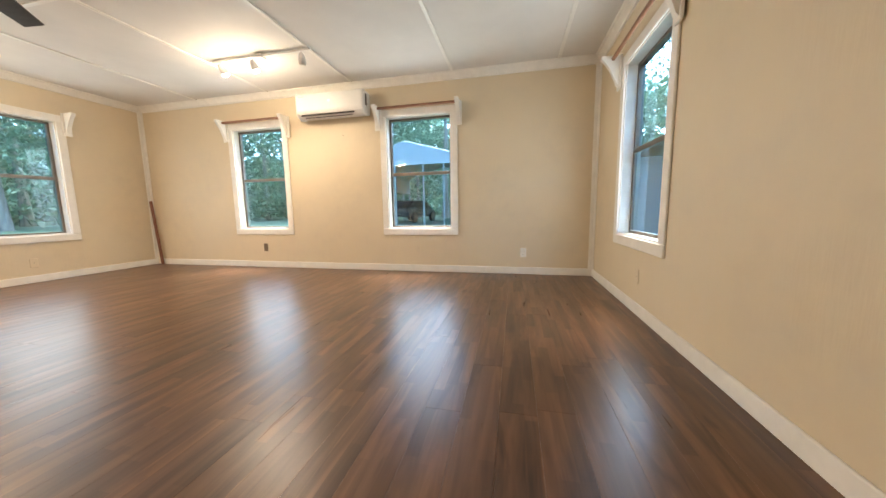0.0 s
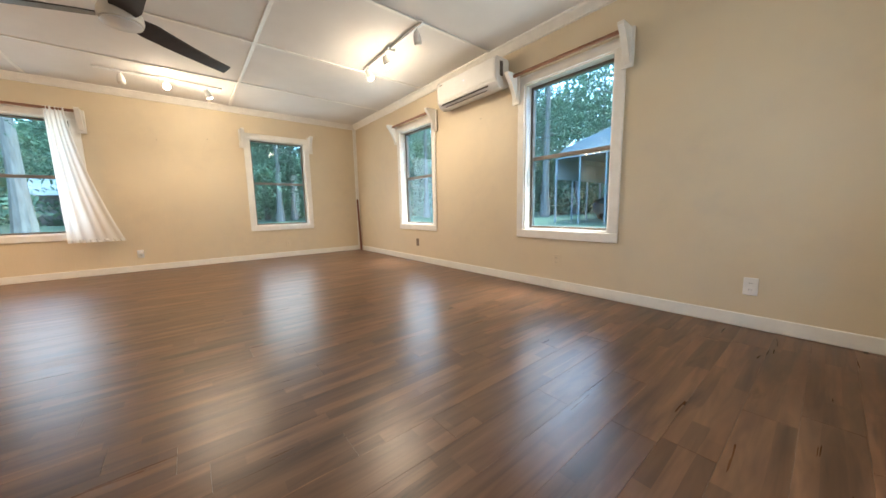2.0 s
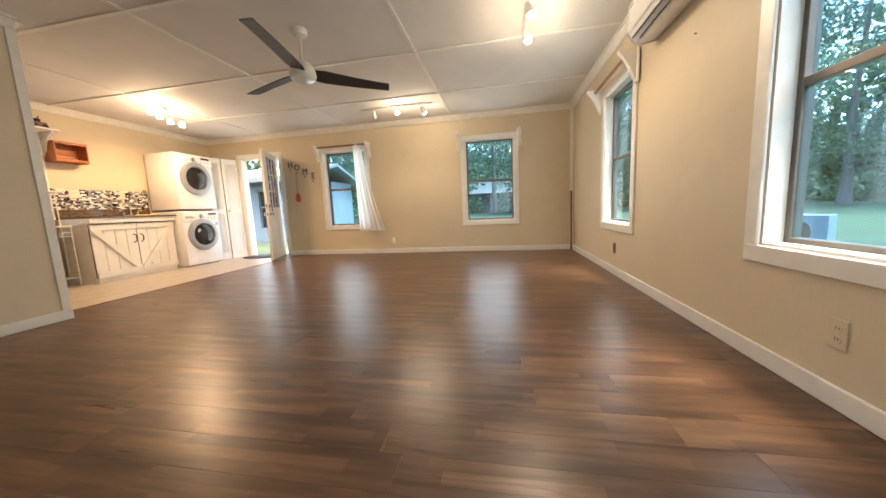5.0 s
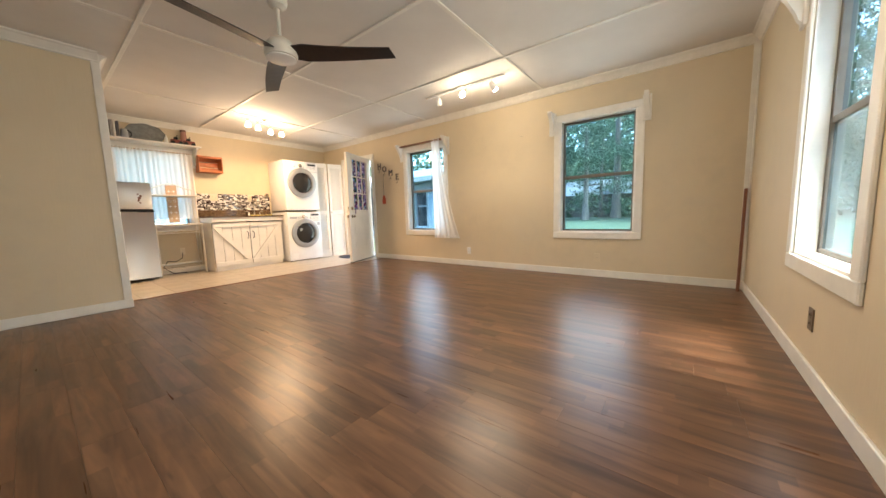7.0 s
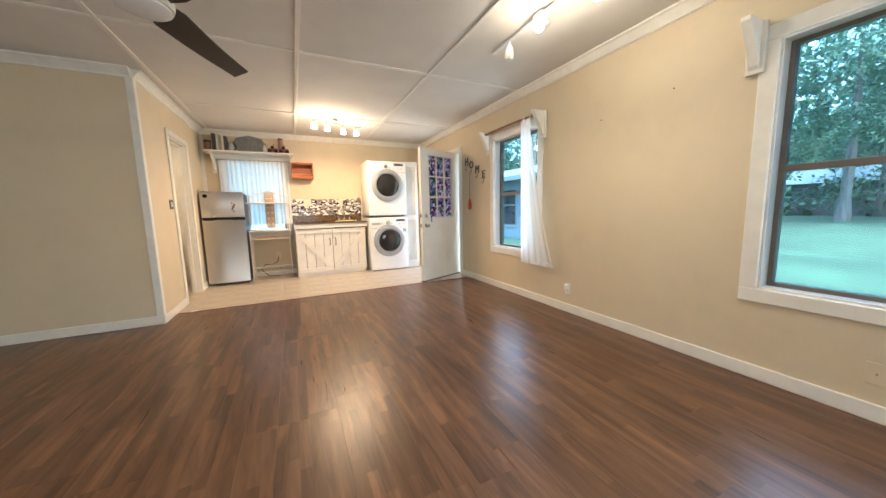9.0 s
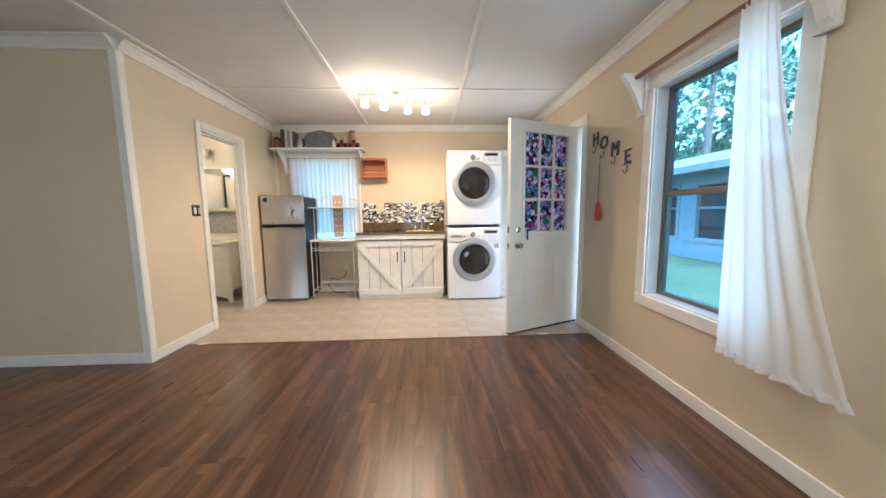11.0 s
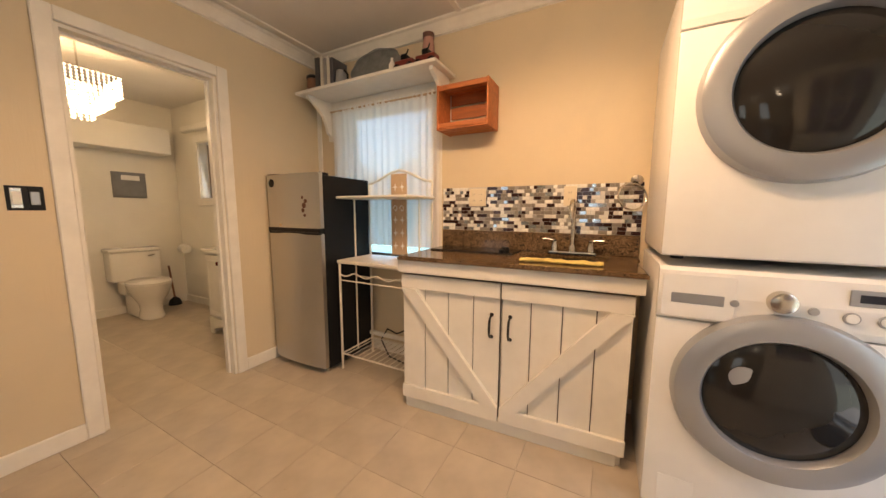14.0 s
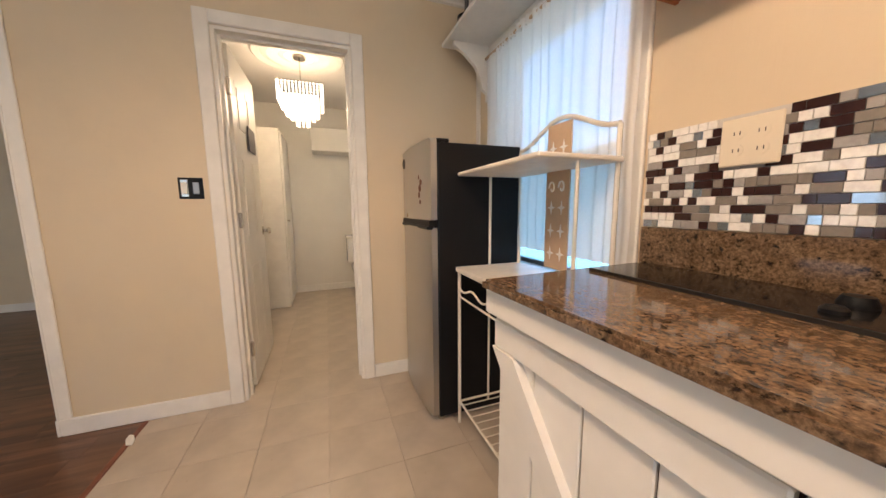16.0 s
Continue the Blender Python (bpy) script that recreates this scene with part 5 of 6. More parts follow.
# shelf over the window
th = thing("wall_shelf", "white wooden shelf on two brackets over the window", "shelf", (0, 0, 0))
part("shelf_board", box((-2.985, S, 2.115), (-1.70, S + 0.29, 2.138), 0.004), M_TRIM, th)
part("cleat", box((-2.92, S + 0.0005, 2.045), (-1.75, S + 0.02, 2.1145), 0.003), M_TRIM, th)
for x in (-2.93, -1.80):
    prof = [(0.0205, 2.1145), (0.25, 2.1145), (0.25, 2.09), (0.18, 2.05), (0.11, 1.99), (0.075, 1.92), (0.06, 1.86), (0.0205, 1.83)]
    part("shelf_bracket", moved(extrude([(S + u, z) for u, z in prof], 0.028, "x"), pose(x - 0.014, 0, 0)), M_TRIM, th)
    part("back_plate", box((x - 0.03, S + 0.0005, 1.80), (x + 0.03, S + 0.0205, 2.0445)), M_TRIM, th)

# sheer kitchen curtain on its rod
th = thing("kitchen_curtain", "thin white sheer curtain hanging over the kitchen window", "curtain", (0, S + 0.055, 0))
part("drape", cloth(lambda v: (-2.89, -1.86), 0.925, 2.04, 15, 0.014, nu=160, nv=24, seed=2), M_SHEER2, th, smooth=True)
part("heading", cloth(lambda v: (-2.89, -1.86), 2.00, 2.044, 24, 0.020, nu=160, nv=3, seed=2), M_SHEER, th, smooth=True)
part("rod", tube([(-2.91, 0.0, 2.025), (-1.84, 0.0, 2.025)], 0.008, 10), M_BEIGE, th, smooth=True)

# things on the shelf
Z = 2.1385
def book(x, w, h, col, depth=0.16, tilt=0):
    th = thing("book", "book standing on the shelf over the window", "book", (x, S + 0.10, Z), 0, "books on the shelf")
    m = pose(0, 0, 0, 0, tilt, 0)
    part("cover", moved(box((-w / 2, -0.07, 0), (w / 2, depth - 0.07, h), 0.003), m), plain("book_cloth", col, 0.6), th)
    part("pages", moved(box((-w / 2 + 0.003, -0.074, 0.004), (w / 2 - 0.003, -0.0705, h - 0.004)), m), M_IVORY, th)


for x, w, h, c in ((-1.845, 0.045, 0.27, (0.05, 0.05, 0.055)), (-1.895, 0.03, 0.27, (0.65, 0.62, 0.55)), (-1.933, 0.028, 0.25, (0.30, 0.30, 0.30)), (-1.965, 0.025, 0.26, (0.7, 0.66, 0.6)), (-2.002, 0.03, 0.24, (0.08, 0.08, 0.09))):
    book(x, w, h, c)
th = thing("wooden_canister", "small brown wooden canister on the shelf", "canister", (-1.755, S + 0.15, Z))
part("body", lathe([(0.045, 0), (0.05, 0.01), (0.048, 0.13), (0.0, 0.13)], 20), plain("brown_canister", (0.20, 0.09, 0.05), 0.5), th, smooth=True)
part("lid", lathe([(0.052, 0.131), (0.052, 0.15), (0.03, 0.165), (0.0, 0.168)], 20), M_BLACK, th, smooth=True)
th = thing("kettle", "black handled metal jug beside the books", "jug", (-2.070, S + 0.15, Z))
part("body", lathe([(0.045, 0), (0.05, 0.02), (0.042, 0.11), (0.035, 0.14), (0.0, 0.145)], 20), M_RING, th, smooth=True)
part("handle", tube([(-0.045, 0.01, 0.02), (-0.075, 0.012, 0.06), (-0.075, 0.012, 0.10), (-0.04, 0.01, 0.135)], 0.008, 8), M_BLACK, th, smooth=True)
# grey oval tray, standing
M_TRAY = plain("grey_painted_tray", (0.20, 0.21, 0.21), 0.55, vary=0.3, scale=20)
th = thing("oval_tray", "grey oval tray with a scalloped rim standing on the shelf", "tray", (-2.330, S + 0.075, Z + 0.004), 0)
rim = [(0.235 * math.cos(a) * (1 + 0.03 * math.cos(8 * a)), 0.142 + 0.142 * math.sin(a) * (1 + 0.03 * math.cos(8 * a))) for a in [k * math.pi / 24 for k in range(48)]]
part("plate", moved(extrude(rim, 0.008, "y"), pose(0, 0, 0, 10)), M_TRAY, th)
part("raised_rim", moved(tube([(u, 0.010, v) for u, v in rim], 0.008, 6, closed=True), pose(0, 0, 0, 10)), M_TRAY, th)
for s in (-1, 1):
    part("stand_foot", box((s * 0.1 - 0.012, -0.03, -0.004), (s * 0.1 + 0.012, 0.075, 0.006), 0.002), M_BLACK, th)
# white bottle, red toy wagons, glass jar
th = tagged(part("white_bottle", moved(lathe([(0.022, 0), (0.024, 0.01), (0.024, 0.09), (0.01, 0.115), (0.01, 0.135), (0, 0.136)], 16), pose(-2.555, S + 0.15, Z)), M_PLUG, smooth=True), "small white bottle on the shelf", "bottle")
M_RED = plain("red_tin", (0.22, 0.035, 0.025), 0.4, vary=0.3)
def toy(x):
    th = thing("toy_truck", "dark red tin toy truck on the shelf", "toy", (x, S + 0.16, Z), 0, "toy trucks")
    part("truck_bed", box((-0.075, -0.035, 0.03), (0.075, 0.035, 0.085), 0.006), M_RED, th)
    part("cab", box((-0.02, -0.03, 0.086), (0.03, 0.03, 0.125), 0.008), M_BLACK, th, "black open cab")
    part("steering_post", tube([(0.0, 0, 0.12), (-0.02, 0, 0.16)], 0.005, 6), M_BLACK, th)
    for sx in (-0.05, 0.05):
        for sy in (-0.04, 0.04):
            part("wheel", moved(lathe([(0.026, -0.007), (0.03, -0.003), (0.03, 0.003), (0.026, 0.007), (0, 0.008)], 16), pose(sx, sy, 0.0305, 90)), M_BLACK, th)


toy(-2.680)
toy(-2.850)
th = thing("glass_jar", "pink tinted glass jar with a brown lid", "jar", (-2.805, S + 0.065, Z))
part("jar_body", lathe([(0.04, 0), (0.045, 0.015), (0.042, 0.19), (0.036, 0.23), (0.036, 0.245), (0.0, 0.245)], 20), plain("pink_glass", (0.45, 0.24, 0.20), 0.15), th, smooth=True)
part("lid", lathe([(0.04, 0.2455), (0.04, 0.275), (0.0, 0.285)], 20), plain("brown_lid", (0.16, 0.07, 0.05), 0.5), th, smooth=True)


# wall crate: slats on four corner posts, open to the room
def crate():
    x0, x1, y0, y1, z0, z1 = -3.30, -2.943, S + 0.003, -2.735, 1.725, 2.007
    th = thing("wooden_crate", "orange stained wooden crate hung on the wall as a shelf", "crate", ((x0 + x1) / 2, y0, z0))
    inv = pose(-(x0 + x1) / 2, -y0, -z0)
    def p(nm, a, b):
        part(nm, moved(box(a, b, 0.003), inv), M_CRATE, th)
    p("end_panel", (x0, y0, z0), (x0 + 0.014, y1, z1))
    p("end_panel", (x1 - 0.014, y0, z0), (x1, y1, z1))
    for k in range(4):
        ya = y0 + k * (y1 - y0) / 4 + 0.005
        yb = ya + (y1 - y0) / 4 - 0.012
        p("slat", (x0 + 0.0142, ya, z1 - 0.012), (x1 - 0.0142, yb, z1 - 0.002))
        p("slat", (x0 + 0.0142, ya, z0 + 0.002), (x1 - 0.0142, yb, z0 + 0.012))
    for k in range(3):
        za = z0 + 0.02 + k * 0.09
        p("back_slat", (x0 + 0.0142, y0 + 0.001, za), (x1 - 0.0142, y0 + 0.010, za + 0.078))
    for k in range(2):
        za = z0 + 0.0125 + k * 0.232
        p("front_slat", (x0 + 0.0142, y1 - 0.010, za), (x1 - 0.0142, y1 - 0.001, za + 0.03))


crate()

# four light ceiling fixture on a waved bar
th = thing("kitchen_ceiling_light", "brushed nickel waved bar light with four lit glass shades", "ceiling light", (-3.59, -1.57, H))
part("canopy", lathe([(0, 0), (0.06, 0), (0.058, -0.02), (0.03, -0.034), (0, -0.036)], 24), M_CHROME, th, smooth=True)
part("bar_stem", lathe([(0.008, -0.03), (0.008, -0.06)], 10), M_CHROME, th)
bar = [(0.40 - 0.79 * i / 24, 0.065 - 0.22 * i / 24 + 0.045 * math.sin(2 * math.pi * i / 24), -0.06) for i in range(25)]
part("bar", tube(bar, 0.007, 8), M_CHROME, th, smooth=True)
M_SHADE = glowing("lit_frosted_glass", (1.0, 0.86, 0.64), 2.2)
for bx, by in KITCHEN_HEADS:
    x, y = bx + 3.59, by + 1.57
    near = min(bar, key=lambda q: abs(q[0] - x))
    part("arm", tube([near, (x, (near[1] + y) / 2, -0.075), (x, y, -0.10)], 0.006, 8), M_CHROME, th, smooth=True)
    part("socket", moved(lathe([(0.012, 0), (0.018, -0.01), (0.018, -0.035), (0, -0.035)], 14), pose(x, y, -0.085)), M_CHROME, th, smooth=True)
    sh = part("glass_shade", moved(lathe([(0.018, -0.035), (0.03, -0.05), (0.036, -0.085), (0.038, -0.11), (0.0, -0.112)], 18), pose(x, y, -0.085)), M_SHADE, th, "lit frosted glass shade", smooth=True)
    sh.visible_shadow = False

# bare double switch by the bathroom door
th = thing("light_switch", "double light switch without its cover plate", "switch", (PX, -1.258, 1.247), -90)
part("box_edge", box((-0.055, -0.004, -0.055), (0.055, 0, 0.055), 0.002), M_BLACK, th)
for x in (-0.026, 0.026):
    part("switch_body", box((x - 0.017, -0.010, -0.045), (x + 0.017, -0.0042, 0.045), 0.002), M_CHROME if x < 0 else M_BLACK, th)
    part("rocker", box((x - 0.014, -0.017, -0.03), (x + 0.014, -0.0102, 0.03), 0.003), M_PLUG if x < 0 else M_RING, th, "white rocker")

# cord and low pipe under the window
th = tagged(part("power_cord", tube([(-2.62, S + 0.02, 0.34), (-2.60, S + 0.05, 0.25), (-2.50, S + 0.06, 0.20), (-2.40, S + 0.05, 0.22), (-2.34, S + 0.06, 0.12), (-2.45, S + 0.10, 0.012), (-2.62, S + 0.14, 0.010)], 0.006, 8), M_BLACK, smooth=True), "black power cord hanging under the window", "cord")
outlet((-2.62, S, 0.36), 180, "ivory wall outlet under the kitchen window")
structure("wall_ledge", box((-2.90, S, 0.76), (-1.83, S + 0.035, 0.80), 0.004), M_TRIM, "white ledge below the kitchen window", "trim")
tagged(part("pipe", tube([(-2.87, S + 0.045, 0.16), (-2.22, S + 0.045, 0.16)], 0.02, 12), M_TRIM, smooth=True), "white painted pipe along the wall", "pipe")

# strip between the floors, with torn ends
structure("transition_strip", box((W + 0.05, FX - 0.018, -0.012), (PX - 0.02, FX + 0.006, 0.005), 0.003), M_STICK, "thin brown transition strip between planks and tiles", "trim")
for x, y, rz in ((-1.80, -0.95, 20), (-5.02, -0.97, -10)):
    bm = extrude([(-0.05, -0.012), (-0.01, -0.02), (0.035, -0.014), (0.055, 0.004), (0.02, 0.016), (-0.03, 0.012)], 0.004)
    ob = tagged(part("paint_chip", bm, M_PLUG), "torn white scrap at the floor strip", "scrap", "floor scraps")
    ob.matrix_world = pose(x, y, 0.0055, 0, 0, rz)

# ---- bathroom: things ----
M_CERAMIC = plain("white_ceramic", (0.80, 0.77, 0.71), 0.12, vary=0.03, bump=0.0)
M_REDKNOB = plain("dark_red_glass", (0.12, 0.012, 0.012), 0.15)
M_PANELGREY = plain("grey_steel_panel", (0.20, 0.20, 0.195), 0.45, metal=0.3)
M_CRYSTAL = glowing("lit_crystal", (1.0, 0.88, 0.68), 0.45)
m, t, b = nodes_of("mirror")
b.inputs["Base Color"].default_value, b.inputs["Metallic"].default_value, b.inputs["Roughness"].default_value = (0.9, 0.9, 0.9, 1), 1.0, 0.01
M_MIRROR = m

casing("bath_door_casing", BDOOR, "x", PX, 1, tw=0.068)
lining("bath_door_jamb", BDOOR, "x", PX, 1, 0.11, "white painted bathroom door frame")

th = thing("bathroom_door", "open white panel door leading into the bathroom", "door", (BX + 0.03, -1.432, 0.02), 0)
part("leaf", box((0, -0.018, 0), (0.655, 0.018, 2.03), 0.003), M_DOOR, th)
for side in (-1, 1):
    for x0, x1 in ((0.09, 0.30), (0.36, 0.57)):
        for z0, z1 in ((0.2, 0.78), (0.92, 1.45), (1.57, 1.87)):
            bm = box((x0, side * 0.018, z0), (x1, side * 0.0195, z1), 0.0007)
            add_box(bm, (x0 + 0.03, side * 0.0197, z0 + 0.03), (x1 - 0.03, side * 0.024, z1 - 0.03), 0.003)
            part("raised_panel", bm, M_DOOR, th)
    knob_at(th, "door_knob", 0.595, side * 0.018, 0.95, side, 0.024, 0.055)
for z in (0.25, 1.05, 1.80):
    part("hinge", box((-0.028, -0.022, z - 0.045), (0.0, -0.004, z + 0.045), 0.003), M_CHROME, th, "steel butt hinge")
part("plaque", box((0.30, -0.034, 1.50), (0.50, -0.0245, 1.66), 0.003), M_LETTER, th, "dark hanging plaque")


def toilet():
    th = thing("toilet", "white two piece toilet with its lid down", "toilet", (BE - 0.017, -2.378, 0), -90)
    bm = box((-0.22, -0.19, 0.40), (0.22, 0.0, 0.73), 0.025, 3)
    part("tank", bm, M_CERAMIC, th, smooth=True)
    part("tank_lid", box((-0.23, -0.20, 0.7305), (0.23, 0.004, 0.765), 0.012, 2), M_CERAMIC, th, smooth=True)
    part("flush_lever", tube([(0.15, -0.20, 0.68), (0.15, -0.215, 0.68), (0.09, -0.22, 0.672)], 0.006, 8), M_CHROME, th)

    def oval(sx, sy, prof, n=32):
        return moved(lathe(prof, n), pose(0, -0.44, 0) @ Matrix.Diagonal((sx, sy, 1, 1)))
    part("bowl", oval(1, 1.3, [(0.10, 0.0), (0.11, 0.02), (0.095, 0.10), (0.10, 0.17), (0.15, 0.27), (0.18, 0.35), (0.185, 0.385), (0.0, 0.385)]), M_CERAMIC, th, smooth=True)
    part("pedestal", box((-0.10, -0.40, 0.0), (0.10, -0.06, 0.30), 0.03, 3), M_CERAMIC, th, smooth=True)
    part("neck", box((-0.15, -0.26, 0.25), (0.15, -0.05, 0.395), 0.03, 3), M_CERAMIC, th, smooth=True)
    part("seat", oval(1, 1.28, [(0.188, 0.387), (0.19, 0.40), (0.185, 0.405), (0.0, 0.405)]), M_CERAMIC, th, smooth=True)
    part("lid", oval(1, 1.28, [(0.185, 0.406), (0.188, 0.418), (0.175, 0.428), (0.0, 0.432)]), M_CERAMIC, th, smooth=True)
    part("supply_hose", tube([(0.20, -0.10, 0.40), (0.25, -0.10, 0.30), (0.24, -0.07, 0.14), (0.20, -0.02, 0.12)], 0.007, 8), M_BLACK, th, "dark supply hose")


toilet()
th = thing("plunger", "black rubber plunger standing behind the toilet", "plunger", (0.86, -2.74, 0.0))
part("cup", lathe([(0.07, 0.0), (0.065, 0.03), (0.05, 0.07), (0.015, 0.10), (0.0, 0.10)], 18), M_BLACK, th, smooth=True)
part("handle", tube([(0, 0, 0.09), (0.03, 0.02, 0.5)], 0.011, 8), M_ROD, th)

th = thing("electric_panel", "grey steel breaker panel set in the bathroom wall", "breaker panel", (BE, -2.452, 1.335), -90)
part("frame", box((-0.148, -0.012, 0), (0.148, 0, 0.29), 0.003), M_PANELGREY, th)
part("panel_door", box((-0.132, -0.018, 0.015), (0.132, -0.0125, 0.275), 0.003), M_PANELGREY, th)
part("label_card", box((-0.07, -0.0195, 0.20), (0.09, -0.0182, 0.255)), M_PLUG, th)

th = tagged(part("wall_box", box((0.65, -2.76, 1.845), (BE - 0.0005, -1.79, 2.13), 0.006), M_BATH), "white boxed-in duct on the bathroom wall", "box")
th = thing("tall_cabinet", "tall white bathroom linen cabinet", "cabinet", (0.27, -0.93, 0))
part("carcass", box((0, -0.55, 0.0), (0.62, 0, 2.0), 0.004), M_TRIM, th)
part("cabinet_door", box((0.02, -0.57, 0.06), (0.60, -0.551, 1.96), 0.005), M_TRIM, th)
part("knob", moved(lathe([(0, 0), (0.01, 0), (0.008, 0.012), (0.015, 0.022), (0, 0.028)], 14), pose(0.06, -0.57, 1.0, 90)), M_CHROME, th)
th = thing("tall_mirror", "tall dark framed mirror on the bathroom wall", "mirror", (-0.27, -0.9255, 0.02))
part("glass", box((0.03, -0.014, 0.03), (0.47, -0.01, 1.97)), M_MIRROR, th)
for a, b in (((0, -0.03, 0), (0.03, 0, 2.0)), ((0.47, -0.03, 0), (0.5, 0, 2.0)), ((0.03, -0.03, 0), (0.47, 0, 0.03)), ((0.03, -0.03, 1.97), (0.47, 0, 2.0))):
    part("frame_bar", box(a, b, 0.003), M_DARKMETAL, th)


def vanity():
    x0, x1, yf = -1.16, -0.57, -2.44
    th = thing("bathroom_vanity", "white bathroom vanity with dark red knobs", "vanity", (0, 0, 0))
    part("carcass", box((x0, S + 0.034, 0.16), (x1, yf - 0.02, 0.80), 0.003), M_TRIM, th)
    arch = [(x0, 0.0), (x0 + 0.06, 0.0)] + [(x0 + 0.06 + (x1 - x0 - 0.12) * i / 10, 0.045 + 0.05 * math.sin(math.pi * i / 10)) for i in range(11)] + [(x1 - 0.06, 0.0), (x1, 0.0), (x1, 0.16), (x0, 0.16)]
    part("plinth", moved(extrude(arch, 0.018, "y"), pose(0, yf - 0.02, 0)), M_TRIM, th)
    part("side_foot", box((x1 - 0.018, S + 0.05, 0.0), (x1, yf - 0.021, 0.16)), M_TRIM, th)
    mid = (x0 + x1) / 2
    for a, b, kx in ((x0 + 0.01, mid - 0.002, mid - 0.035), (mid + 0.002, x1 - 0.01, mid + 0.035)):
        d = part("cabinet_door", box((a, yf - 0.0195, 0.18), (b, yf, 0.78), 0.004), M_TRIM, th)
        part("raised_panel", box((a + 0.05, yf + 0.0003, 0.23), (b - 0.05, yf + 0.006, 0.73), 0.005), M_TRIM, d)
        part("knob", moved(lathe([(0, 0), (0.01, 0), (0.008, 0.01), (0.02, 0.018), (0.018, 0.03), (0, 0.034)], 16), pose(kx, yf, 0.71, -90)), M_REDKNOB, d, "dark red knob", smooth=True)
    part("vanity_top", box((x0 - 0.01, S + 0.034, 0.8005), (x1 + 0.015, yf + 0.02, 0.835), 0.006, 2), M_CERAMIC, th)
    part("backsplash", box((x0, S + 0.0345, 0.8355), (x1 + 0.01, S + 0.05, 0.92), 0.004), M_CERAMIC, th)


vanity()
th = thing("mirror_cabinet", "white mirror cabinet over the vanity", "mirror cabinet", (-0.87, S + 0.02, 1.27), 180)
part("cabinet_box", box((-0.26, -0.09, 0), (0.26, 0, 0.64), 0.004), M_TRIM, th)
part("mirror_door", box((-0.22, -0.096, 0.04), (0.22, -0.0905, 0.60)), M_MIRROR, th)
for a, b in (((-0.26, -0.104, 0), (-0.22, -0.0905, 0.64)), ((0.22, -0.104, 0), (0.26, -0.0905, 0.64)), ((-0.22, -0.104, 0), (0.22, -0.0905, 0.04)), ((-0.22, -0.104, 0.60), (0.22, -0.0905, 0.64))):
    part("door_frame", box(a, b, 0.003), M_TRIM, th)
tagged(part("tile_patch", box((-1.14, S + 0.0202, 0.94), (-0.56, S + 0.028, 1.25), 0.001), plain("grey_marble_tile", (0.42, 0.42, 0.40), 0.3, vary=0.35, scale=22)), "grey marble tile patch over the vanity", "tile")
th = thing("wall_sconce", "white wall sconce with a flared frosted shade", "sconce", (-0.72, S + 0.02, 2.06), 180)
part("back_plate", box((-0.05, -0.015, -0.08), (0.05, 0, 0.06), 0.005), M_TRIM, th)
part("arm", tube([(0, -0.015, -0.02), (0, -0.08, -0.04), (0, -0.11, 0.0)], 0.009, 8), M_TRIM, th, smooth=True)
part("shade", moved(lathe([(0.03, 0.0), (0.04, 0.03), (0.06, 0.07), (0.068, 0.085), (0.06, 0.08), (0.0, 0.01)], 20, cap=False), pose(0, -0.11, 0.0)), M_CERAMIC, th, smooth=True)
structure("window_cornice", box((-0.34, S + 0.0202, 2.115), (0.60, S + 0.10, 2.175), 0.012), M_TRIM, "white cornice board over the small window", "trim")
th = thing("toilet_paper_holder", "toilet paper roll on a steel holder", "paper holder", (0.80, S + 0.02, 0.71), 180)
part("arm", tube([(0, 0, 0), (0, -0.07, 0), (0.10, -0.07, 0)], 0.007, 8), M_CHROME, th)
part("roll", moved(lathe([(0.02, -0.05), (0.055, -0.05), (0.055, 0.05), (0.02, 0.05)], 20), pose(0.05, -0.07, 0, 0, 90)), M_PLUG, th, "white paper roll", smooth=True)


# crystal chandelier under a plaster medallion
def chandelier(x, y):
    zc = H - 0.05
    th = thing("crystal_chandelier", "lit rectangular crystal chandelier in stepped tiers", "chandelier", (x, y, zc))
    part("canopy", lathe([(0, 0), (0.06, 0), (0.05, -0.03), (0, -0.032)], 20), M_CHROME, th, smooth=True)
    part("chain_rod", lathe([(0.006, -0.03), (0.006, -0.28)], 8), M_CHROME, th)
    for k, (half, top, low) in enumerate(((0.175, -0.27, -0.42), (0.135, -0.36, -0.475), (0.095, -0.42, -0.53), (0.05, -0.48, -0.575))):
        part("tier_frame", tube([(-half, -half, top), (half, -half, top), (half, half, top), (-half, half, top)], 0.005, 6, closed=True), M_CHROME, th)
        bm = bmesh.new()
        n = max(3, int(half * 2 / 0.026))
        for i in range(n):
            u = -half + 2 * half * (i + 0.5) / n
            for px, py in ((u, -half), (u, half), (-half, u), (half, u)):
                z = top
                while z > low:
                    merge(bm, lathe([(0, 0), (0.008, -0.010), (0, -0.021)], 6), pose(px, py, z))
                    z -= 0.0225
        ob = part("crystal_tier", bm, M_CRYSTAL, th, "hanging lit crystal beads")
        ob["kind"] = "stuff"
        ob.visible_shadow = False


chandelier(-0.50, -1.77)
structure("ceiling_medallion", moved(lathe([(0.0, 0), (0.12, -0.02), (0.16, -0.012), (0.25, -0.022), (0.30, -0.012), (0.36, -0.018), (0.38, 0.0)], 40), pose(-0.50, -1.77, H - 0.0505)), M_CEIL, "round white plaster ceiling medallion", "trim")

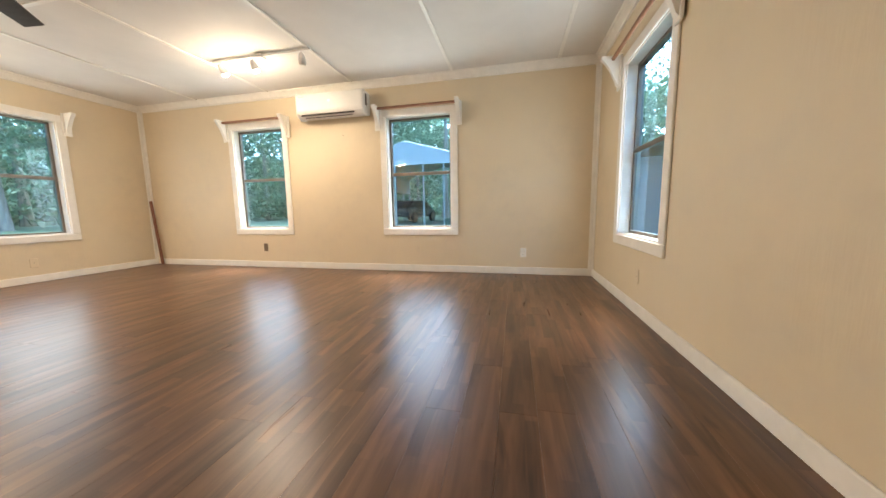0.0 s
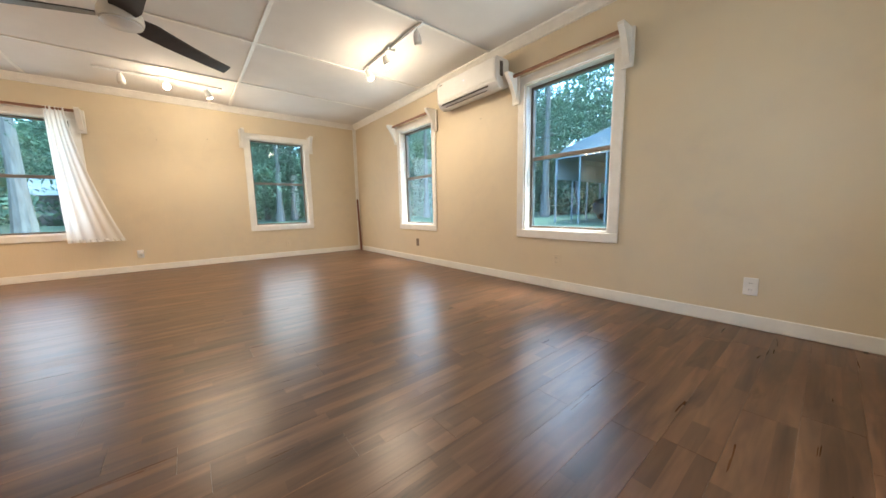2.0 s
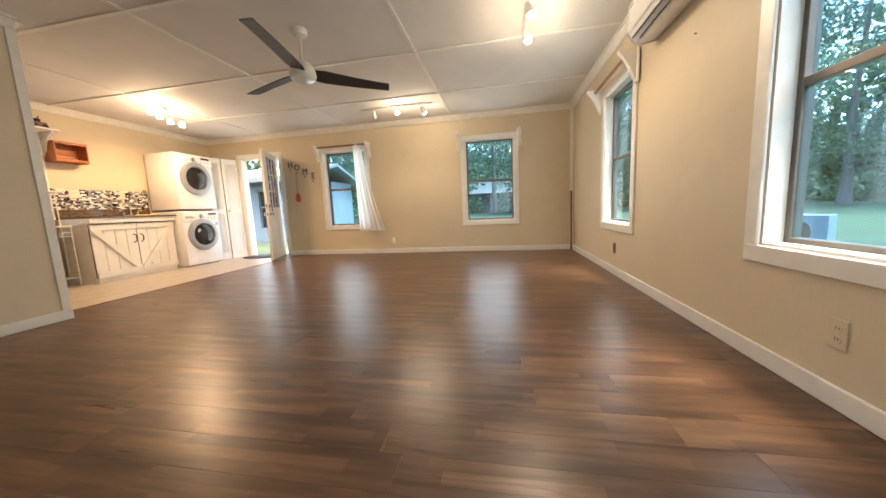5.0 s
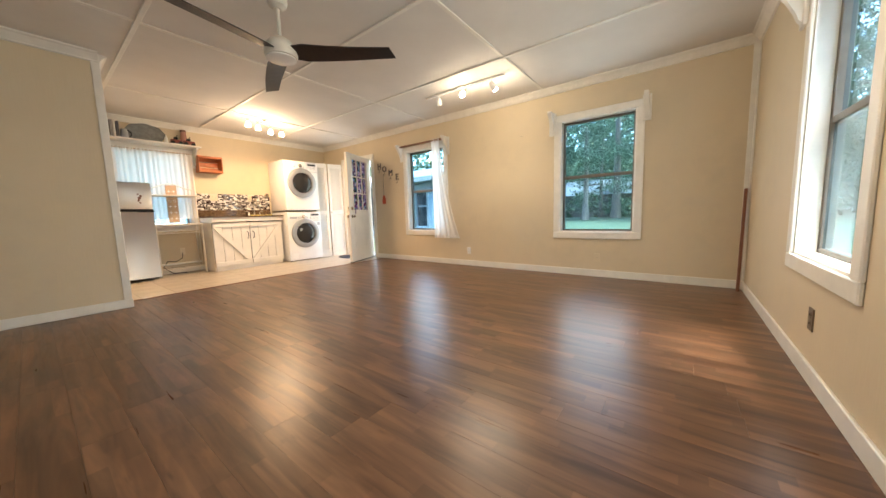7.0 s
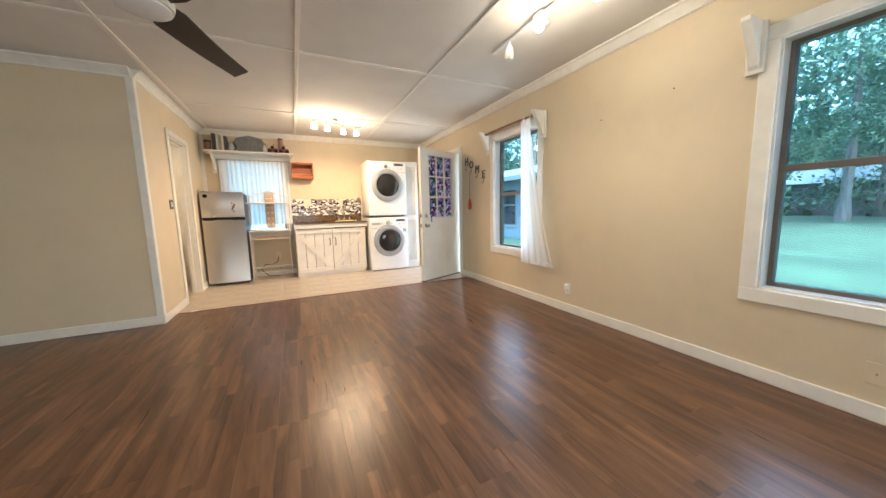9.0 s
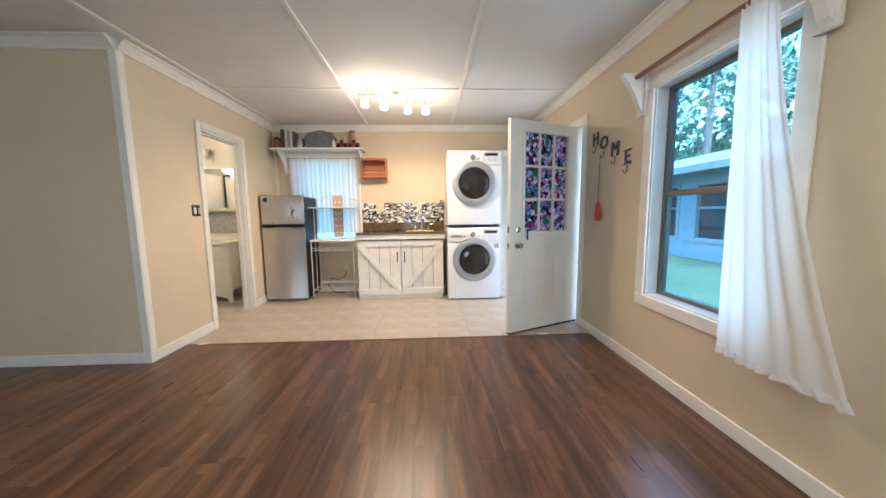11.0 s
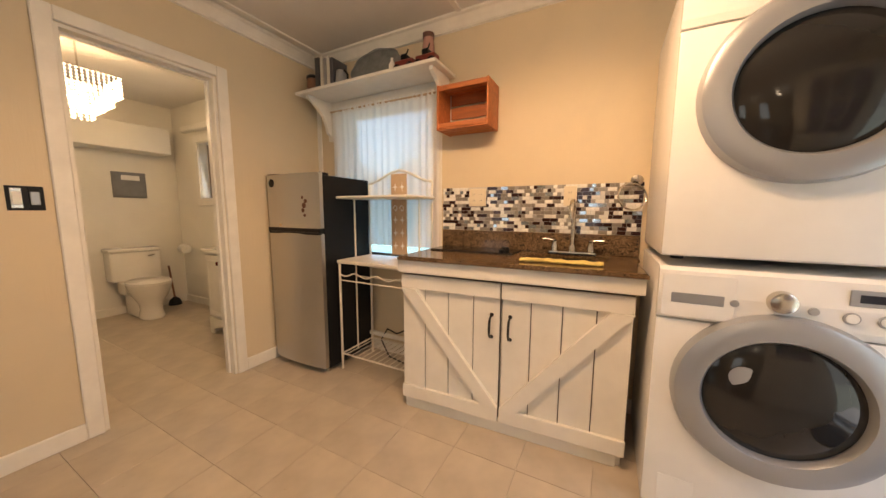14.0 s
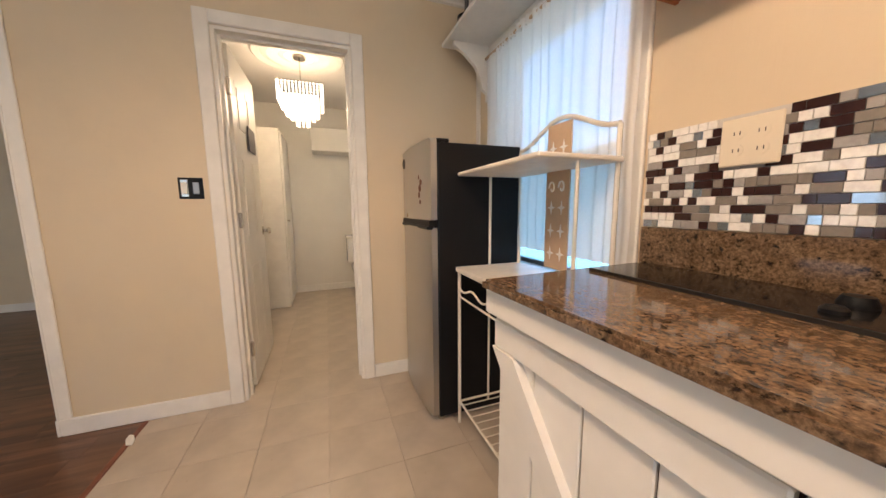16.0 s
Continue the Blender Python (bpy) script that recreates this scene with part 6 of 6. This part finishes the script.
# ---- outside ----
M_GRASS = plain("mown_grass", (0.050, 0.080, 0.042), 0.95, vary=0.45, scale=0.5, bump=0.5, fine=30)
M_BARK = plain("pine_bark", (0.22, 0.18, 0.15), 0.9, vary=0.45, scale=3, bump=0.6, fine=12, stretch=(3, 3, 0.5))
M_SIDING = plain("pale_vinyl_siding", (0.19, 0.25, 0.29), 0.6, vary=0.08)
M_ROOFM = plain("grey_metal_roof", (0.24, 0.26, 0.28), 0.5, metal=0.3)
M_DARKPANE = plain("dark_window_pane", (0.03, 0.035, 0.04), 0.08, bump=0)
M_CARPORT = plain("white_steel_sheet", (0.22, 0.24, 0.25), 0.45)
M_CAR = plain("dark_car_paint", (0.025, 0.03, 0.035), 0.2)


def leaf_material():
    m, t, b = nodes_of("tree_leaves")
    g = t.nodes.new("ShaderNodeNewGeometry")
    info = t.nodes.new("ShaderNodeObjectInfo")
    c = mixed(t, g.outputs["Random Per Island"], (0.05, 0.105, 0.06), (0.15, 0.23, 0.13))
    c = mixed(t, info.outputs["Random"], c, mixed(t, g.outputs["Random Per Island"], (0.045, 0.095, 0.06), (0.12, 0.20, 0.12)))
    t.links.new(c, b.inputs["Base Color"])
    b.inputs["Roughness"].default_value = 0.6
    tr = t.nodes.new("ShaderNodeBsdfTranslucent")
    t.links.new(c, tr.inputs[0])
    mix = t.nodes.new("ShaderNodeMixShader")
    mix.inputs[0].default_value = 0.35
    t.links.new(b.outputs[0], mix.inputs[1])
    t.links.new(tr.outputs[0], mix.inputs[2])
    t.links.new(mix.outputs[0], t.nodes["Material Output"].inputs[0])
    return m


M_LEAF = leaf_material()


def ground_z(x, y):
    """Low beside the house, rising gently over the lawn."""
    d = max(W - T - x, x - E - T, S - T - y, y - N - T, 0)
    k = min(1, max(0, (d - 2) / 14))
    return -0.5 + 0.55 * k * k * (3 - 2 * k)


bm = bmesh.new()
ticks = [-900, -300, -120, -60, -40] + [-30 + i * 1.5 for i in range(47)] + [50, 80, 150, 300, 900]
grid = [[bm.verts.new((x, y, ground_z(x, y))) for x in ticks] for y in ticks]
for p, q in zip(grid, grid[1:]):
    for i in range(len(ticks) - 1):
        bm.faces.new((p[i], p[i + 1], q[i + 1], q[i]))
tagged(part("ground", bm, M_GRASS, smooth=True), "mown green lawn round the house", "ground", kind="structure")
structure("doorstep", box((W - T - 1.3, -2.5, -0.5), (W - T - 0.035, -0.9, -0.08), 0.02), plain("concrete", (0.36, 0.36, 0.35), 0.9, vary=0.2), "grey concrete doorstep outside the entry door", "doorstep")
structure("outer_skirt", wall_mesh("x", W - T - 0.02, W - T - 0.005, S - T, N + T, -0.6, -0.1), M_SIDING, "pale skirting under the house wall", "wall")
structure("roof", box((W - 0.5, S - 0.5, H + 0.101), (E + 0.5, N + 0.5, H + 0.22)), M_ROOFM, "grey metal roof of the house", "roof")


def leaves(bm, centre, spread, n, size, rng):
    for _ in range(n):
        while True:
            p = Vector((rng.uniform(-1, 1), rng.uniform(-1, 1), rng.uniform(-1, 1)))
            if 0.15 < p.length < 1:
                break
        c = Vector(centre) + Vector((p.x * spread[0], p.y * spread[1], p.z * spread[2]))
        s = size * rng.uniform(0.5, 1.3)
        q = Euler((rng.uniform(-1.2, 1.2), rng.uniform(-1.2, 1.2), rng.uniform(0, 6.3))).to_matrix()
        vs = [bm.verts.new(c + q @ Vector(v)) for v in ((-s, 0, 0), (-s * 0.2, -s * 0.45, 0.1 * s), (s, 0, 0), (0.1 * s, s * 0.5, -0.1 * s))]
        bm.faces.new(vs)


def tree(name, h, r, crown_from, clumps, seed, label):
    rng = random.Random(seed)
    th = thing(name, label, "tree", (0, 0, -60), 0, "trees round the lawn")
    pts = [(0.12 * math.sin(i * 0.9 + seed) * i / 8, 0.12 * math.cos(i * 0.7 + seed) * i / 8, h * i / 8 - 0.2) for i in range(9)]
    part("trunk", tube(pts, lambda f: r * (1 - 0.85 * f) * (1 + 0.45 * max(0, 0.08 - f) / 0.08), 10), M_BARK, th, smooth=True)
    crown = bmesh.new()
    for i in range(clumps):
        f = crown_from + (1 - crown_from) * (i + rng.random()) / clumps
        a = rng.uniform(0, 6.3)
        reach = h * 0.26 * (1.15 - f) * rng.uniform(0.5, 1.2) + 0.4
        base = Vector((0, 0, h * f))
        tip = base + Vector((math.cos(a) * reach, math.sin(a) * reach, reach * rng.uniform(-0.1, 0.35)))
        if i % 3 == 0:
            part("limb", tube([base, (base + tip) / 2 + Vector((0, 0, 0.15)), tip], lambda u: r * 0.28 * (1.1 - f) * (1.05 - u), 5), M_BARK, th)
        sp = rng.uniform(0.7, 1.5)
        leaves(crown, tip, (sp * 1.2, sp * 1.2, sp * 0.7), 200, 0.11, rng)
    ob = part("crown", crown, M_LEAF, th)
    return th


kinds = [tree("pine_tree", 19, 0.30, 0.30, 44, 1, "tall pine tree with a rough trunk at the lawn's edge"), tree("oak_tree", 13, 0.24, 0.16, 46, 2, "broad leafy tree with a dense green crown"),
         tree("maple_tree", 10, 0.24, 0.12, 40, 3, "small leafy tree with low branches")]
# unseen ones, (-4.6, -12.5) to (9, 3), are added to shade the house's windows
places = [(-13.8, 24, 0), (-17.0, 25.5, 0), (-21, 22, 1), (-9, 31, 1), (-3, 33, 0), (2, 29, 1), (6, 24, 0), (9, 17, 1), (-25, 29, 0), (-29, 21, 1), (-25, 14.5, 1), (-31, 13, 0),
          (-35, 8, 1), (-27, 7.5, 1), (-33, 2.5, 0), (-38, -3, 1), (-24, -4.5, 0), (-26, -9, 1), (-20, -16, 0), (-17, -21, 1), (-9, -17, 1), (-2, -15, 0), (-4.6, -12.5, 1), (-6.5, -15, 0), (-0.5, -19, 0), (-3.5, -18, 1), (11, 8.5, 0), (9, 3, 1), (3, -18, 1),
          (10, 6, 1), (13, 0, 0), (14, 11, 2), (-36, 17, 0), (-30, -15, 0), (-14, 34, 1), (-20, 33, 0), (-15, 31, 2), (-26, 4.5, 0), (-30, 6, 1), (-31, 9.5, 1), (-27, 12, 0), (-34, -1, 0), (-29, -2.5, 1), (-11, 29, 0), (-23, 19, 0), (-27, 17, 1), (-19, 29, 1), (-6, 30, 0)]
rng = random.Random(9)
used = set()
for x, y, k in places:
    m = pose(x, y, ground_z(x, y) - 0.05, 0, 0, rng.uniform(0, 360)) @ Matrix.Scale(rng.uniform(0.85, 1.15), 4)
    if k not in used:
        used.add(k)
        kinds[k].matrix_world = m
    else:
        ob = copy_thing(kinds[k], m)
        ob.scale = m.to_scale()

# woods behind, past counting
bm = bmesh.new()
for i in range(1500):
    a = rng.uniform(0.2, 5.2)
    d = rng.uniform(40, 58)
    leaves(bm, (d * math.cos(a) - 2, d * math.sin(a), rng.uniform(0.5, 15)), (3.4, 3.4, 2.4), 60, 0.5, rng)
tagged(part("far_woods", bm, M_LEAF), "dark green woods beyond the lawn", "woods", kind="stuff")
bm = bmesh.new()
for i in range(150):
    a = rng.uniform(0.9, 4.3)
    d = rng.uniform(33, 39)
    leaves(bm, (d * math.cos(a) - 2, d * math.sin(a), rng.uniform(0.4, 1.6)), (1.6, 1.6, 1.0), 60, 0.26, rng)
tagged(part("undergrowth", bm, M_LEAF), "bushy undergrowth along the edge of the woods", "bushes", kind="stuff")


# a darker belt of woods closing the view
bm = bmesh.new()
rows = []
for i in range(181):
    a = 2 * math.pi * i / 180
    d = 66 + 3 * noise.noise((i * 0.7, 0, 0))
    top = 11 + 4 * noise.noise((math.cos(a) * 9, math.sin(a) * 9, 3)) + 1.5 * noise.noise((i * 1.3, 1, 0))
    rows.append([bm.verts.new((d * math.cos(a), d * math.sin(a), z)) for z in (-1, top * 0.5, top)])
for p, q in zip(rows, rows[1:]):
    for k in range(2):
        bm.faces.new((p[k], q[k], q[k + 1], p[k + 1]))
tagged(part("backdrop", bm, plain("distant_woods", (0.06, 0.09, 0.045), 0.95, vary=0.6, scale=0.6, bump=0.8, fine=2.0)), "dark belt of distant woods", "woods", kind="structure")


# neighbouring house opposite the entry door
def near_house():
    x, y0, y1, g = -12.5, -17.0, -5.35, -0.45
    th = thing("neighbour_house", "pale sided single storey house with a grey metal roof", "house", (x, (y0 + y1) / 2, g))
    inv = pose(-x, -(y0 + y1) / 2, -g)
    holes = []
    wins = [(-6.35, -5.65), (-7.8, -6.8), (-9.7, -8.6), (-11.6, -10.5), (-13.8, -12.7)]
    holes = [(a, b, 0.30, 2.0) for a, b in wins]
    part("wall", moved(wall_mesh("x", x - 0.2, x, y0, y1, g - 0.2, 2.5, holes), inv), M_SIDING, th)
    part("wall", moved(wall_mesh("y", y1 - 0.2, y1, x - 4.2, x - 0.2, g - 0.2, 2.5), inv), M_SIDING, th)
    part("wall", moved(wall_mesh("y", y0, y0 + 0.2, x - 4.2, x - 0.2, g - 0.2, 2.5), inv), M_SIDING, th)
    part("wall", moved(wall_mesh("x", x - 4.4, x - 4.2, y0, y1, g - 0.2, 2.5), inv), M_SIDING, th)
    roof = extrude([(x + 0.6, 2.42), (x + 0.6, 2.56), (x - 2.1, 3.35), (x - 4.8, 2.56), (x - 4.8, 2.42), (x - 2.1, 3.2)], y1 - y0 + 1.0, "y")
    part("roof", moved(roof, inv @ pose(0, y0 - 0.5, 0)), M_ROOFM, th)
    part("fascia", moved(box((x + 0.601, y0 - 0.5, 2.36), (x + 0.64, y1 + 0.5, 2.58), 0.01), inv), M_CARPORT, th)
    part("ceiling_board", moved(box((x - 4.2, y0, 2.40), (x + 0.6, y1, 2.419)), inv), M_CARPORT, th)
    for z in [g + 0.2 * i for i in range(1, 14)]:
        for a, b in ((y0, y1),):
            if z < 0.25 or z > 2.05:
                part("siding_board", moved(box((x + 0.0005, a, z), (x + 0.012, b, z + 0.19), 0.004), inv), M_SIDING, th)
    for a, b in wins:
        w = part("window", moved(box((x - 0.12, a, 0.30), (x - 0.10, b, 2.0)), inv), M_DARKPANE, th, "dark double window")
        for p, q in (((x - 0.02, a - 0.1, 0.2), (x + 0.04, b + 0.1, 0.30)), ((x - 0.02, a - 0.1, 2.0), (x + 0.04, b + 0.1, 2.1)), ((x - 0.02, a - 0.1, 0.3), (x + 0.04, a, 2.0)), ((x - 0.02, b, 0.3), (x + 0.04, b + 0.1, 2.0)), ((x - 0.08, a, 1.25), (x - 0.02, b, 1.32))):
            part("frame_bar", moved(box(p, q), inv), M_CARPORT, w)


near_house()


def far_house(x, y, rz, label):
    th = thing("distant_house", label, "house", (x, y, 0.05), rz)
    part("wall", box((-7, -4, -0.2), (7, 4, 2.5)), plain("far_brick", (0.20, 0.17, 0.16), 0.8), th)
    part("roof", extrude([(-4.6, 2.45), (4.6, 2.45), (0, 4.4)], 15.0, "x"), M_ROOFM, th).location = (-7.5, 0, 0)
    part("vent", lathe([(0.15, 3.3), (0.15, 4.9), (0, 4.95)], 10), M_CARPORT, th).location = (1, -1.5, 0)
    for i in range(4):
        part("window", box((-5.5 + i * 3, -4.04, 0.7), (-4.2 + i * 3, -4.001, 1.9), 0.01), M_DARKPANE, th)


far_house(-44, -1, -85, "distant single storey house with a grey roof")


# open steel carport with a gable roof
def carport(x0, x1, y0, y1, eave, ridge):
    th = thing("carport", "white steel carport with an arched roof on thin posts", "carport", ((x0 + x1) / 2, y0, ground_z((x0 + x1) / 2, y0)))
    w = (x1 - x0) / 2
    g = 0.0
    prof = [(-w, eave - 1.0), (-w, eave), (-w + 0.12, eave + 0.22), (-w + 0.5, eave + 0.45), (0, ridge), (w - 0.5, eave + 0.45), (w - 0.12, eave + 0.22), (w, eave), (w, eave - 1.0)]
    inner = [(u * 0.985, v - 0.03) for u, v in reversed(prof)]
    sheet = extrude(prof + inner, y1 - y0, "y")
    part("roof", sheet, M_CARPORT, th)
    gable = [p for p in prof[1:-1]]
    part("gable", moved(extrude([(-w, eave)] + prof[2:7] + [(w, eave)], 0.03, "y"), pose(0, -0.04, 0)), M_CARPORT, th)
    for i in range(5):
        part("rib", tube([(u * 1.004, (y1 - y0) * i / 4, v + 0.02) for u, v in prof], 0.05, 6), M_CARPORT, th)
    n = 7
    for i in range(n):
        for s in (-w, w):
            part("post", box((s - 0.035, (y1 - y0) * i / (n - 1) - 0.035, -0.3), (s + 0.035, (y1 - y0) * i / (n - 1) + 0.035, eave)), M_CARPORT, th)
    for u in (-w * 0.6, -w * 0.2, w * 0.3, w * 0.65):
        part("post", box((u - 0.03, -0.035, -0.3), (u + 0.03, 0.035, eave + 0.3)), M_CARPORT, th)


carport(-8.6, -2.2, 17.0, 27.0, 3.3, 4.5)
carport(-0.6, 2.4, 13.0, 18.0, 2.2, 3.0)


def car(x, y, rz):
    th = thing("parked_car", "dark car parked under the carport", "car", (x, y, ground_z(x, y)), rz)
    body = extrude([(-2.2, 0.35), (2.2, 0.35), (2.25, 0.7), (1.3, 0.85), (0.7, 1.4), (-1.1, 1.42), (-1.9, 0.95), (-2.25, 0.85)], 1.75, "y")
    bmesh.ops.bevel(body, geom=body.edges[:], offset=0.08, segments=2, affect="EDGES")
    part("body", moved(body, pose(0, -0.875, 0)), M_CAR, th, smooth=True)
    for sy in (-0.88, 0.86):
        part("window", box((-1.0, sy, 0.95), (0.55, sy + 0.02, 1.3), 0.005), M_DARKPANE, th)
        for sx in (-1.35, 1.35):
            part("wheel", moved(lathe([(0.2, -0.1), (0.33, -0.1), (0.33, 0.1), (0.2, 0.1)], 20), pose(sx, sy, 0.33, 90)), M_BLACK, th)


car(-6.6, 21.5, 80)
th = thing("outdoor_unit", "grey outdoor condenser unit standing on the lawn", "condenser", (-7.7, 9.7, ground_z(-7.7, 9.7) - 0.03), 30)
part("casing", box((-0.42, -0.16, 0.05), (0.42, 0.16, 0.80), 0.02, 2), M_SIDING, th)
part("grille", moved(lathe([(0, 0), (0.28, 0), (0.28, 0.012), (0.26, 0.018), (0, 0.016)], 24), pose(-0.1, -0.16, 0.43, 90)), M_DARKMETAL, th)
for sx in (-0.3, 0.3):
    part("foot", box((sx - 0.04, -0.18, 0.0), (sx + 0.04, 0.18, 0.05)), M_BLACK, th)

# pale shed east of the house
M_SHED = plain("weathered_grey_boards", (0.13, 0.135, 0.14), 0.8, vary=0.25, stretch=(6, 6, 0.6))
th = thing("garden_shed", "pale shed with a dark doorway beside the house", "shed", (4.2, 8.2, ground_z(4.2, 8.2)), -12)
part("wall", wall_mesh("y", 0, 0.1, -1.2, 2.4, -0.3, 2.4, [(0.5, 1.4, -0.3, 1.9)]), M_SHED, th)
part("wall", wall_mesh("x", -1.2, -1.1, 0.1, 3, -0.3, 2.4), M_SHED, th)
part("wall", wall_mesh("x", 2.3, 2.4, 0.1, 3, -0.3, 2.4), M_SHED, th)
part("wall", wall_mesh("y", 2.9, 3.0, -1.1, 2.3, -0.3, 2.4), M_SHED, th)
part("roof", moved(extrude([(-1.5, 2.4), (0.6, 3.1), (2.7, 2.4), (2.7, 2.5), (0.6, 3.22), (-1.5, 2.5)], 3.5, "y"), pose(0, -0.3, 0)), M_ROOFM, th)

# ---- floor planks, floor tiles and mosaic ----
floor_ob, tiles_ob = bpy.data.objects["floor"], bpy.data.objects["tile_floor"]


def piece_mesh(name, sx, sy, sz, bevel, material):
    me = bpy.data.meshes.new(name)
    bm = bmesh.new()
    c = bevel
    lo = [(-sx / 2, -sy / 2, -sz), (sx / 2, -sy / 2, -sz), (sx / 2, sy / 2, -sz), (-sx / 2, sy / 2, -sz)]
    md = [(x, y, -c) for x, y, _ in lo]
    hi = [(x - math.copysign(c, x), y - math.copysign(c, y), 0) for x, y, _ in lo]
    rings = [[bm.verts.new(p) for p in r] for r in (lo, md, hi)]
    for p, q in zip(rings, rings[1:]):
        for i in range(4):
            bm.faces.new((p[i], p[(i + 1) % 4], q[(i + 1) % 4], q[i]))
    bm.faces.new(rings[2])
    bm.to_mesh(me)
    bm.free()
    me.materials.append(material)
    return me


rng = random.Random(4)
PW, PL, G = 0.152, 1.22, 0.0005
meshes = {}
x = W
while x < E - 0.01:
    w = min(PW, E - x)
    y = FX + 0.006 - rng.uniform(0, PL)
    while y < N:
        a, b = max(y, FX + 0.006), min(y + PL, N)
        if b - a > 0.02 and not (x + w / 2 > PX + 0.05 and b < PY):
            key = (round(w, 3), round(b - a, 3))
            if key not in meshes:
                meshes[key] = piece_mesh("plank", w - G, b - a - G, 0.0115, 0.0004, M_FLOOR)
            ob = new("plank", meshes[key])
            ob.parent = floor_ob
            ob.location = (x + w / 2, (a + b) / 2, 0.0)
        y += PL
    x += PW

TS = 0.318
me_cache = {}
x = -3.03 - 8 * TS
while x < E:
    y = -1.24 + TS
    while y > S - TS:
        xa, xb = max(x, W), min(x + TS, E)
        ya, yb = max(y - TS, S), min(y, FX - 0.018)
        if xb - xa > 0.03 and yb - ya > 0.02:
            key = (round(xb - xa, 3), round(yb - ya, 3))
            if key not in me_cache:
                me_cache[key] = piece_mesh("tile", xb - xa - 0.0016, yb - ya - 0.0016, 0.0078, 0.0006, M_TILE)
            ob = new("tile", me_cache[key])
            ob.parent = tiles_ob
            ob.location = ((xa + xb) / 2, (ya + yb) / 2, 0.0)
        y -= TS
    x += TS

# mosaic backsplash: short and long glass bricks in a running bond
def mosaic_material(name, colour, rough, metal=0.0):
    m, t, b = nodes_of(name)
    info = t.nodes.new("ShaderNodeObjectInfo")
    g = noise_of(t, 55, 3, 0.6)
    mx = mixed(t, info.outputs["Random"], tuple(c * 0.8 for c in colour), tuple(min(1, c * 1.2) for c in colour))
    t.links.new(mixed(t, ramped(t, g, 0.4, 0.75), mx, tuple(c * 0.82 for c in colour)), b.inputs["Base Color"])
    b.inputs["Roughness"].default_value, b.inputs["Metallic"].default_value = rough, metal
    return m


MOS = [mosaic_material("white_glass_tile", (0.86, 0.84, 0.80), 0.10), mosaic_material("taupe_stone_tile", (0.23, 0.205, 0.175), 0.3), mosaic_material("light_grey_tile", (0.36, 0.345, 0.33), 0.2),
       mosaic_material("dark_brown_glass_tile", (0.035, 0.014, 0.012), 0.08), mosaic_material("blue_grey_mirror_tile", (0.42, 0.48, 0.54), 0.08, 0.8), mosaic_material("red_glass_tile", (0.30, 0.02, 0.02), 0.1)]
mos = thing("mosaic_backsplash", "glass and stone mosaic backsplash in white, grey and dark brown", "backsplash", (-3.515, S, 1.067))
part("grout_bed", box((-0.632, 0.0005, 0), (0.622, 0.003, 0.2975)), plain("white_grout", (0.55, 0.53, 0.50), 0.9), mos)
TH, L, SH = 0.0229, 0.048, 0.024
rng = random.Random(21)
brick, rest, count = {}, bmesh.new(), 0
for row in range(13):
    x = -0.632 - (row % 2) * 0.026 * (1 if row % 4 < 2 else 0.5)
    while x < 0.615:
        w = L if rng.random() < 0.36 else SH
        a, b = max(x, -0.632), min(x + w, 0.622)
        top_gap = row >= 12 and 0.27 < (a + b) / 2 < 0.42
        if b - a > 0.012 and not top_gap:
            mat = MOS[rng.choices(range(6), (0.33, 0.22, 0.12, 0.25, 0.08, 0.0))[0]]
            key = (round(b - a, 4), mat.name)
            if key not in brick:
                me = piece_mesh("mosaic_tile", b - a - 0.0016, TH - 0.0016, 0.005, 0.0006, mat)
                me.transform(Matrix.Rotation(radians(-90), 4, "X"))
                brick[key] = me
            place = ((a + b) / 2, 0.008, (row + 0.5) * TH)
            if place[0] < 0.03:
                ob = new("mosaic_tile", brick[key])
                ob.parent = mos
                ob.location = place
                count += 1
            else:
                n0 = len(rest.faces)
                rest.from_mesh(brick[key])
                rest.verts.ensure_lookup_table()
                rest.faces.ensure_lookup_table()
                for f in rest.faces[n0:]:
                    f.material_index = MOS.index(mat)
                bmesh.ops.translate(rest, vec=place, verts=rest.verts[-12:])
        x += w
rest_ob = part("mosaic_tiles_beyond", rest, MOS[0], mos)
rest_ob["kind"] = "stuff"
for mat in MOS[1:]:
    rest_ob.data.materials.append(mat)
